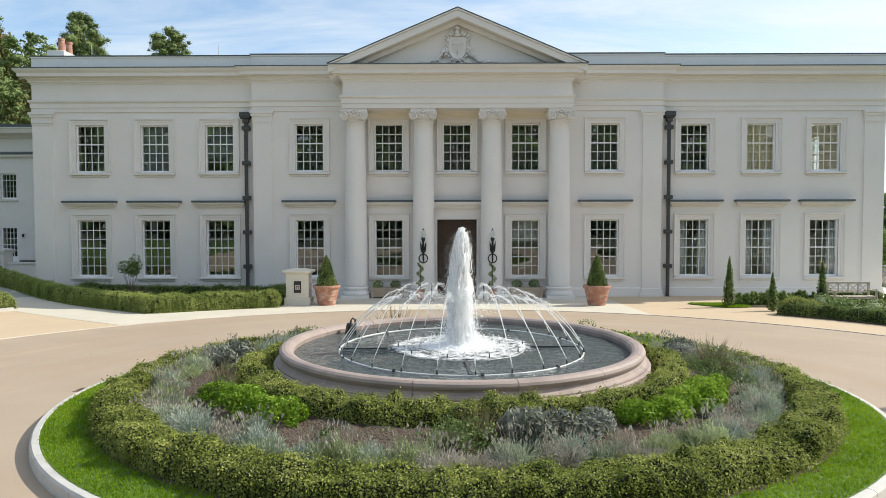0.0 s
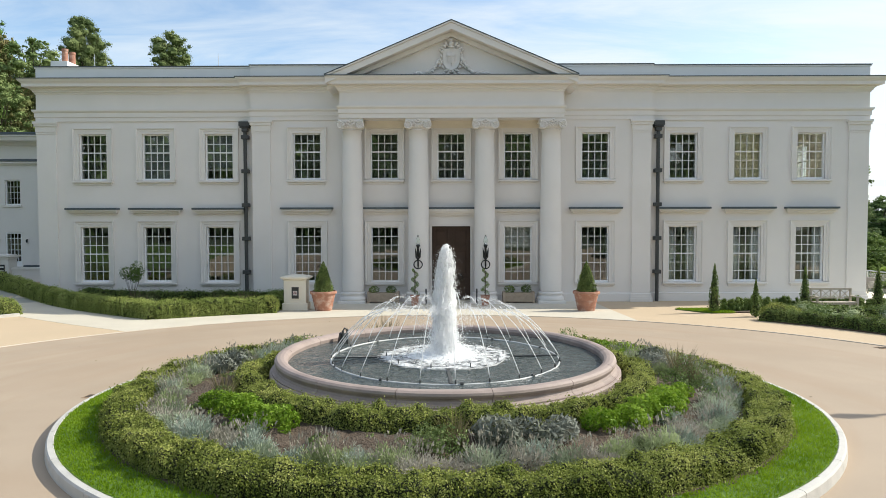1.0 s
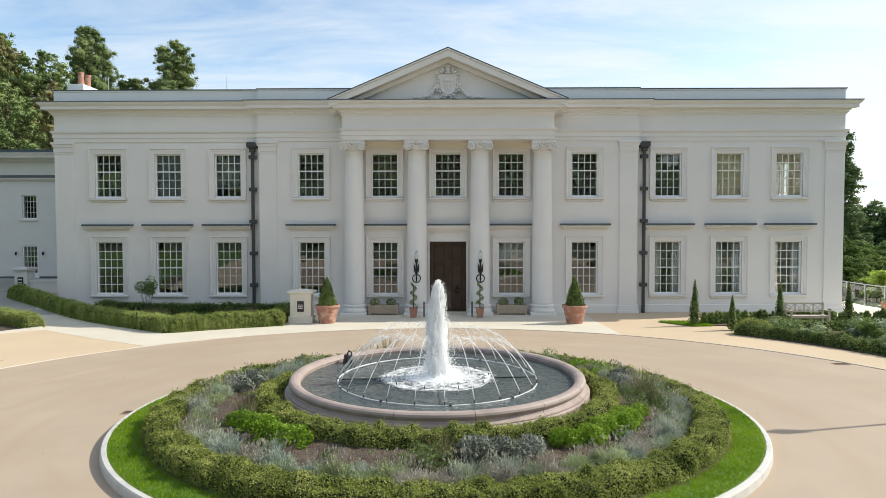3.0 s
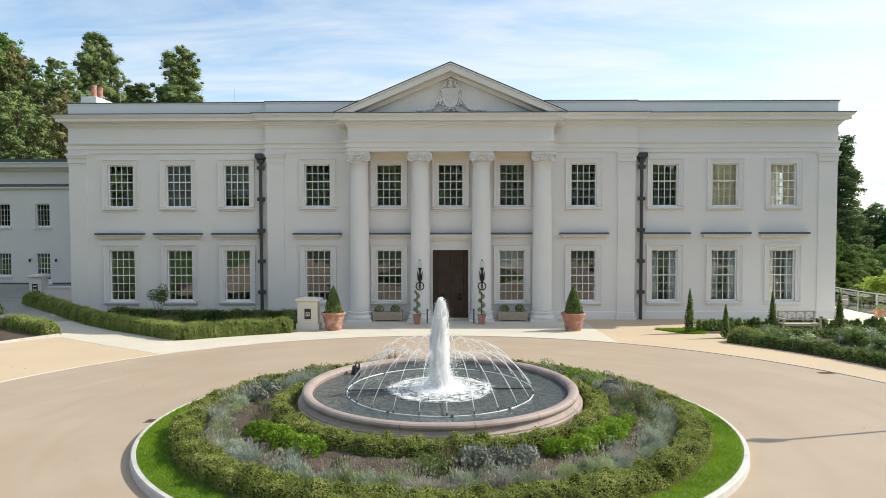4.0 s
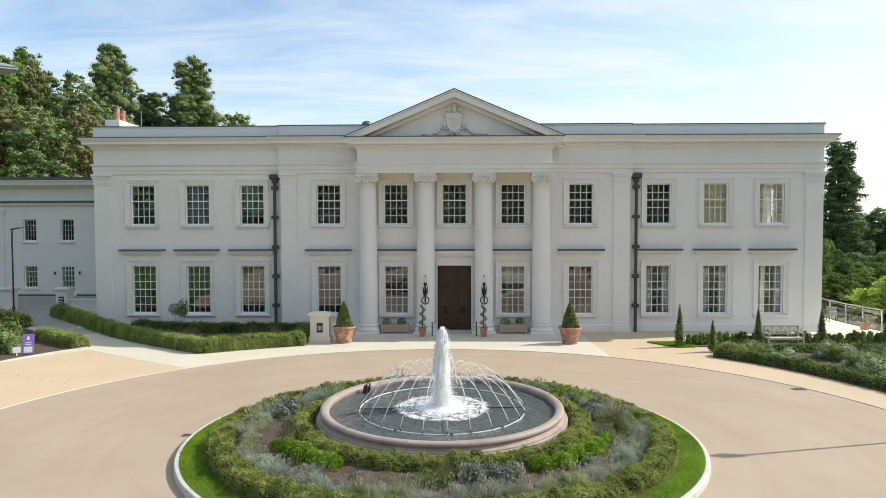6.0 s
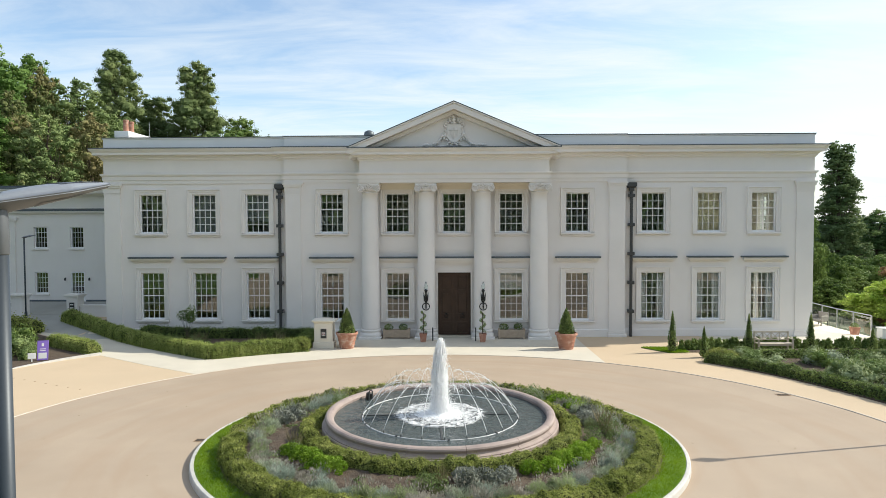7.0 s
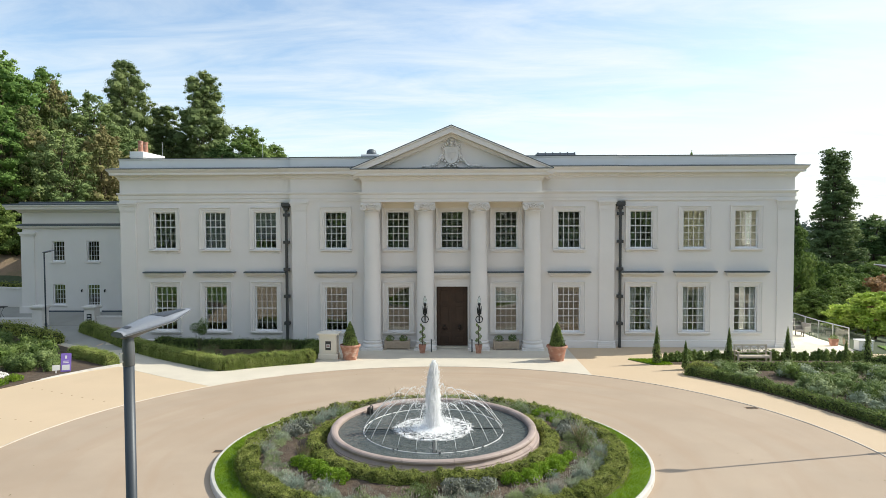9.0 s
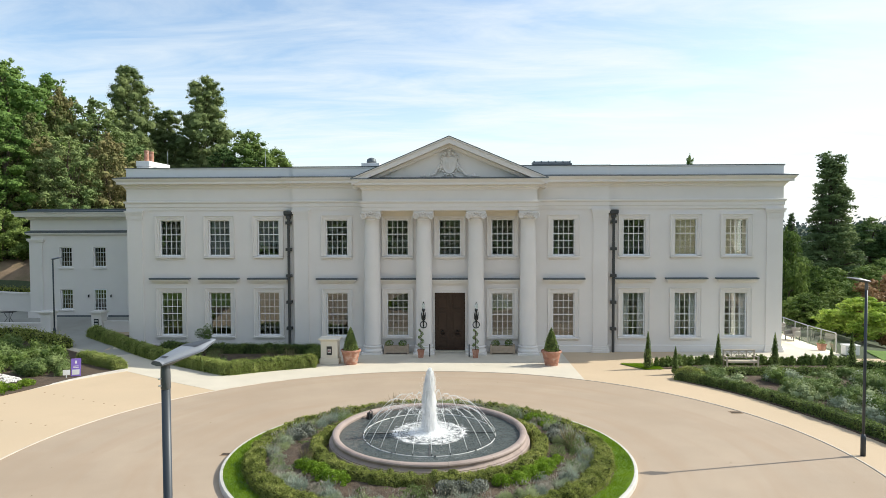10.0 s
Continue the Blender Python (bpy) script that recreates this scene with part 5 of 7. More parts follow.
for i in range(NR + 1):
    r = 0.02 + 2.435 * i / NR
    for j in range(NA):
        a = 2 * math.pi * j / NA
        x, y = r * math.cos(a), r * math.sin(a)
        h = 0.012 * noise.noise(Vector((x * 3, y * 3, 0.3))) + 0.008 * noise.noise(Vector((x * 8, y * 8, 1.3)))
        h += 0.02 * math.exp(-(r - 0.75) ** 2 / 0.1) * math.sin(r * 26)
        V.append((x, y, WZ + h))
for i in range(NR):
    for j in range(NA):
        F.append((i * NA + j, i * NA + (j + 1) % NA, (i + 1) * NA + (j + 1) % NA, (i + 1) * NA + j))
put("water", mesh_of("water", V, F, M_WATER, True), fountain, "dark rippled water")
# nozzle rings, clips, arms, pump
RR, RI = 1.79, 0.93
NJ = 24
for rad, thick, lab in ((RR, 0.017, "white pipe ring with jet nozzles"), (RI, 0.014, "inner white pipe ring")):
    bm = bmesh.new()
    tube(bm, [(rad * math.cos(i * math.pi / 40), rad * math.sin(i * math.pi / 40), WZ - 0.001 + 0.010 * math.sin(i * math.pi / 40 + 5.4)) for i in range(81)], thick, 8)
    part("nozzle_ring", bm, M_PVC, fountain, lab, smooth=True)
for k in range(NJ):
    a = 2 * math.pi * (k + 0.3) / NJ
    bm = lathe([(0.012, -0.02), (0.012, 0.015), (0.006, 0.032)], 8, centre=(RR * math.cos(a), RR * math.sin(a), WZ + 0.03))
    part("nozzle", bm, M_PIPE, fountain)
for k in range(10):
    a = 2 * math.pi * (k + 0.15) / 10
    bm = lathe([(0.009, -0.05), (0.009, 0.05), (0.004, 0.065)], 8, centre=(RI * math.cos(a), RI * math.sin(a), WZ + 0.025))
    part("nozzle", bm, M_PIPE, fountain)
    bm = bmesh.new()
    a = 2 * math.pi * (k + 0.7) / 10
    tube(bm, [(RR * math.cos(a + d), RR * math.sin(a + d), WZ + 0.012) for d in (-0.012, 0.012)], 0.022, 8)
    part("clip", bm, M_PIPE, fountain, "dark pipe clip")
for a in (0.05, 1.62, 3.19, 4.76):
    bm = boxes((RI, RR, -0.022, 0.022, WZ - 0.05, WZ + 0.016))
    bm.transform(Matrix.Rotation(a, 4, "Z"))
    part("arm", bm, M_PIPE, fountain)
bm = boxes((-0.07, 0.07, -0.07, 0.07, WZ - 0.1, WZ + 0.13), bev=0.02)
bm.transform(pose(-1.98, 1.25, 0.05, 0, 12, 30))
part("pump_box", bm, M_IRON, fountain, "small dark pump box")
bm = bmesh.new()
tube(bm, [(-1.82, 1.2, WZ - 0.1), (-1.82, 1.2, WZ + 0.22), (-1.79, 1.19, WZ + 0.27), (-1.74, 1.18, WZ + 0.25), (-1.73, 1.17, WZ - 0.1)], 0.018, 8)
part("pump_pipe", bm, M_PIPE, fountain)

# water: a frothing plume, inward arcs broken into drops, and foam round the foot
WR = random.Random(21)


def blob(bm, p, r, sub=1, sx=1.0, sz=1.0):
    bmesh.ops.create_icosphere(bm, subdivisions=sub, radius=r, matrix=Matrix.Translation(p) @ Matrix.Diagonal((sx, sx, sz, 1)))


PH = 1.80


def sheath(t):
    """Outer radius of the plume at a share t of its height."""
    return (0.25 - 0.135 * t) * math.sqrt(max(0.0, 1 - max(0.0, (t - 0.80) / 0.2) ** 2)) + 0.012


V, F = [], []
na, nz = 36, 60
for i in range(nz + 1):
    t = i / nz
    z = WZ - 0.03 + PH * 0.985 * t
    for j in range(na):
        a = 2 * math.pi * j / na
        c, q = math.cos(a), math.sin(a)
        d = noise.noise(Vector((c * 1.8, q * 1.8, z * 1.6))) * 0.30 + noise.noise(Vector((c * 4.5, q * 4.5, z * 3.2 + 7))) * 0.42 + noise.noise(Vector((c * 11, q * 11, z * 6))) * 0.28
        r = max(0.002, sheath(t) * (0.58 + d))
        V.append((r * c + 0.022 * math.sin(z * 2.7 + 0.4), r * q, z))
for i in range(nz):
    for j in range(na):
        F.append((i * na + j, i * na + (j + 1) % na, (i + 1) * na + (j + 1) % na, (i + 1) * na + j))
plume = put("plume", mesh_of("plume", V, F, M_FOAM, True), fountain, "white frothing column of water")


def round_plume(n, lo, hi, power):
    """Points round the plume between two shares of its radius, more of them low down."""
    tz = RNG.beta(1.05, power, n)
    an = RNG.uniform(0, 2 * math.pi, n)
    sh_ = np.array([sheath(t) for t in tz])
    # the falling sheet hangs in strands
    strand = 0.5 + 0.5 * np.sin(an * 9 + 2.3 * np.sin(tz * 5) + 1.7)
    ra = sh_ * (lo + (hi - lo) * RNG.random(n) ** 1.4 * (0.55 + 0.45 * strand))
    return np.stack([ra * np.cos(an) + 0.022 * np.sin((WZ + PH * tz) * 2.7 + 0.4), ra * np.sin(an), WZ + 0.02 + PH * 0.99 * tz], 1), an


P, an = round_plume(9000, 0.55, 1.25, 1.5)
N = np.stack([np.cos(an), np.sin(an), 0 * an], 1)
put("spray", leaves("spray", P, N, 0.017, M_FOAM, 0.7, 0.7), plume)
P, an = round_plume(4200, 0.45, 1.05, 1.25)
put("streak", blades("streak", P, np.stack([0.10 * np.cos(an), 0.10 * np.sin(an), -1 + 0 * an], 1) + RNG.normal(0, 0.06, (len(P), 3)), 0.11, 0.010, M_FOAM, 0.0), plume)
P, an = round_plume(1300, 1.0, 2.0, 1.6)
put("drop", leaves("drop", P, RNG.normal(0, 1, P.shape), 0.014, M_FOAM, 1.0, 0.8), plume)
# splash thrown up round the foot
n = 6000
an, ra = RNG.uniform(0, 2 * math.pi, n), np.abs(RNG.normal(0, 0.27, n)) + 0.12
P = np.stack([ra * np.cos(an), ra * np.sin(an), WZ + 0.02 + RNG.exponential(0.075, n) * np.exp(-ra * 1.3)], 1)
put("splash", leaves("splash", P, RNG.normal(0, 1, P.shape), 0.019, M_FOAM, 1.0, 0.8), plume)
drops = []
for k in range(NJ):
    bm = bmesh.new()
    a = 2 * math.pi * (k + 0.3) / NJ
    hgt, reach = 0.66 + 0.20 * abs(math.sin(a)) + WR.uniform(-0.04, 0.06), WR.uniform(1.30, 1.52)
    pts = []
    for i in range(33):
        t = i / 26
        r = RR - reach * t
        z = WZ + 0.07 + hgt * (1 - ((t - 0.62) / 0.62) ** 2)
        pts.append(Vector((r * math.cos(a), r * math.sin(a), z)))
    stop = 14 + WR.randrange(4)
    tube(bm, pts[:stop], [0.0062 + 0.0016 * math.sin(i * 1.7 + k) for i in range(stop)], 5)
    part("jet", bm, M_FOAM, fountain, "thin arching jet of water", smooth=True)
    for i in range(stop - 6, 32):
        for _ in range(13 if i < 23 else 7):
            wide = 0.012 + 0.0022 * max(0, i - stop)
            drops.append(pts[i].lerp(pts[i + 1], WR.random()) + Vector((WR.gauss(0, wide), WR.gauss(0, wide), WR.gauss(0, wide * 1.4))))
dp = np.array([d[:] for d in drops])
tagged(put("mist", leaves("mist", dp, RNG.normal(0, 1, dp.shape), 0.015, M_FOAM, 1.0, 0.8), fountain), "scattered falling water drops", kind="stuff")
# foam: a heaving lacy sheet on the water round the foot
V, F = [], []
NR, NA = 40, 96
for i in range(NR + 1):
    r = 0.02 + 1.22 * i / NR
    for j in range(NA):
        a = 2 * math.pi * j / NA
        x, y = r * math.cos(a), r * math.sin(a)
        V.append((x, y, 0.075 * math.exp(-(r / 0.3) ** 2) + 0.016 * noise.noise(Vector((x * 6, y * 6, 3))) + 0.010 * noise.noise(Vector((x * 15, y * 15, 8)))))
for i in range(NR):
    for j in range(NA):
        F.append((i * NA + j, i * NA + (j + 1) % NA, (i + 1) * NA + (j + 1) % NA, (i + 1) * NA + j))
put("foam", mesh_of("foam", V, F, M_FROTH, True), fountain, "white foam round the foot of the plume", pose(0, 0, WZ + 0.030))

# kerb, lawn ring, soil mound
KR = 5.44
for k in range(28):
    bm = bmesh.new()
    rows = []
    for i in range(6):
        a = 2 * math.pi * (k + i / 5 * 0.992) / 28
        rows.append([bm.verts.new((FX + r * math.cos(a), FY + r * math.sin(a), z + G(FX + r * math.cos(a), FY + r * math.sin(a)))) for r, z in ((KR - 0.10, -0.05), (KR - 0.10, 0.125), (KR - 0.09, 0.135), (KR - 0.03, 0.13), (KR - 0.012, 0.11), (KR + 0.003, -0.05))])
    for r0, r1 in zip(rows, rows[1:]):
        for j in range(6):
            bm.faces.new((r0[j], r1[j], r1[(j + 1) % 6], r0[(j + 1) % 6]))
    bm.faces.new(rows[0])
    bm.faces.new(rows[-1])
    bmesh.ops.recalc_face_normals(bm, faces=bm.faces)
    if k == 0:
        kerb = thing("island_kerb", "pale stone kerb ring round the planted island", "kerb", kind="structure")
    part("kerb_stone", bm, M_KERB, kerb)


def mound(r):
    """Height of the island's soil at radius r."""
    return 0.13 + 0.22 * smooth((5.2 - r) / 2.2)


def island_ring(name, r0, r1, material, lab, n=10, lump=0.0):
    V, F = [], []
    na = 320
    for i in range(n + 1):
        r = r0 + (r1 - r0) * i / n
        for j in range(na):
            a = 2 * math.pi * j / na
            x, y = FX + r * math.cos(a), FY + r * math.sin(a)
            V.append((x, y, G(x, y) + mound(r) + lump * smooth((r1 - r) / 0.25) * (noise.noise(Vector((x * 3, y * 3, 2))) + 0.9 * noise.noise(Vector((x * 9, y * 9, 5))))))
    for i in range(n):
        for j in range(na):
            F.append((i * na + j, (i + 1) * na + j, (i + 1) * na + (j + 1) % na, i * na + (j + 1) % na))
    return tagged(put(name, mesh_of(name, V, F, material, True)), lab, "ground", kind="structure")


island_ring("bed_soil", 2.5, 4.93, M_SOIL, "dark crumbly soil of the round flower bed", 40, 0.035)
island_ring("lawn", 4.88, KR - 0.10, M_LAWN, "mown lawn ring inside the kerb", 8, 0.012)
n = 52000
rad = np.sqrt(RNG.uniform(4.87 ** 2, (KR - 0.11) ** 2, n))
an = RNG.uniform(0, 2 * math.pi, n)
P = np.stack([FX + rad * np.cos(an), FY + rad * np.sin(an), np.array([mound(r) + G(FX + r * math.cos(q), FY + r * math.sin(q)) for r, q in zip(rad, an)]) - 0.005], 1)
D = RNG.normal(0, 0.35, (n, 3)) + [0, 0, 1]
tagged(put("lawn_grass", blades("lawn_grass", P, D, 0.038, 0.0075, L_GRASS, 0.4)), "short bright green mown grass", "grass", kind="stuff")


# ---- hedges ----
def hedge(path, w, h, material, density, leaf, label, ground, group="", name="hedge", taper=0.1, closed=False, far=None):
    """A clipped hedge: a rough core, coloured near-black as inner shade, along a plan line, skinned with single leaves.
    """
    pts = [Vector(p) for p in path]
    L = [0.0]
    for a, c in zip(pts, pts[1:]):
        L.append(L[-1] + (c - a).length)
    total = L[-1]

    def at(s):
        for i in range(len(pts) - 1):
            if s <= L[i + 1] or i == len(pts) - 2:
                t = (s - L[i]) / (L[i + 1] - L[i])
                d = (pts[i + 1] - pts[i]).normalized()
                return pts[i].lerp(pts[i + 1], clamp(t)), d
    sec = [(-0.5, 0.0), (-0.5 + taper * 0.3, 0.55), (-0.5 + taper * 0.6, 0.85), (-0.30, 0.98), (0, 1.0), (0.30, 0.98), (0.5 - taper * 0.6, 0.85), (0.5 - taper * 0.3, 0.55), (0.5, 0.0)]
    ns = max(4, int(total / 0.045))
    bm = bmesh.new()
    rows = []
    for i in range(ns + 1):
        p, d = at(total * i / ns)
        q = Vector((d.y, -d.x))
        end = 1.0 if closed else min(1.0, 0.72 + 1.6 * min(i, ns - i) * total / ns)
        row = []
        for o, k in sec:
            x, y = p.x + q.x * o * w, p.y + q.y * o * w
            b = noise.noise(Vector((x * 3.1, y * 3.1, k * h * 3.1))) * 0.05 + noise.noise(Vector((x * 1.7, y * 1.7, 4))) * 0.04 + noise.noise(Vector((x * 7, y * 7, k * h * 7))) * 0.13 + noise.noise(Vector((x * 13, y * 13, k * h * 13))) * 0.06
            row.append(bm.verts.new((p.x + q.x * o * (w - 0.05 + b), p.y + q.y * o * (w - 0.05 + b), ground(x, y) + k * (h * end - 0.03 + b))))
        rows.append(row)
    for a, c in zip(rows, rows[1:]):
        for j in range(len(sec) - 1):
            bm.faces.new((a[j], a[j + 1], c[j + 1], c[j]))
    if not closed:
        bm.faces.new(rows[0])
        bm.faces.new(list(reversed(rows[-1])))
    bmesh.ops.recalc_face_normals(bm, faces=bm.faces)
    # leaves over the faces of the core
    tris = bm.calc_loop_triangles()
    A = np.array([[l.vert.co[:] for l in t] for t in tris])
    cr = np.cross(A[:, 1] - A[:, 0], A[:, 2] - A[:, 0])
    ar = np.linalg.norm(cr, axis=1) / 2
    n = int(ar.sum() * density)
    pick = RNG.choice(len(A), n, p=ar / ar.sum())
    u, v = RNG.random((n, 1)), RNG.random((n, 1))
    k = (u + v) > 1
    u, v = np.where(k, 1 - u, u), np.where(k, 1 - v, v)
    P = A[pick, 0] + u * (A[pick, 1] - A[pick, 0]) + v * (A[pick, 2] - A[pick, 0])
    N = cr[pick] / (2 * ar[pick, None] + 1e-9)
    out = np.abs(RNG.normal(0, 1, (n, 1))) * leaf * 0.7 + (RNG.random((n, 1)) < 0.16) * RNG.uniform(0, 3.2, (n, 1)) * leaf
    P = P + N * (out - leaf * 0.2)
    size = np.full(n, leaf)
    if far is not None:      # coarser leaves on the side that is only seen from afar
        coarse = P[:, 1] > far
        keep = ~coarse | (RNG.random(n) < 0.36)
        size[coarse] *= 1.6
        P, N, size = P[keep], N[keep], size[keep]
    hd = thing(name, label, "hedge", group)
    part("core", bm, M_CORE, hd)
    put("foliage", leaves("foliage", P, N + [0, 0, 0.45], size, material, 0.95, 0.7), hd)
    return hd


isl = lambda x, y: G(x, y) + mound(math.hypot(x - FX, y - FY)) - 0.02
circle = lambda r, n=120: [(FX + r * math.cos(2 * math.pi * i / n), FY + r * math.sin(2 * math.pi * i / n)) for i in range(n + 1)]
hedge(circle(4.60), 0.50, 0.255, L_BOX, 10500, 0.0205, "clipped box hedge ring edging the round flower bed", isl, closed=True, name="box_hedge", far=FY + 1.0)
hedge(circle(2.98), 0.40, 0.235, L_BOX, 9800, 0.0205, "low clipped box hedge ring round the fountain basin", isl, closed=True, name="box_hedge", far=FY + 0.5)

# beds beside the house
gr = lambda x, y: G(x, y)
poly_sheet("bed_soil_west", [(-9.75, 20.4), (-16.6, 25.45), (-19.4, 27.5), (-17.7, 28.5), (-17.6, 26.85), (-6.6, 26.6), (-6.6, 22.7)], 0.03, M_SOIL, "dark soil of the bed before the house")
hedge([(-20.3, 28.1), (-18.6, 26.9), (-16.7, 25.55), (-13.2, 23.0), (-9.7, 20.5)], 0.62, 0.55, L_BOXGREEN, 3300, 0.037, "clipped box hedge along the lane", gr, "hedges of the forecourt beds")
hedge([(-9.75, 20.55), (-8.6, 21.35), (-7.4, 22.0), (-6.35, 22.5)], 0.62, 0.55, L_BOXGREEN, 3300, 0.037, "clipped box hedge following the drive", gr, "hedges of the forecourt beds")
hedge([(-15.3, 26.0), (-11, 26.1), (-6.9, 26.1)], 0.6, 0.46, L_BOXDARK, 1900, 0.046, "dark clipped hedge under the windows", gr, "hedges of the forecourt beds")
hedge([(-6.55, 22.9), (-6.75, 24.4), (-6.7, 25.7)], 0.5, 0.55, L_BOXDARK, 1300, 0.055, "dark clipped hedge closing the bed", gr, "hedges of the forecourt beds")

EASTC = lambda o: [(RX + (13.42 + o + 0.75 * smooth((d - 14) / 32)) * math.cos(radians(d)), RY + (13.42 + o + 0.75 * smooth((d - 14) / 32)) * math.sin(radians(d))) for d in range(45, -33, -3)]
poly_sheet("bed_soil_east", [(9.7, 20.0)] + EASTC(-0.25)[1:] + [(22, 3.5), (22, 21.6), (11.0, 21.9)], 0.03, M_SOIL, "dark soil of the planted bed by the drive")
hedge(EASTC(0.15), 0.58, 0.33, L_BOXDARK, 2800, 0.038, "dark clipped hedge following the drive", gr, "hedges of the east bed")
hedge([(10.4, 20.75), (14, 20.9), (17.2, 20.9), (19.5, 20.0)], 0.45, 0.30, L_BOXDARK, 1900, 0.05, "low clipped hedge before the bench", gr, "hedges of the east bed")
hedge([(18.2, 21.6), (21.5, 19.6), (24, 17.5)], 0.5, 0.5, L_BOXDARK, 1500, 0.055, "low clipped hedge along the garden path", gr, "hedges of the east bed")
poly_sheet("grass_wedge", [(8.2, 23.3), (9.0, 21.95), (9.75, 22.1), (9.75, 23.2)], 0.034, M_LAWN, "small wedge of mown lawn")
poly_sheet("bed_soil_hedge", [(9.75, 22.12), (18.8, 22.1), (18.8, 23.3), (9.75, 23.2)], 0.03, M_SOIL, "dark soil under the low hedge")
n = 9000
P = np.stack([RNG.uniform(8.2, 11.5, n), RNG.uniform(21.9, 23.3, n), np.full(n, 0.03)], 1)
P[:, 2] += 0.028 * (22 - P[:, 1])
P = P[(P[:, 1] > 23.3 - (P[:, 0] - 8.2) * 1.7) & (P[:, 0] < 9.85)]
tagged(put("wedge_grass", blades("wedge_grass", P, RNG.normal(0, 0.35, (len(P), 3)) + [0, 0, 1], 0.06, 0.012, L_GRASS, 0.4)), "short bright green mown grass", "grass", kind="stuff")

poly_sheet("bed_soil_far", [(-17.3, 12.5), (-16.98, 16.3), (-16.1, 19.1), (-14.75, 21.25), (-17.4, 23.7), (-22.6, 26.9), (-24, 28.5), (-31, 28.5), (-31, 12.5)], 0.03, M_SOIL, "dark soil of the large shrub bed")
bm = sweep([(0.0, -0.1), (0.0, 0.13), (0.13, 0.13), (0.14, -0.1)], [(-17.35, 12.5), (-17.02, 16.3), (-16.6, 17.9), (-16.12, 19.15), (-15.5, 20.3), (-14.75, 21.3)])
tagged(part("bed_kerb", bm, M_KERB, None), "pale stone kerb of the shrub bed", "kerb", kind="structure")
hedge([(-15.1, 21.5), (-16.6, 22.45), (-18.0, 23.3)], 0.62, 0.5, L_BOXGREEN, 3200, 0.037, "clipped hedge end at the lane", gr, "hedges of the forecourt beds")
hedge([(-20.2, 25.6), (-24, 27.6), (-30, 27.8)], 0.6, 0.5, L_BOX, 500, 0.09, "clipped hedge below the low wall", gr, "hedges of the forecourt beds")
hedge([(-26.4, 34.9), (-32, 35.5), (-41, 36.5)], 0.7, 1.35, L_BOX, 500, 0.085, "clipped hedge behind the retaining wall", gr, "hedges of the forecourt beds")


# ---- plants ----
def ball_leaves(name, c, r, n, size, material, spread=0.9, squash=1.0, up=0.0):
    d = RNG.normal(0, 1, (n, 3))
    d /= np.linalg.norm(d, axis=1)[:, None]
    d[:, 2] += up
    d /= np.linalg.norm(d, axis=1)[:, None]
    k = RNG.uniform(0.55, 1.0, (n, 1)) ** 0.6
    P = np.array(c) + d * k * r * np.array([1, 1, squash])
    return P, d


def lump_mesh(name, lumps, n, size, material, spread=0.9, aspect=0.55, up=0.0, droop=0.0, core=0.0):
    """Foliage of several overlapping lumps (x, y, z, radius, squash); core: the share of each that is too dense to see into."""
    Ps, Ns = [], []
    big = 0.6 * max(l[3] for l in lumps)
    inner = [knot(l[:3], l[3] * core, l[4], 3 if l[3] > big else 2) for l in lumps] if core else ()
    wsum = sum(l[3] ** 2 for l in lumps)
    for x, y, z, r, q in lumps:
        P, d = ball_leaves("", (x, y, z), r, max(8, int(n * r * r / wsum)), size, material, squash=q, up=up)
        if droop:
            P[:, 2] -= RNG.exponential(droop * r, len(P))
        Ps.append(P)
        Ns.append(d)
    return leaves(name, np.concatenate(Ps), np.concatenate(Ns), size, material, spread, aspect, inner)


def tuft_mesh(name, n, r, length, width, material, lean=0.8, bend=0.25):
    a = RNG.uniform(0, 2 * math.pi, n)
    q = np.sqrt(RNG.uniform(0, 1, n))
    P = np.stack([q * r * np.cos(a), q * r * np.sin(a), np.zeros(n)], 1)
    D = np.stack([q * lean * np.cos(a), q * lean * np.sin(a), np.ones(n)], 1) + RNG.normal(0, 0.15, (n, 3))
    return blades(name, P, D, length, width, material, bend)


def needles(name, P, D, length, width, material):
    """Short straight single leaves from points P along directions D."""
    n = len(P)
    D = D / (np.linalg.norm(D, axis=1)[:, None] + 1e-9)
    S = np.cross(D, RNG.normal(0, 1, (n, 3)))
    S *= width / 2 / (np.linalg.norm(S, axis=1)[:, None] + 1e-9)
    E = P + D * length * RNG.uniform(0.6, 1.3, (n, 1))
    return raw_quads(name, np.stack([P - S * 0.6, P + S * 0.6, E + S, E - S], 1).reshape(-1, 3), material)


def lavender_mesh(material, flat):
    """A soft dome of fine upright leaves, with short tufts at the skin."""
    n = 1350
    d = RNG.normal(0, 1, (n, 3))
    d[:, 2] = np.abs(d[:, 2])
    d /= np.linalg.norm(d, axis=1)[:, None]
    q = RNG.uniform(0, 6.28, 3)
    c = d * RNG.uniform(0.35, 1.0, (n, 1)) ** 0.6 * [0.20, 0.20, flat * 0.78] * (1 + 0.20 * np.sin(d[:, :1] * 6 + q[0]) + 0.20 * np.sin(d[:, 1:2] * 8 + q[1]))
    return needles("lavender_foliage", c, d * 0.7 + [0, 0, 0.45] + RNG.normal(0, 0.42, (n, 3)), 0.046, 0.0075, material)


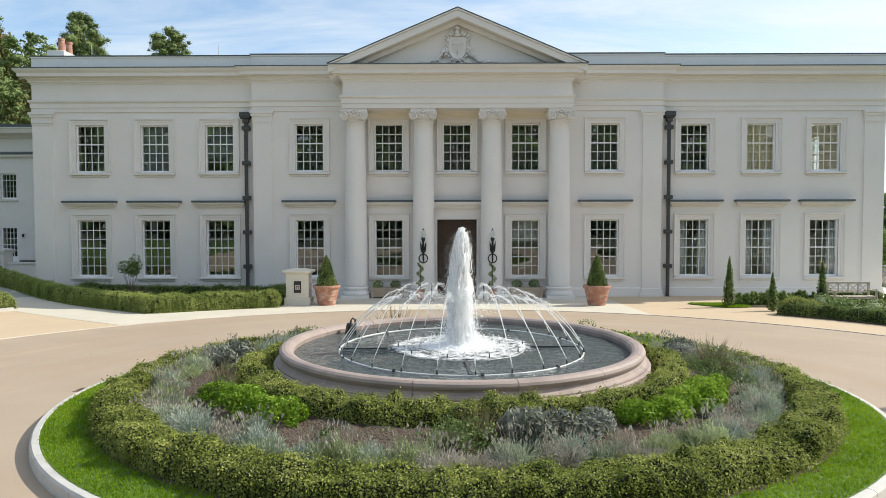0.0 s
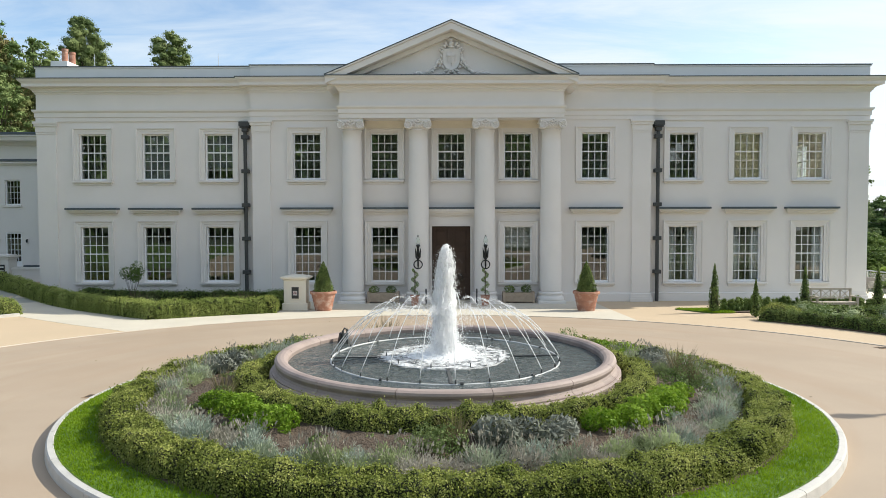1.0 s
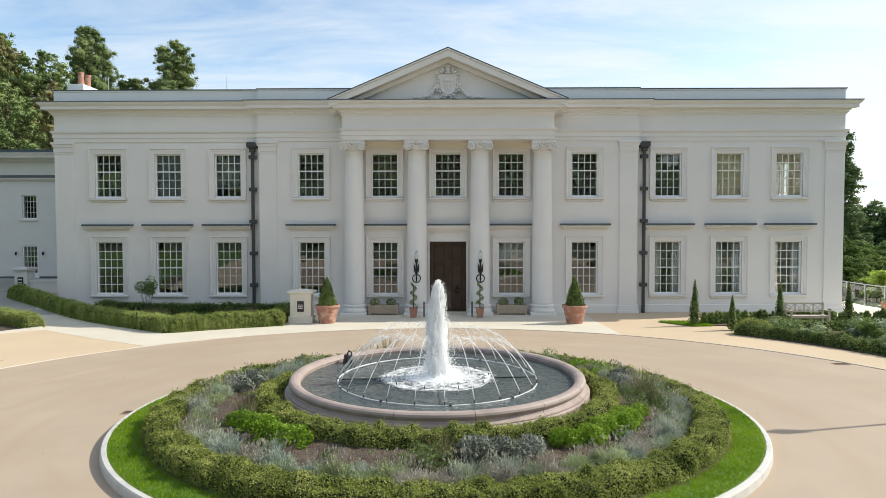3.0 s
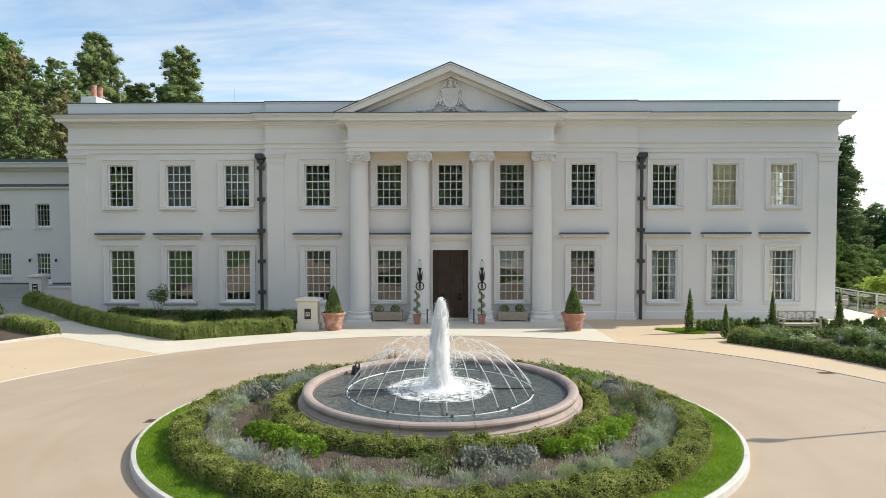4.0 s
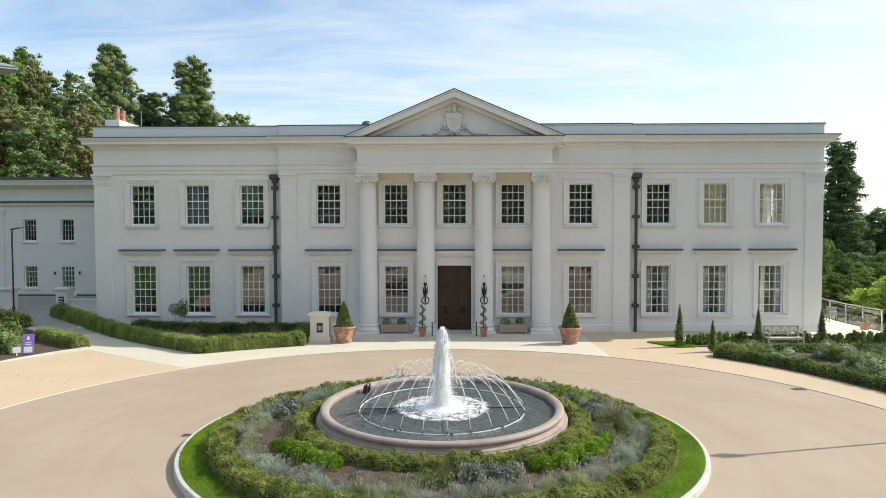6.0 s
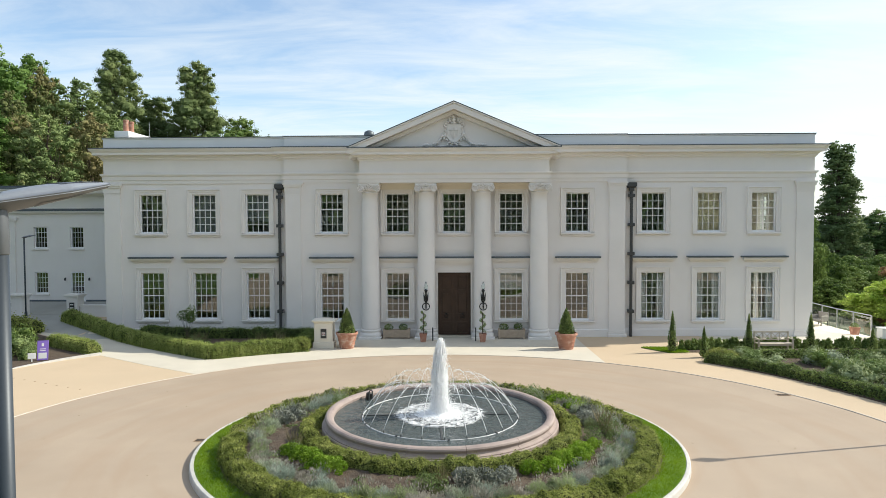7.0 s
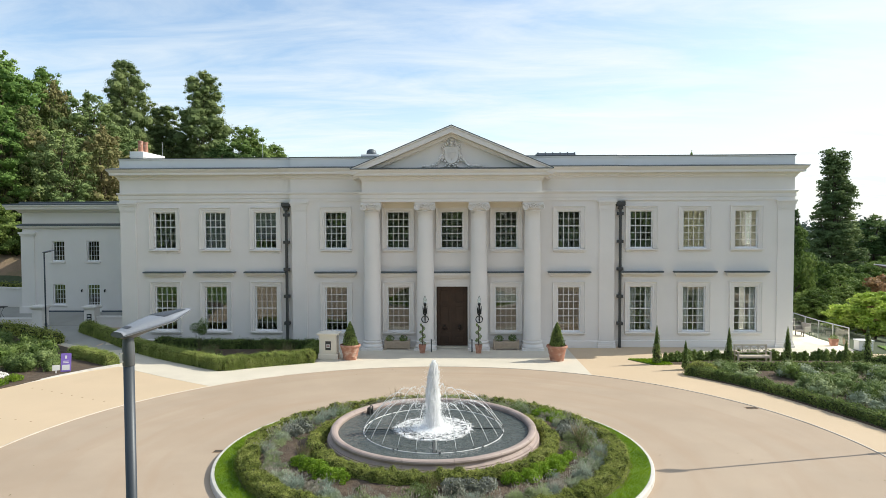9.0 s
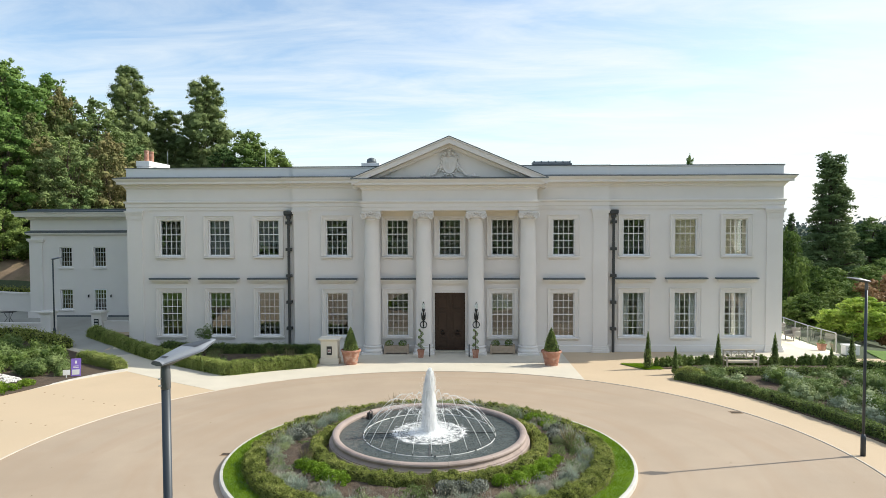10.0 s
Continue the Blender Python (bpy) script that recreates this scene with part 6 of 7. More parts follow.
def spike_mesh():
    """Thin stalks, each with a small dry flower head."""
    n = 26
    a = RNG.uniform(0, 2 * math.pi, n)
    q = np.sqrt(RNG.uniform(0, 1, n)) * 0.19
    P = np.stack([q * np.cos(a), q * np.sin(a), 0.20 - q * 0.45], 1)
    D = np.stack([q * 2.6 * np.cos(a), q * 2.6 * np.sin(a), np.ones(n)], 1) + RNG.normal(0, 0.13, (n, 3))
    D /= np.linalg.norm(D, axis=1)[:, None]
    heads = np.repeat(P + D * RNG.uniform(0.10, 0.16, (n, 1)), 3, 0)
    ends = heads + RNG.normal(0, 0.006, heads.shape) - np.repeat(D, 3, 0) * 0.01
    PP, DD = np.concatenate([P, ends]), np.concatenate([D, np.repeat(D, 3, 0)])
    me = blades("flower_spikes", P, D, 0.16, 0.0032, L_DRYGREY, 0.06)
    ve = blades("flower_heads", PP[n:], DD[n:], 0.036, 0.010, L_DRYGREY, 0.0)
    bm = bmesh.new()
    bm.from_mesh(me)
    bm.from_mesh(ve)
    bm.to_mesh(me)
    bm.free()
    return me


LAV = [lavender_mesh(m_, f_) for m_, f_ in ((L_LAV, 0.25), (L_LAVGREEN, 0.22), (L_LAVBLUE, 0.26), (L_LAV, 0.19), (L_LAVGREEN, 0.27), (L_LAVBLUE, 0.22), (L_DRYGREY, 0.21))]
SPIKE = [spike_mesh() for _ in range(3)]
SAGE = [lump_mesh("sage_leaves", [(0, 0, 0.14, 0.22, 0.8), (0.16, 0.1, 0.12, 0.16, 0.8), (-0.15, -0.08, 0.12, 0.17, 0.8)], 800, 0.078, L_SAGE, 0.8, 0.30) for _ in range(2)]
BRIGHT = [lump_mesh("bright_leaves", [(0, 0, 0.17, 0.21, 0.8), (0.22, 0.06, 0.13, 0.15, 0.9), (-0.22, -0.07, 0.12, 0.16, 0.8), (0.05, -0.22, 0.09, 0.14, 0.8), (-0.1, 0.2, 0.14, 0.14, 0.9), (0.33, -0.1, 0.06, 0.10, 0.8)], 1500, 0.050, L_BRIGHT, 0.8, 0.55) for _ in range(2)]
HERB = [lump_mesh("herb_leaves", [(0, 0, 0.16, 0.2, 1.1), (0.1, 0.1, 0.14, 0.15, 1.0), (-0.12, 0.02, 0.1, 0.15, 1.0)], 800, 0.036, L_SHRUB, 0.9, 0.45) for _ in range(3)]
DRY = [tuft_mesh("dry_stems", 110, 0.10, 0.42, 0.008, L_DRY, 0.5, 0.1) for _ in range(2)]
LOW = [lump_mesh("weed_leaves", [(0, 0, 0.03, 0.12, 0.5), (0.1, 0.05, 0.02, 0.09, 0.5)], 90, 0.05, L_SHRUB, 0.6, 0.5)]


def plant(name, me, label, group, x, y, z, s=1.0, part_name="foliage"):
    t = thing(name, label, "plant", group, Matrix.LocRotScale((x, y, z), Euler((0, 0, PR.uniform(0, 6.28))), (s, s, s * PR.uniform(0.85, 1.15))))
    put(part_name, me, t)
    return t


def on_island(r, deg):
    x, y = FX + r * math.cos(radians(deg)), FY + r * math.sin(radians(deg))
    return x, y, G(x, y) + mound(r) - 0.02


G_BED = "plants of the round bed"
# grey lavender all round against the outer hedge, other plants in drifts, bare soil between
for k in range(112):
    deg = 360 * k / 112 + PR.uniform(-1.8, 1.8)
    t = plant("lavender", PR.choice(LAV), "grey-green lavender clump in dark soil", G_BED, *on_island(PR.uniform(3.92, 4.27), deg), PR.uniform(0.68, 1.25))
    if k % 4:
        tagged(put("flower_spike", SPIKE[k % 3], t), kind="stuff")
for k in range(30):
    deg = PR.uniform(0, 360)
    if min(abs((deg - q + 180) % 360 - 180) for q in (-172, -155, -110, -65, -25)) < 13:
        continue
    t = plant("lavender", PR.choice(LAV), "grey-green lavender clump in dark soil", G_BED, *on_island(PR.uniform(3.5, 3.98), deg), PR.uniform(0.55, 1.05))
    tagged(put("flower_spike", SPIKE[k % 3], t), kind="stuff")
for r, deg, s in ((3.45, -75, 1.0), (3.55, -81, 1.05), (3.5, -69, 0.9), (3.5, 9, 1.1), (3.75, 15, 1.1), (3.7, 166, 1.1), (3.85, 171, 1.0), (3.7, 70, 1.0), (3.7, 120, 1.0)):
    plant("purple_sage", SAGE[int(s * 10) % 2], "purple-grey leafy sage mound in dark soil", G_BED, *on_island(r, deg), s)
for r, deg, s in ((3.36, -137, 0.92), (3.45, -130, 0.9), (3.42, -144, 0.75), (3.4, -43, 0.9), (3.45, -36, 0.85), (3.42, -50, 0.8), (4.2, 34, 1.0), (4.1, 41, 1.0), (4.0, 28, 0.9), (3.8, 161, 0.6), (3.36, -125, 0.8), (3.5, -150, 0.7), (3.35, -58, 0.7), (3.38, -30, 0.85), (3.5, -22, 0.6)):
    plant("leafy_perennial", BRIGHT[int(s * 10) % 2], "bright green leafy perennial clump in soil", G_BED, *on_island(r, deg), s)
for r, deg, s in ((3.86, 1, 1.15), (3.95, -6, 1.15), (3.45, -13, 1.0), (3.95, 20, 1.1), (3.7, -89, 1.0), (3.62, -93, 0.8), (3.4, -150, 0.7), (3.9, -24, 0.8), (3.6, 85, 1.2), (3.6, 140, 1.1), (3.9, 50, 1.2)):
    plant("herb", HERB[int(s * 10) % 3], "dark green bushy herb in the bed", G_BED, *on_island(r, deg), s)
for r, deg, s in ((3.35, -154, 0.8), (3.5, -88, 0.8), (3.8, 4, 1.1), (3.85, -3, 1.1), (3.95, 8, 1.0), (3.4, 112, 1.2), (3.35, 120, 1.1), (3.3, 106, 1.0)):
    plant("dry_flower", DRY[int(s * 10) % 2], "tuft of dry buff flower stems", G_BED, *on_island(r, deg), s, "stem")
for k in range(70):
    plant("weed", LOW[0], "small low green seedling on soil", G_BED, *on_island(PR.uniform(3.25, 3.9), PR.uniform(0, 360)), PR.uniform(0.5, 1.1))

# shrubs of the outer beds
# young upright plants set out in a row along the house
ROW = [lump_mesh("upright_leaves", [(0.04 * math.cos(k * 2.4), 0.04 * math.sin(k * 2.4), 0.06 + 0.055 * k, 0.15 - 0.012 * k, 1.1) for k in range(7)], 560, 0.038, L_BOXDARK, 0.7, 0.45, 0.4, core=0.72) for _ in range(3)]
for k in range(62):
    x = 9.75 + 0.15 * k + PR.uniform(-0.05, 0.05)
    y = 22.62 + 0.5 * clamp((x - 9.7) / 2.5) + PR.uniform(-0.06, 0.06)
    plant("hedge_plant", ROW[k % 3], "small upright dark green hedging plant", "row of hedging plants", x, y, G(x, y) + 0.03, PR.uniform(0.8, 1.15))
SHRUB = [lump_mesh("shrub_leaves", [(PR.uniform(-.3, .3), PR.uniform(-.3, .3), PR.uniform(.15, .45), PR.uniform(.2, .36), 0.9) for _ in range(8)], 820, 0.064, m_, 0.75, 0.6, core=0.5) for m_ in (L_SHRUB, L_BOXDARK, L_SHRUB, L_LAVGREEN, L_BUSH, L_LAV, L_BRIGHT)]
G_OUT = "shrubs of the forecourt beds"
for k in range(150):
    y = PR.uniform(13.5, 27)
    x = PR.uniform(-29.5, -17.8)
    if y > 22 and x > -18 - (y - 22) * 1.1 or (x > -18.6 and y < 17.5) or (math.hypot(x + 19.2, y - 18.6) < 1.4):
        continue
    plant("shrub", SHRUB[(0, 1, 2, 4, 1)[k % 5]], "low leafy green garden shrub", G_OUT, x, y, G(x, y), PR.uniform(0.7, 1.45))
BK = lambda y: -17.35 + 0.33 * clamp((y - 12.5) / 3.8) + 2.27 * clamp((y - 16.3) / 5) ** 1.4
for k in range(85):
    y = PR.uniform(14.5, 25)
    x = BK(y) - 1.75 - 9 * PR.random() ** 1.3
    if y > 21 + (-15.6 - x) * 0.62 or math.hypot(x + 19.2, y - 18.6) < 1.2:
        continue
    plant("shrub", SHRUB[(0, 1, 4, 0, 1)[k % 5]], "low leafy green garden shrub", G_OUT, x, y, G(x, y), PR.uniform(0.6, 1.15))
for k in range(270):
    a = radians(PR.uniform(-28, 47))
    r = PR.uniform(14.3, 20.5)
    x, y = FX + r * math.cos(a), FY + r * math.sin(a)
    if y > 20.3 or x > 21.5:
        continue
    plant("lavender" if k % 4 == 0 else "shrub", LAV[(1, 4)[k % 2]] if k % 4 == 0 else SHRUB[(0, 3, 4, 5, 2, 3, 5)[k % 7]], "grey-green lavender clump in dark soil" if k % 4 == 0 else "low leafy green garden shrub", G_OUT, x, y, G(x, y), (0.82 if 10.5 < x < 16 and y > 16.5 else 1) * (PR.uniform(1.2, 1.8) if k % 4 == 0 else PR.uniform(0.7, 1.15)))
for k in range(26):
    x, y = PR.uniform(-15, -7.2), PR.uniform(21.4, 25.5)
    if y < 20.7 + (-9.7 - x) * 0.74 or y < 20.9 + (x + 9.7) * 0.6:
        continue
    dr = k % 3 == 0
    plant("dry_flower" if dr else "shrub", DRY[k % 2] if dr else SHRUB[k % 3], "tuft of dry buff flower stems" if dr else "low leafy green garden shrub", G_OUT, x, y, G(x, y), PR.uniform(1.0, 1.6) if dr else PR.uniform(0.5, 0.75))
for x, y, s_ in ((-17.4, 16.3, 1.1), (-17.75, 16.9, 1.3), (-17.3, 17.2, 1.0), (-18.0, 16.2, 1.3), (-17.15, 18.0, 0.9)):
    plant("leafy_perennial", BRIGHT[int(s_ * 10) % 2], "bright green leafy perennial clump in soil", G_OUT, x, y, G(x, y) + 0.02, s_)
# a rounded bush ends the hedge
t = thing("bush", "rounded clipped box bush ending the hedge", "shrub", m=pose(-6.5, 22.4, G(-6.5, 22.4)))
put("foliage", lump_mesh("foliage", [(0, 0, 0.3, 0.36, 0.95), (0.05, 0.05, 0.28, 0.3, 1.0)], 2600, 0.045, L_BOX, 0.8, 0.55), t)
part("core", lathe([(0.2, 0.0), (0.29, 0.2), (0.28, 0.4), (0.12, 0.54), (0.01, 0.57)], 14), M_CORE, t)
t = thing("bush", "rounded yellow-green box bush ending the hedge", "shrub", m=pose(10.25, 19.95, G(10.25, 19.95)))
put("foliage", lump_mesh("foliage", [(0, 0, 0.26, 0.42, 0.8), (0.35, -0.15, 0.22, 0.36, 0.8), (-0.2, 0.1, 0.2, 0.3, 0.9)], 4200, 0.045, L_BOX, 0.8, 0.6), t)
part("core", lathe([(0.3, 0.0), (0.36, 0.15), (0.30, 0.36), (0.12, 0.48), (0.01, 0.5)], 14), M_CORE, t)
# bare-stemmed bush before the wall
t = thing("bush", "thin bare-stemmed bush with a loose leafy top", "shrub", m=pose(-12.3, 24.3, G(-12.3, 24.3)) @ Matrix.Diagonal((0.85, 0.85, 1.2, 1)))
bm = bmesh.new()
for k in range(9):
    a = 2 * math.pi * k / 9
    tube(bm, [(0, 0, 0), (0.12 * math.cos(a), 0.12 * math.sin(a), 0.5), (0.42 * math.cos(a), 0.42 * math.sin(a), 1.15)], [0.010, 0.008, 0.004], 5)
part("branch", bm, M_BARK, t)
put("foliage", lump_mesh("leaves", [(PR.uniform(-.5, .5), PR.uniform(-.35, .35), PR.uniform(0.95, 1.35), PR.uniform(.16, .28), 0.8) for _ in range(11)], 1500, 0.06, L_BUSH), t)


def cone_tree(x, y, h, r, pot=None):
    """A clipped upright cone of small leaves on a short stem."""
    z0 = G(x, y)
    t = thing("conical_shrub", "slim clipped dark green conical evergreen", "shrub", "clipped conical evergreens", pose(x, y, z0))
    bm = bmesh.new()
    tube(bm, [(0, 0, 0), (0, 0, h * 0.8)], [0.03, 0.01], 6)
    part("trunk", bm, M_BARK, t)
    n = 1500
    k = RNG.uniform(0, 1, n) ** 0.7
    k = 1 - k
    a = RNG.uniform(0, 2 * math.pi, n)
    lump = 1 + 0.22 * np.sin(a * 3 + k * 14) + RNG.normal(0, 0.1, n)
    rad = r * (1 - k) ** 0.85 * np.minimum(1, (k + 0.06) * 7) * lump
    P = np.stack([rad * np.cos(a), rad * np.sin(a), 0.03 + k * h], 1)
    N = np.stack([np.cos(a), np.sin(a), 0.6 + 0 * a], 1)
    put("foliage", leaves("foliage", P, N, 0.055, L_BOXDARK, 0.7), t)
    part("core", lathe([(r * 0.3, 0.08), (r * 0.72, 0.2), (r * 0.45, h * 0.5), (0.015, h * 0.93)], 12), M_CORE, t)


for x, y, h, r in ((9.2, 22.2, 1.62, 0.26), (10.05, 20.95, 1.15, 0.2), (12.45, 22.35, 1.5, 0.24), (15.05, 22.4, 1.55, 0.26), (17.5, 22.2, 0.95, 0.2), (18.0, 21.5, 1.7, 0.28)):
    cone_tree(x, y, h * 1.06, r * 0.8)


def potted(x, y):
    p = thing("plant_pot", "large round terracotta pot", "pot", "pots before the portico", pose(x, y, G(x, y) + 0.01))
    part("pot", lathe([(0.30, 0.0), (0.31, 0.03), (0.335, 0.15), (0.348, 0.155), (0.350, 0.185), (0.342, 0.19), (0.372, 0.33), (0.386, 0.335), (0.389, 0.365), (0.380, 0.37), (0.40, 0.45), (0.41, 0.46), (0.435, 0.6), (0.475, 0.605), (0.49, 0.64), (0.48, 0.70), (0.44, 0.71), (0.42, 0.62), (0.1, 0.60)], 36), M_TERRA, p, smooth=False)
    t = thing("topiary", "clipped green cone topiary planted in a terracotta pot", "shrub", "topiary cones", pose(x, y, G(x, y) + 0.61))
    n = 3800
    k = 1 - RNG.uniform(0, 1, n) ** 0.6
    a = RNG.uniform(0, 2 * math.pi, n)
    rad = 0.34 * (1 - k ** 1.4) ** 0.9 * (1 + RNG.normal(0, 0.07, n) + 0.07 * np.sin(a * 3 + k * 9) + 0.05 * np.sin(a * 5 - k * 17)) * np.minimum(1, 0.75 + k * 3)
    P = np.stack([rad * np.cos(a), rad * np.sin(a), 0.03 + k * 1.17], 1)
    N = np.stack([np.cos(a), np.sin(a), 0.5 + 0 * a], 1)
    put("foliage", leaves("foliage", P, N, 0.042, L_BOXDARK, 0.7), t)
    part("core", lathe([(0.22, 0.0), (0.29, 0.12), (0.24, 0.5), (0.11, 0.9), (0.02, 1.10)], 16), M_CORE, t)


potted(-4.72, 23.15)
potted(4.88, 23.0)


def spiral_plant(x, y):
    p = thing("planter", "small square terracotta planter", "planter", "planters beside the door", pose(x, y, G(x, y) + 0.012))
    bm = lathe([(0.17, 0), (0.235, 0.36), (0.255, 0.365), (0.255, 0.40), (0.21, 0.40), (0.2, 0.36), (0.05, 0.36)], 4)
    bm.transform(pose(0, 0, 0, 0, 0, 45))
    part("box", bm, M_TERRA, p)
    t = thing("spiral_topiary", "dark green spiral-clipped topiary", "shrub", "spiral topiaries", pose(x, y, G(x, y) + 0.37))
    bm = bmesh.new()
    tube(bm, [(0, 0, 0), (0, 0, 1.0)], 0.022, 6)
    part("trunk", bm, M_BARK, t)
    n = 1500
    k = RNG.uniform(0, 1, n)
    a = k * 2.6 * 2 * math.pi
    rad = 0.125 * (1 - 0.4 * k)
    c = np.stack([rad * np.cos(a), rad * np.sin(a), 0.08 + k * 1.0], 1)
    d = RNG.normal(0, 1, (n, 3))
    d /= np.linalg.norm(d, axis=1)[:, None]
    put("foliage", leaves("foliage", c + d * 0.072 * (1 - 0.35 * k[:, None]), d, 0.032, L_OAK, 0.6), t)


spiral_plant(-1.45, 24.95)
spiral_plant(1.32, 24.95)
for x in (-2.81, 2.76):
    p = thing("trough", "long weathered wooden planter trough", "planter", "troughs under the windows", pose(x, 26.15, G(x, 26.15) + 0.012))
    part("box", boxes((-0.60, 0.60, -0.2, 0.2, 0.05, 0.42), bev=0.01), M_WOODGREY, p)
    for sx in (-1, 1):
        part("end_post", boxes((sx * 0.6 - 0.05, sx * 0.6 + 0.05, -0.22, 0.22, 0, 0.46), bev=0.008), M_WOODGREY, p)
    for z in (0.18, 0.3):
        part("batten", boxes((-0.55, 0.55, -0.215, -0.2, z, z + 0.02)), M_WOODGREY, p)
    for dx in (-0.38, 0.32):
        plant("box_ball", lump_mesh("leaves", [(0, 0, 0.13, 0.23, 0.9), (0.1, 0.05, 0.12, 0.16, 1.0)], 560, 0.05, L_BOXDARK), "rounded green box plant in a trough", "box plants in the troughs", x + dx, 26.15, G(x, 26.15) + 0.43, 1.0, "foliage")
for x in (-1.02, 1.0):
    b_ = thing("door_post", "thin dark steel post beside the door", "post", "posts beside the door", pose(x, 25.2, G(x, 25.2) + 0.01))
    part("post", lathe([(0.03, 0), (0.03, 0.62), (0.02, 0.64)], 10), M_PIPE, b_)

# sign pillar
sp = thing("sign_pillar", "cream rendered sign pillar with a framed plate", "sign", m=pose(-5.76, 23.4, G(-5.76, 23.4) + 0.01))
part("base", boxes((-0.47, 0.47, -0.33, 0.33, 0, 0.26), bev=0.012), M_CREAM, sp)
part("shaft", boxes((-0.41, 0.41, -0.29, 0.29, 0.26, 1.12), bev=0.01), M_CREAM, sp)
part("cap", boxes((-0.44, 0.44, -0.32, 0.32, 1.10, 1.16), (-0.52, 0.52, -0.38, 0.38, 1.16, 1.235), bev=0.015), M_CREAM, sp)
bm = boxes((-0.47, 0.47, -0.34, 0.34, 1.236, 1.30))
for q in bm.verts:
    if q.co.z > 1.29:
        q.co.x, q.co.y = q.co.x * 0.45, q.co.y * 0.35
part("capstone", bm, M_CREAM, sp)
fr = part("plate_frame", boxes((-0.17, 0.2, -0.315, -0.292, 0.40, 0.90), bev=0.006), M_CREAM, sp)
part("plate", boxes((-0.115, 0.145, -0.322, -0.316, 0.44, 0.86)), M_BLACK, fr, "dark plate with a small red and white panel")
part("panel", boxes((-0.065, 0.09, -0.327, -0.323, 0.56, 0.72)), M_WHITE, fr)
for x0, x1, z0, z1 in ((-0.05, 0.075, 0.66, 0.70), (-0.05, 0.0, 0.59, 0.64), (0.02, 0.075, 0.59, 0.64)):
    part("notice_bar", boxes((x0, x1, -0.331, -0.328, z0, z1)), M_RED, fr)

# purple notice board and small white plate by the kerb
ns = thing("notice_board", "leaning purple notice board with a white panel", "sign", m=Matrix.Translation((-16.22, 19.85, G(-16.22, 19.85) + 0.03)) @ pose(0, 0, 0, -12, 0, 20) @ Matrix.Scale(0.8, 4))
part("board", boxes((-0.24, 0.24, -0.02, 0.02, 0.02, 0.98), bev=0.006), M_PURPLE, ns)
part("panel", boxes((-0.18, 0.18, -0.026, -0.0205, 0.10, 0.38)), M_WHITE, ns)
for x1, z0, z1 in ((0.13, 0.55, 0.585), (0.13, 0.47, 0.505), (0.05, 0.7, 0.86)):
    part("notice_bar", boxes((-x1, x1, -0.026, -0.0205, z0, z1)), M_WHITE, ns)
part("strut", boxes((-0.03, 0.03, 0.02, 0.05, 0.02, 0.9)), M_PIPE, ns)
ws = thing("small_sign", "small white plate on a short post", "sign", m=pose(-16.47, 19.58, G(-16.47, 19.58) + 0.03, -8, 0, 25) @ Matrix.Scale(0.8, 4))
part("plate", boxes((-0.17, 0.17, -0.015, 0.015, 0.14, 0.42), bev=0.005), M_WHITE, ws)
part("post", boxes((-0.025, 0.025, -0.01, 0.02, 0, 0.16)), M_WHITE, ws)
bm = bmesh.new()
for k in range(420):
    a, q = PR.uniform(0, 6.28), PR.uniform(0, 1) ** 0.5
    blob(bm, (0.75 * q * math.cos(a), 0.5 * q * math.sin(a), 0.04 + 0.24 * (1 - q)), PR.uniform(0.03, 0.052), 1, 1.0, 0.75)
tagged(part("pebble_heap", bm, M_PEBBLE, None, m=pose(-18.95, 18.75, G(-18.95, 18.75) + 0.02) @ Matrix.Scale(1.25, 4)), "heap of rounded white pebbles on soil", "stones", kind="stuff")


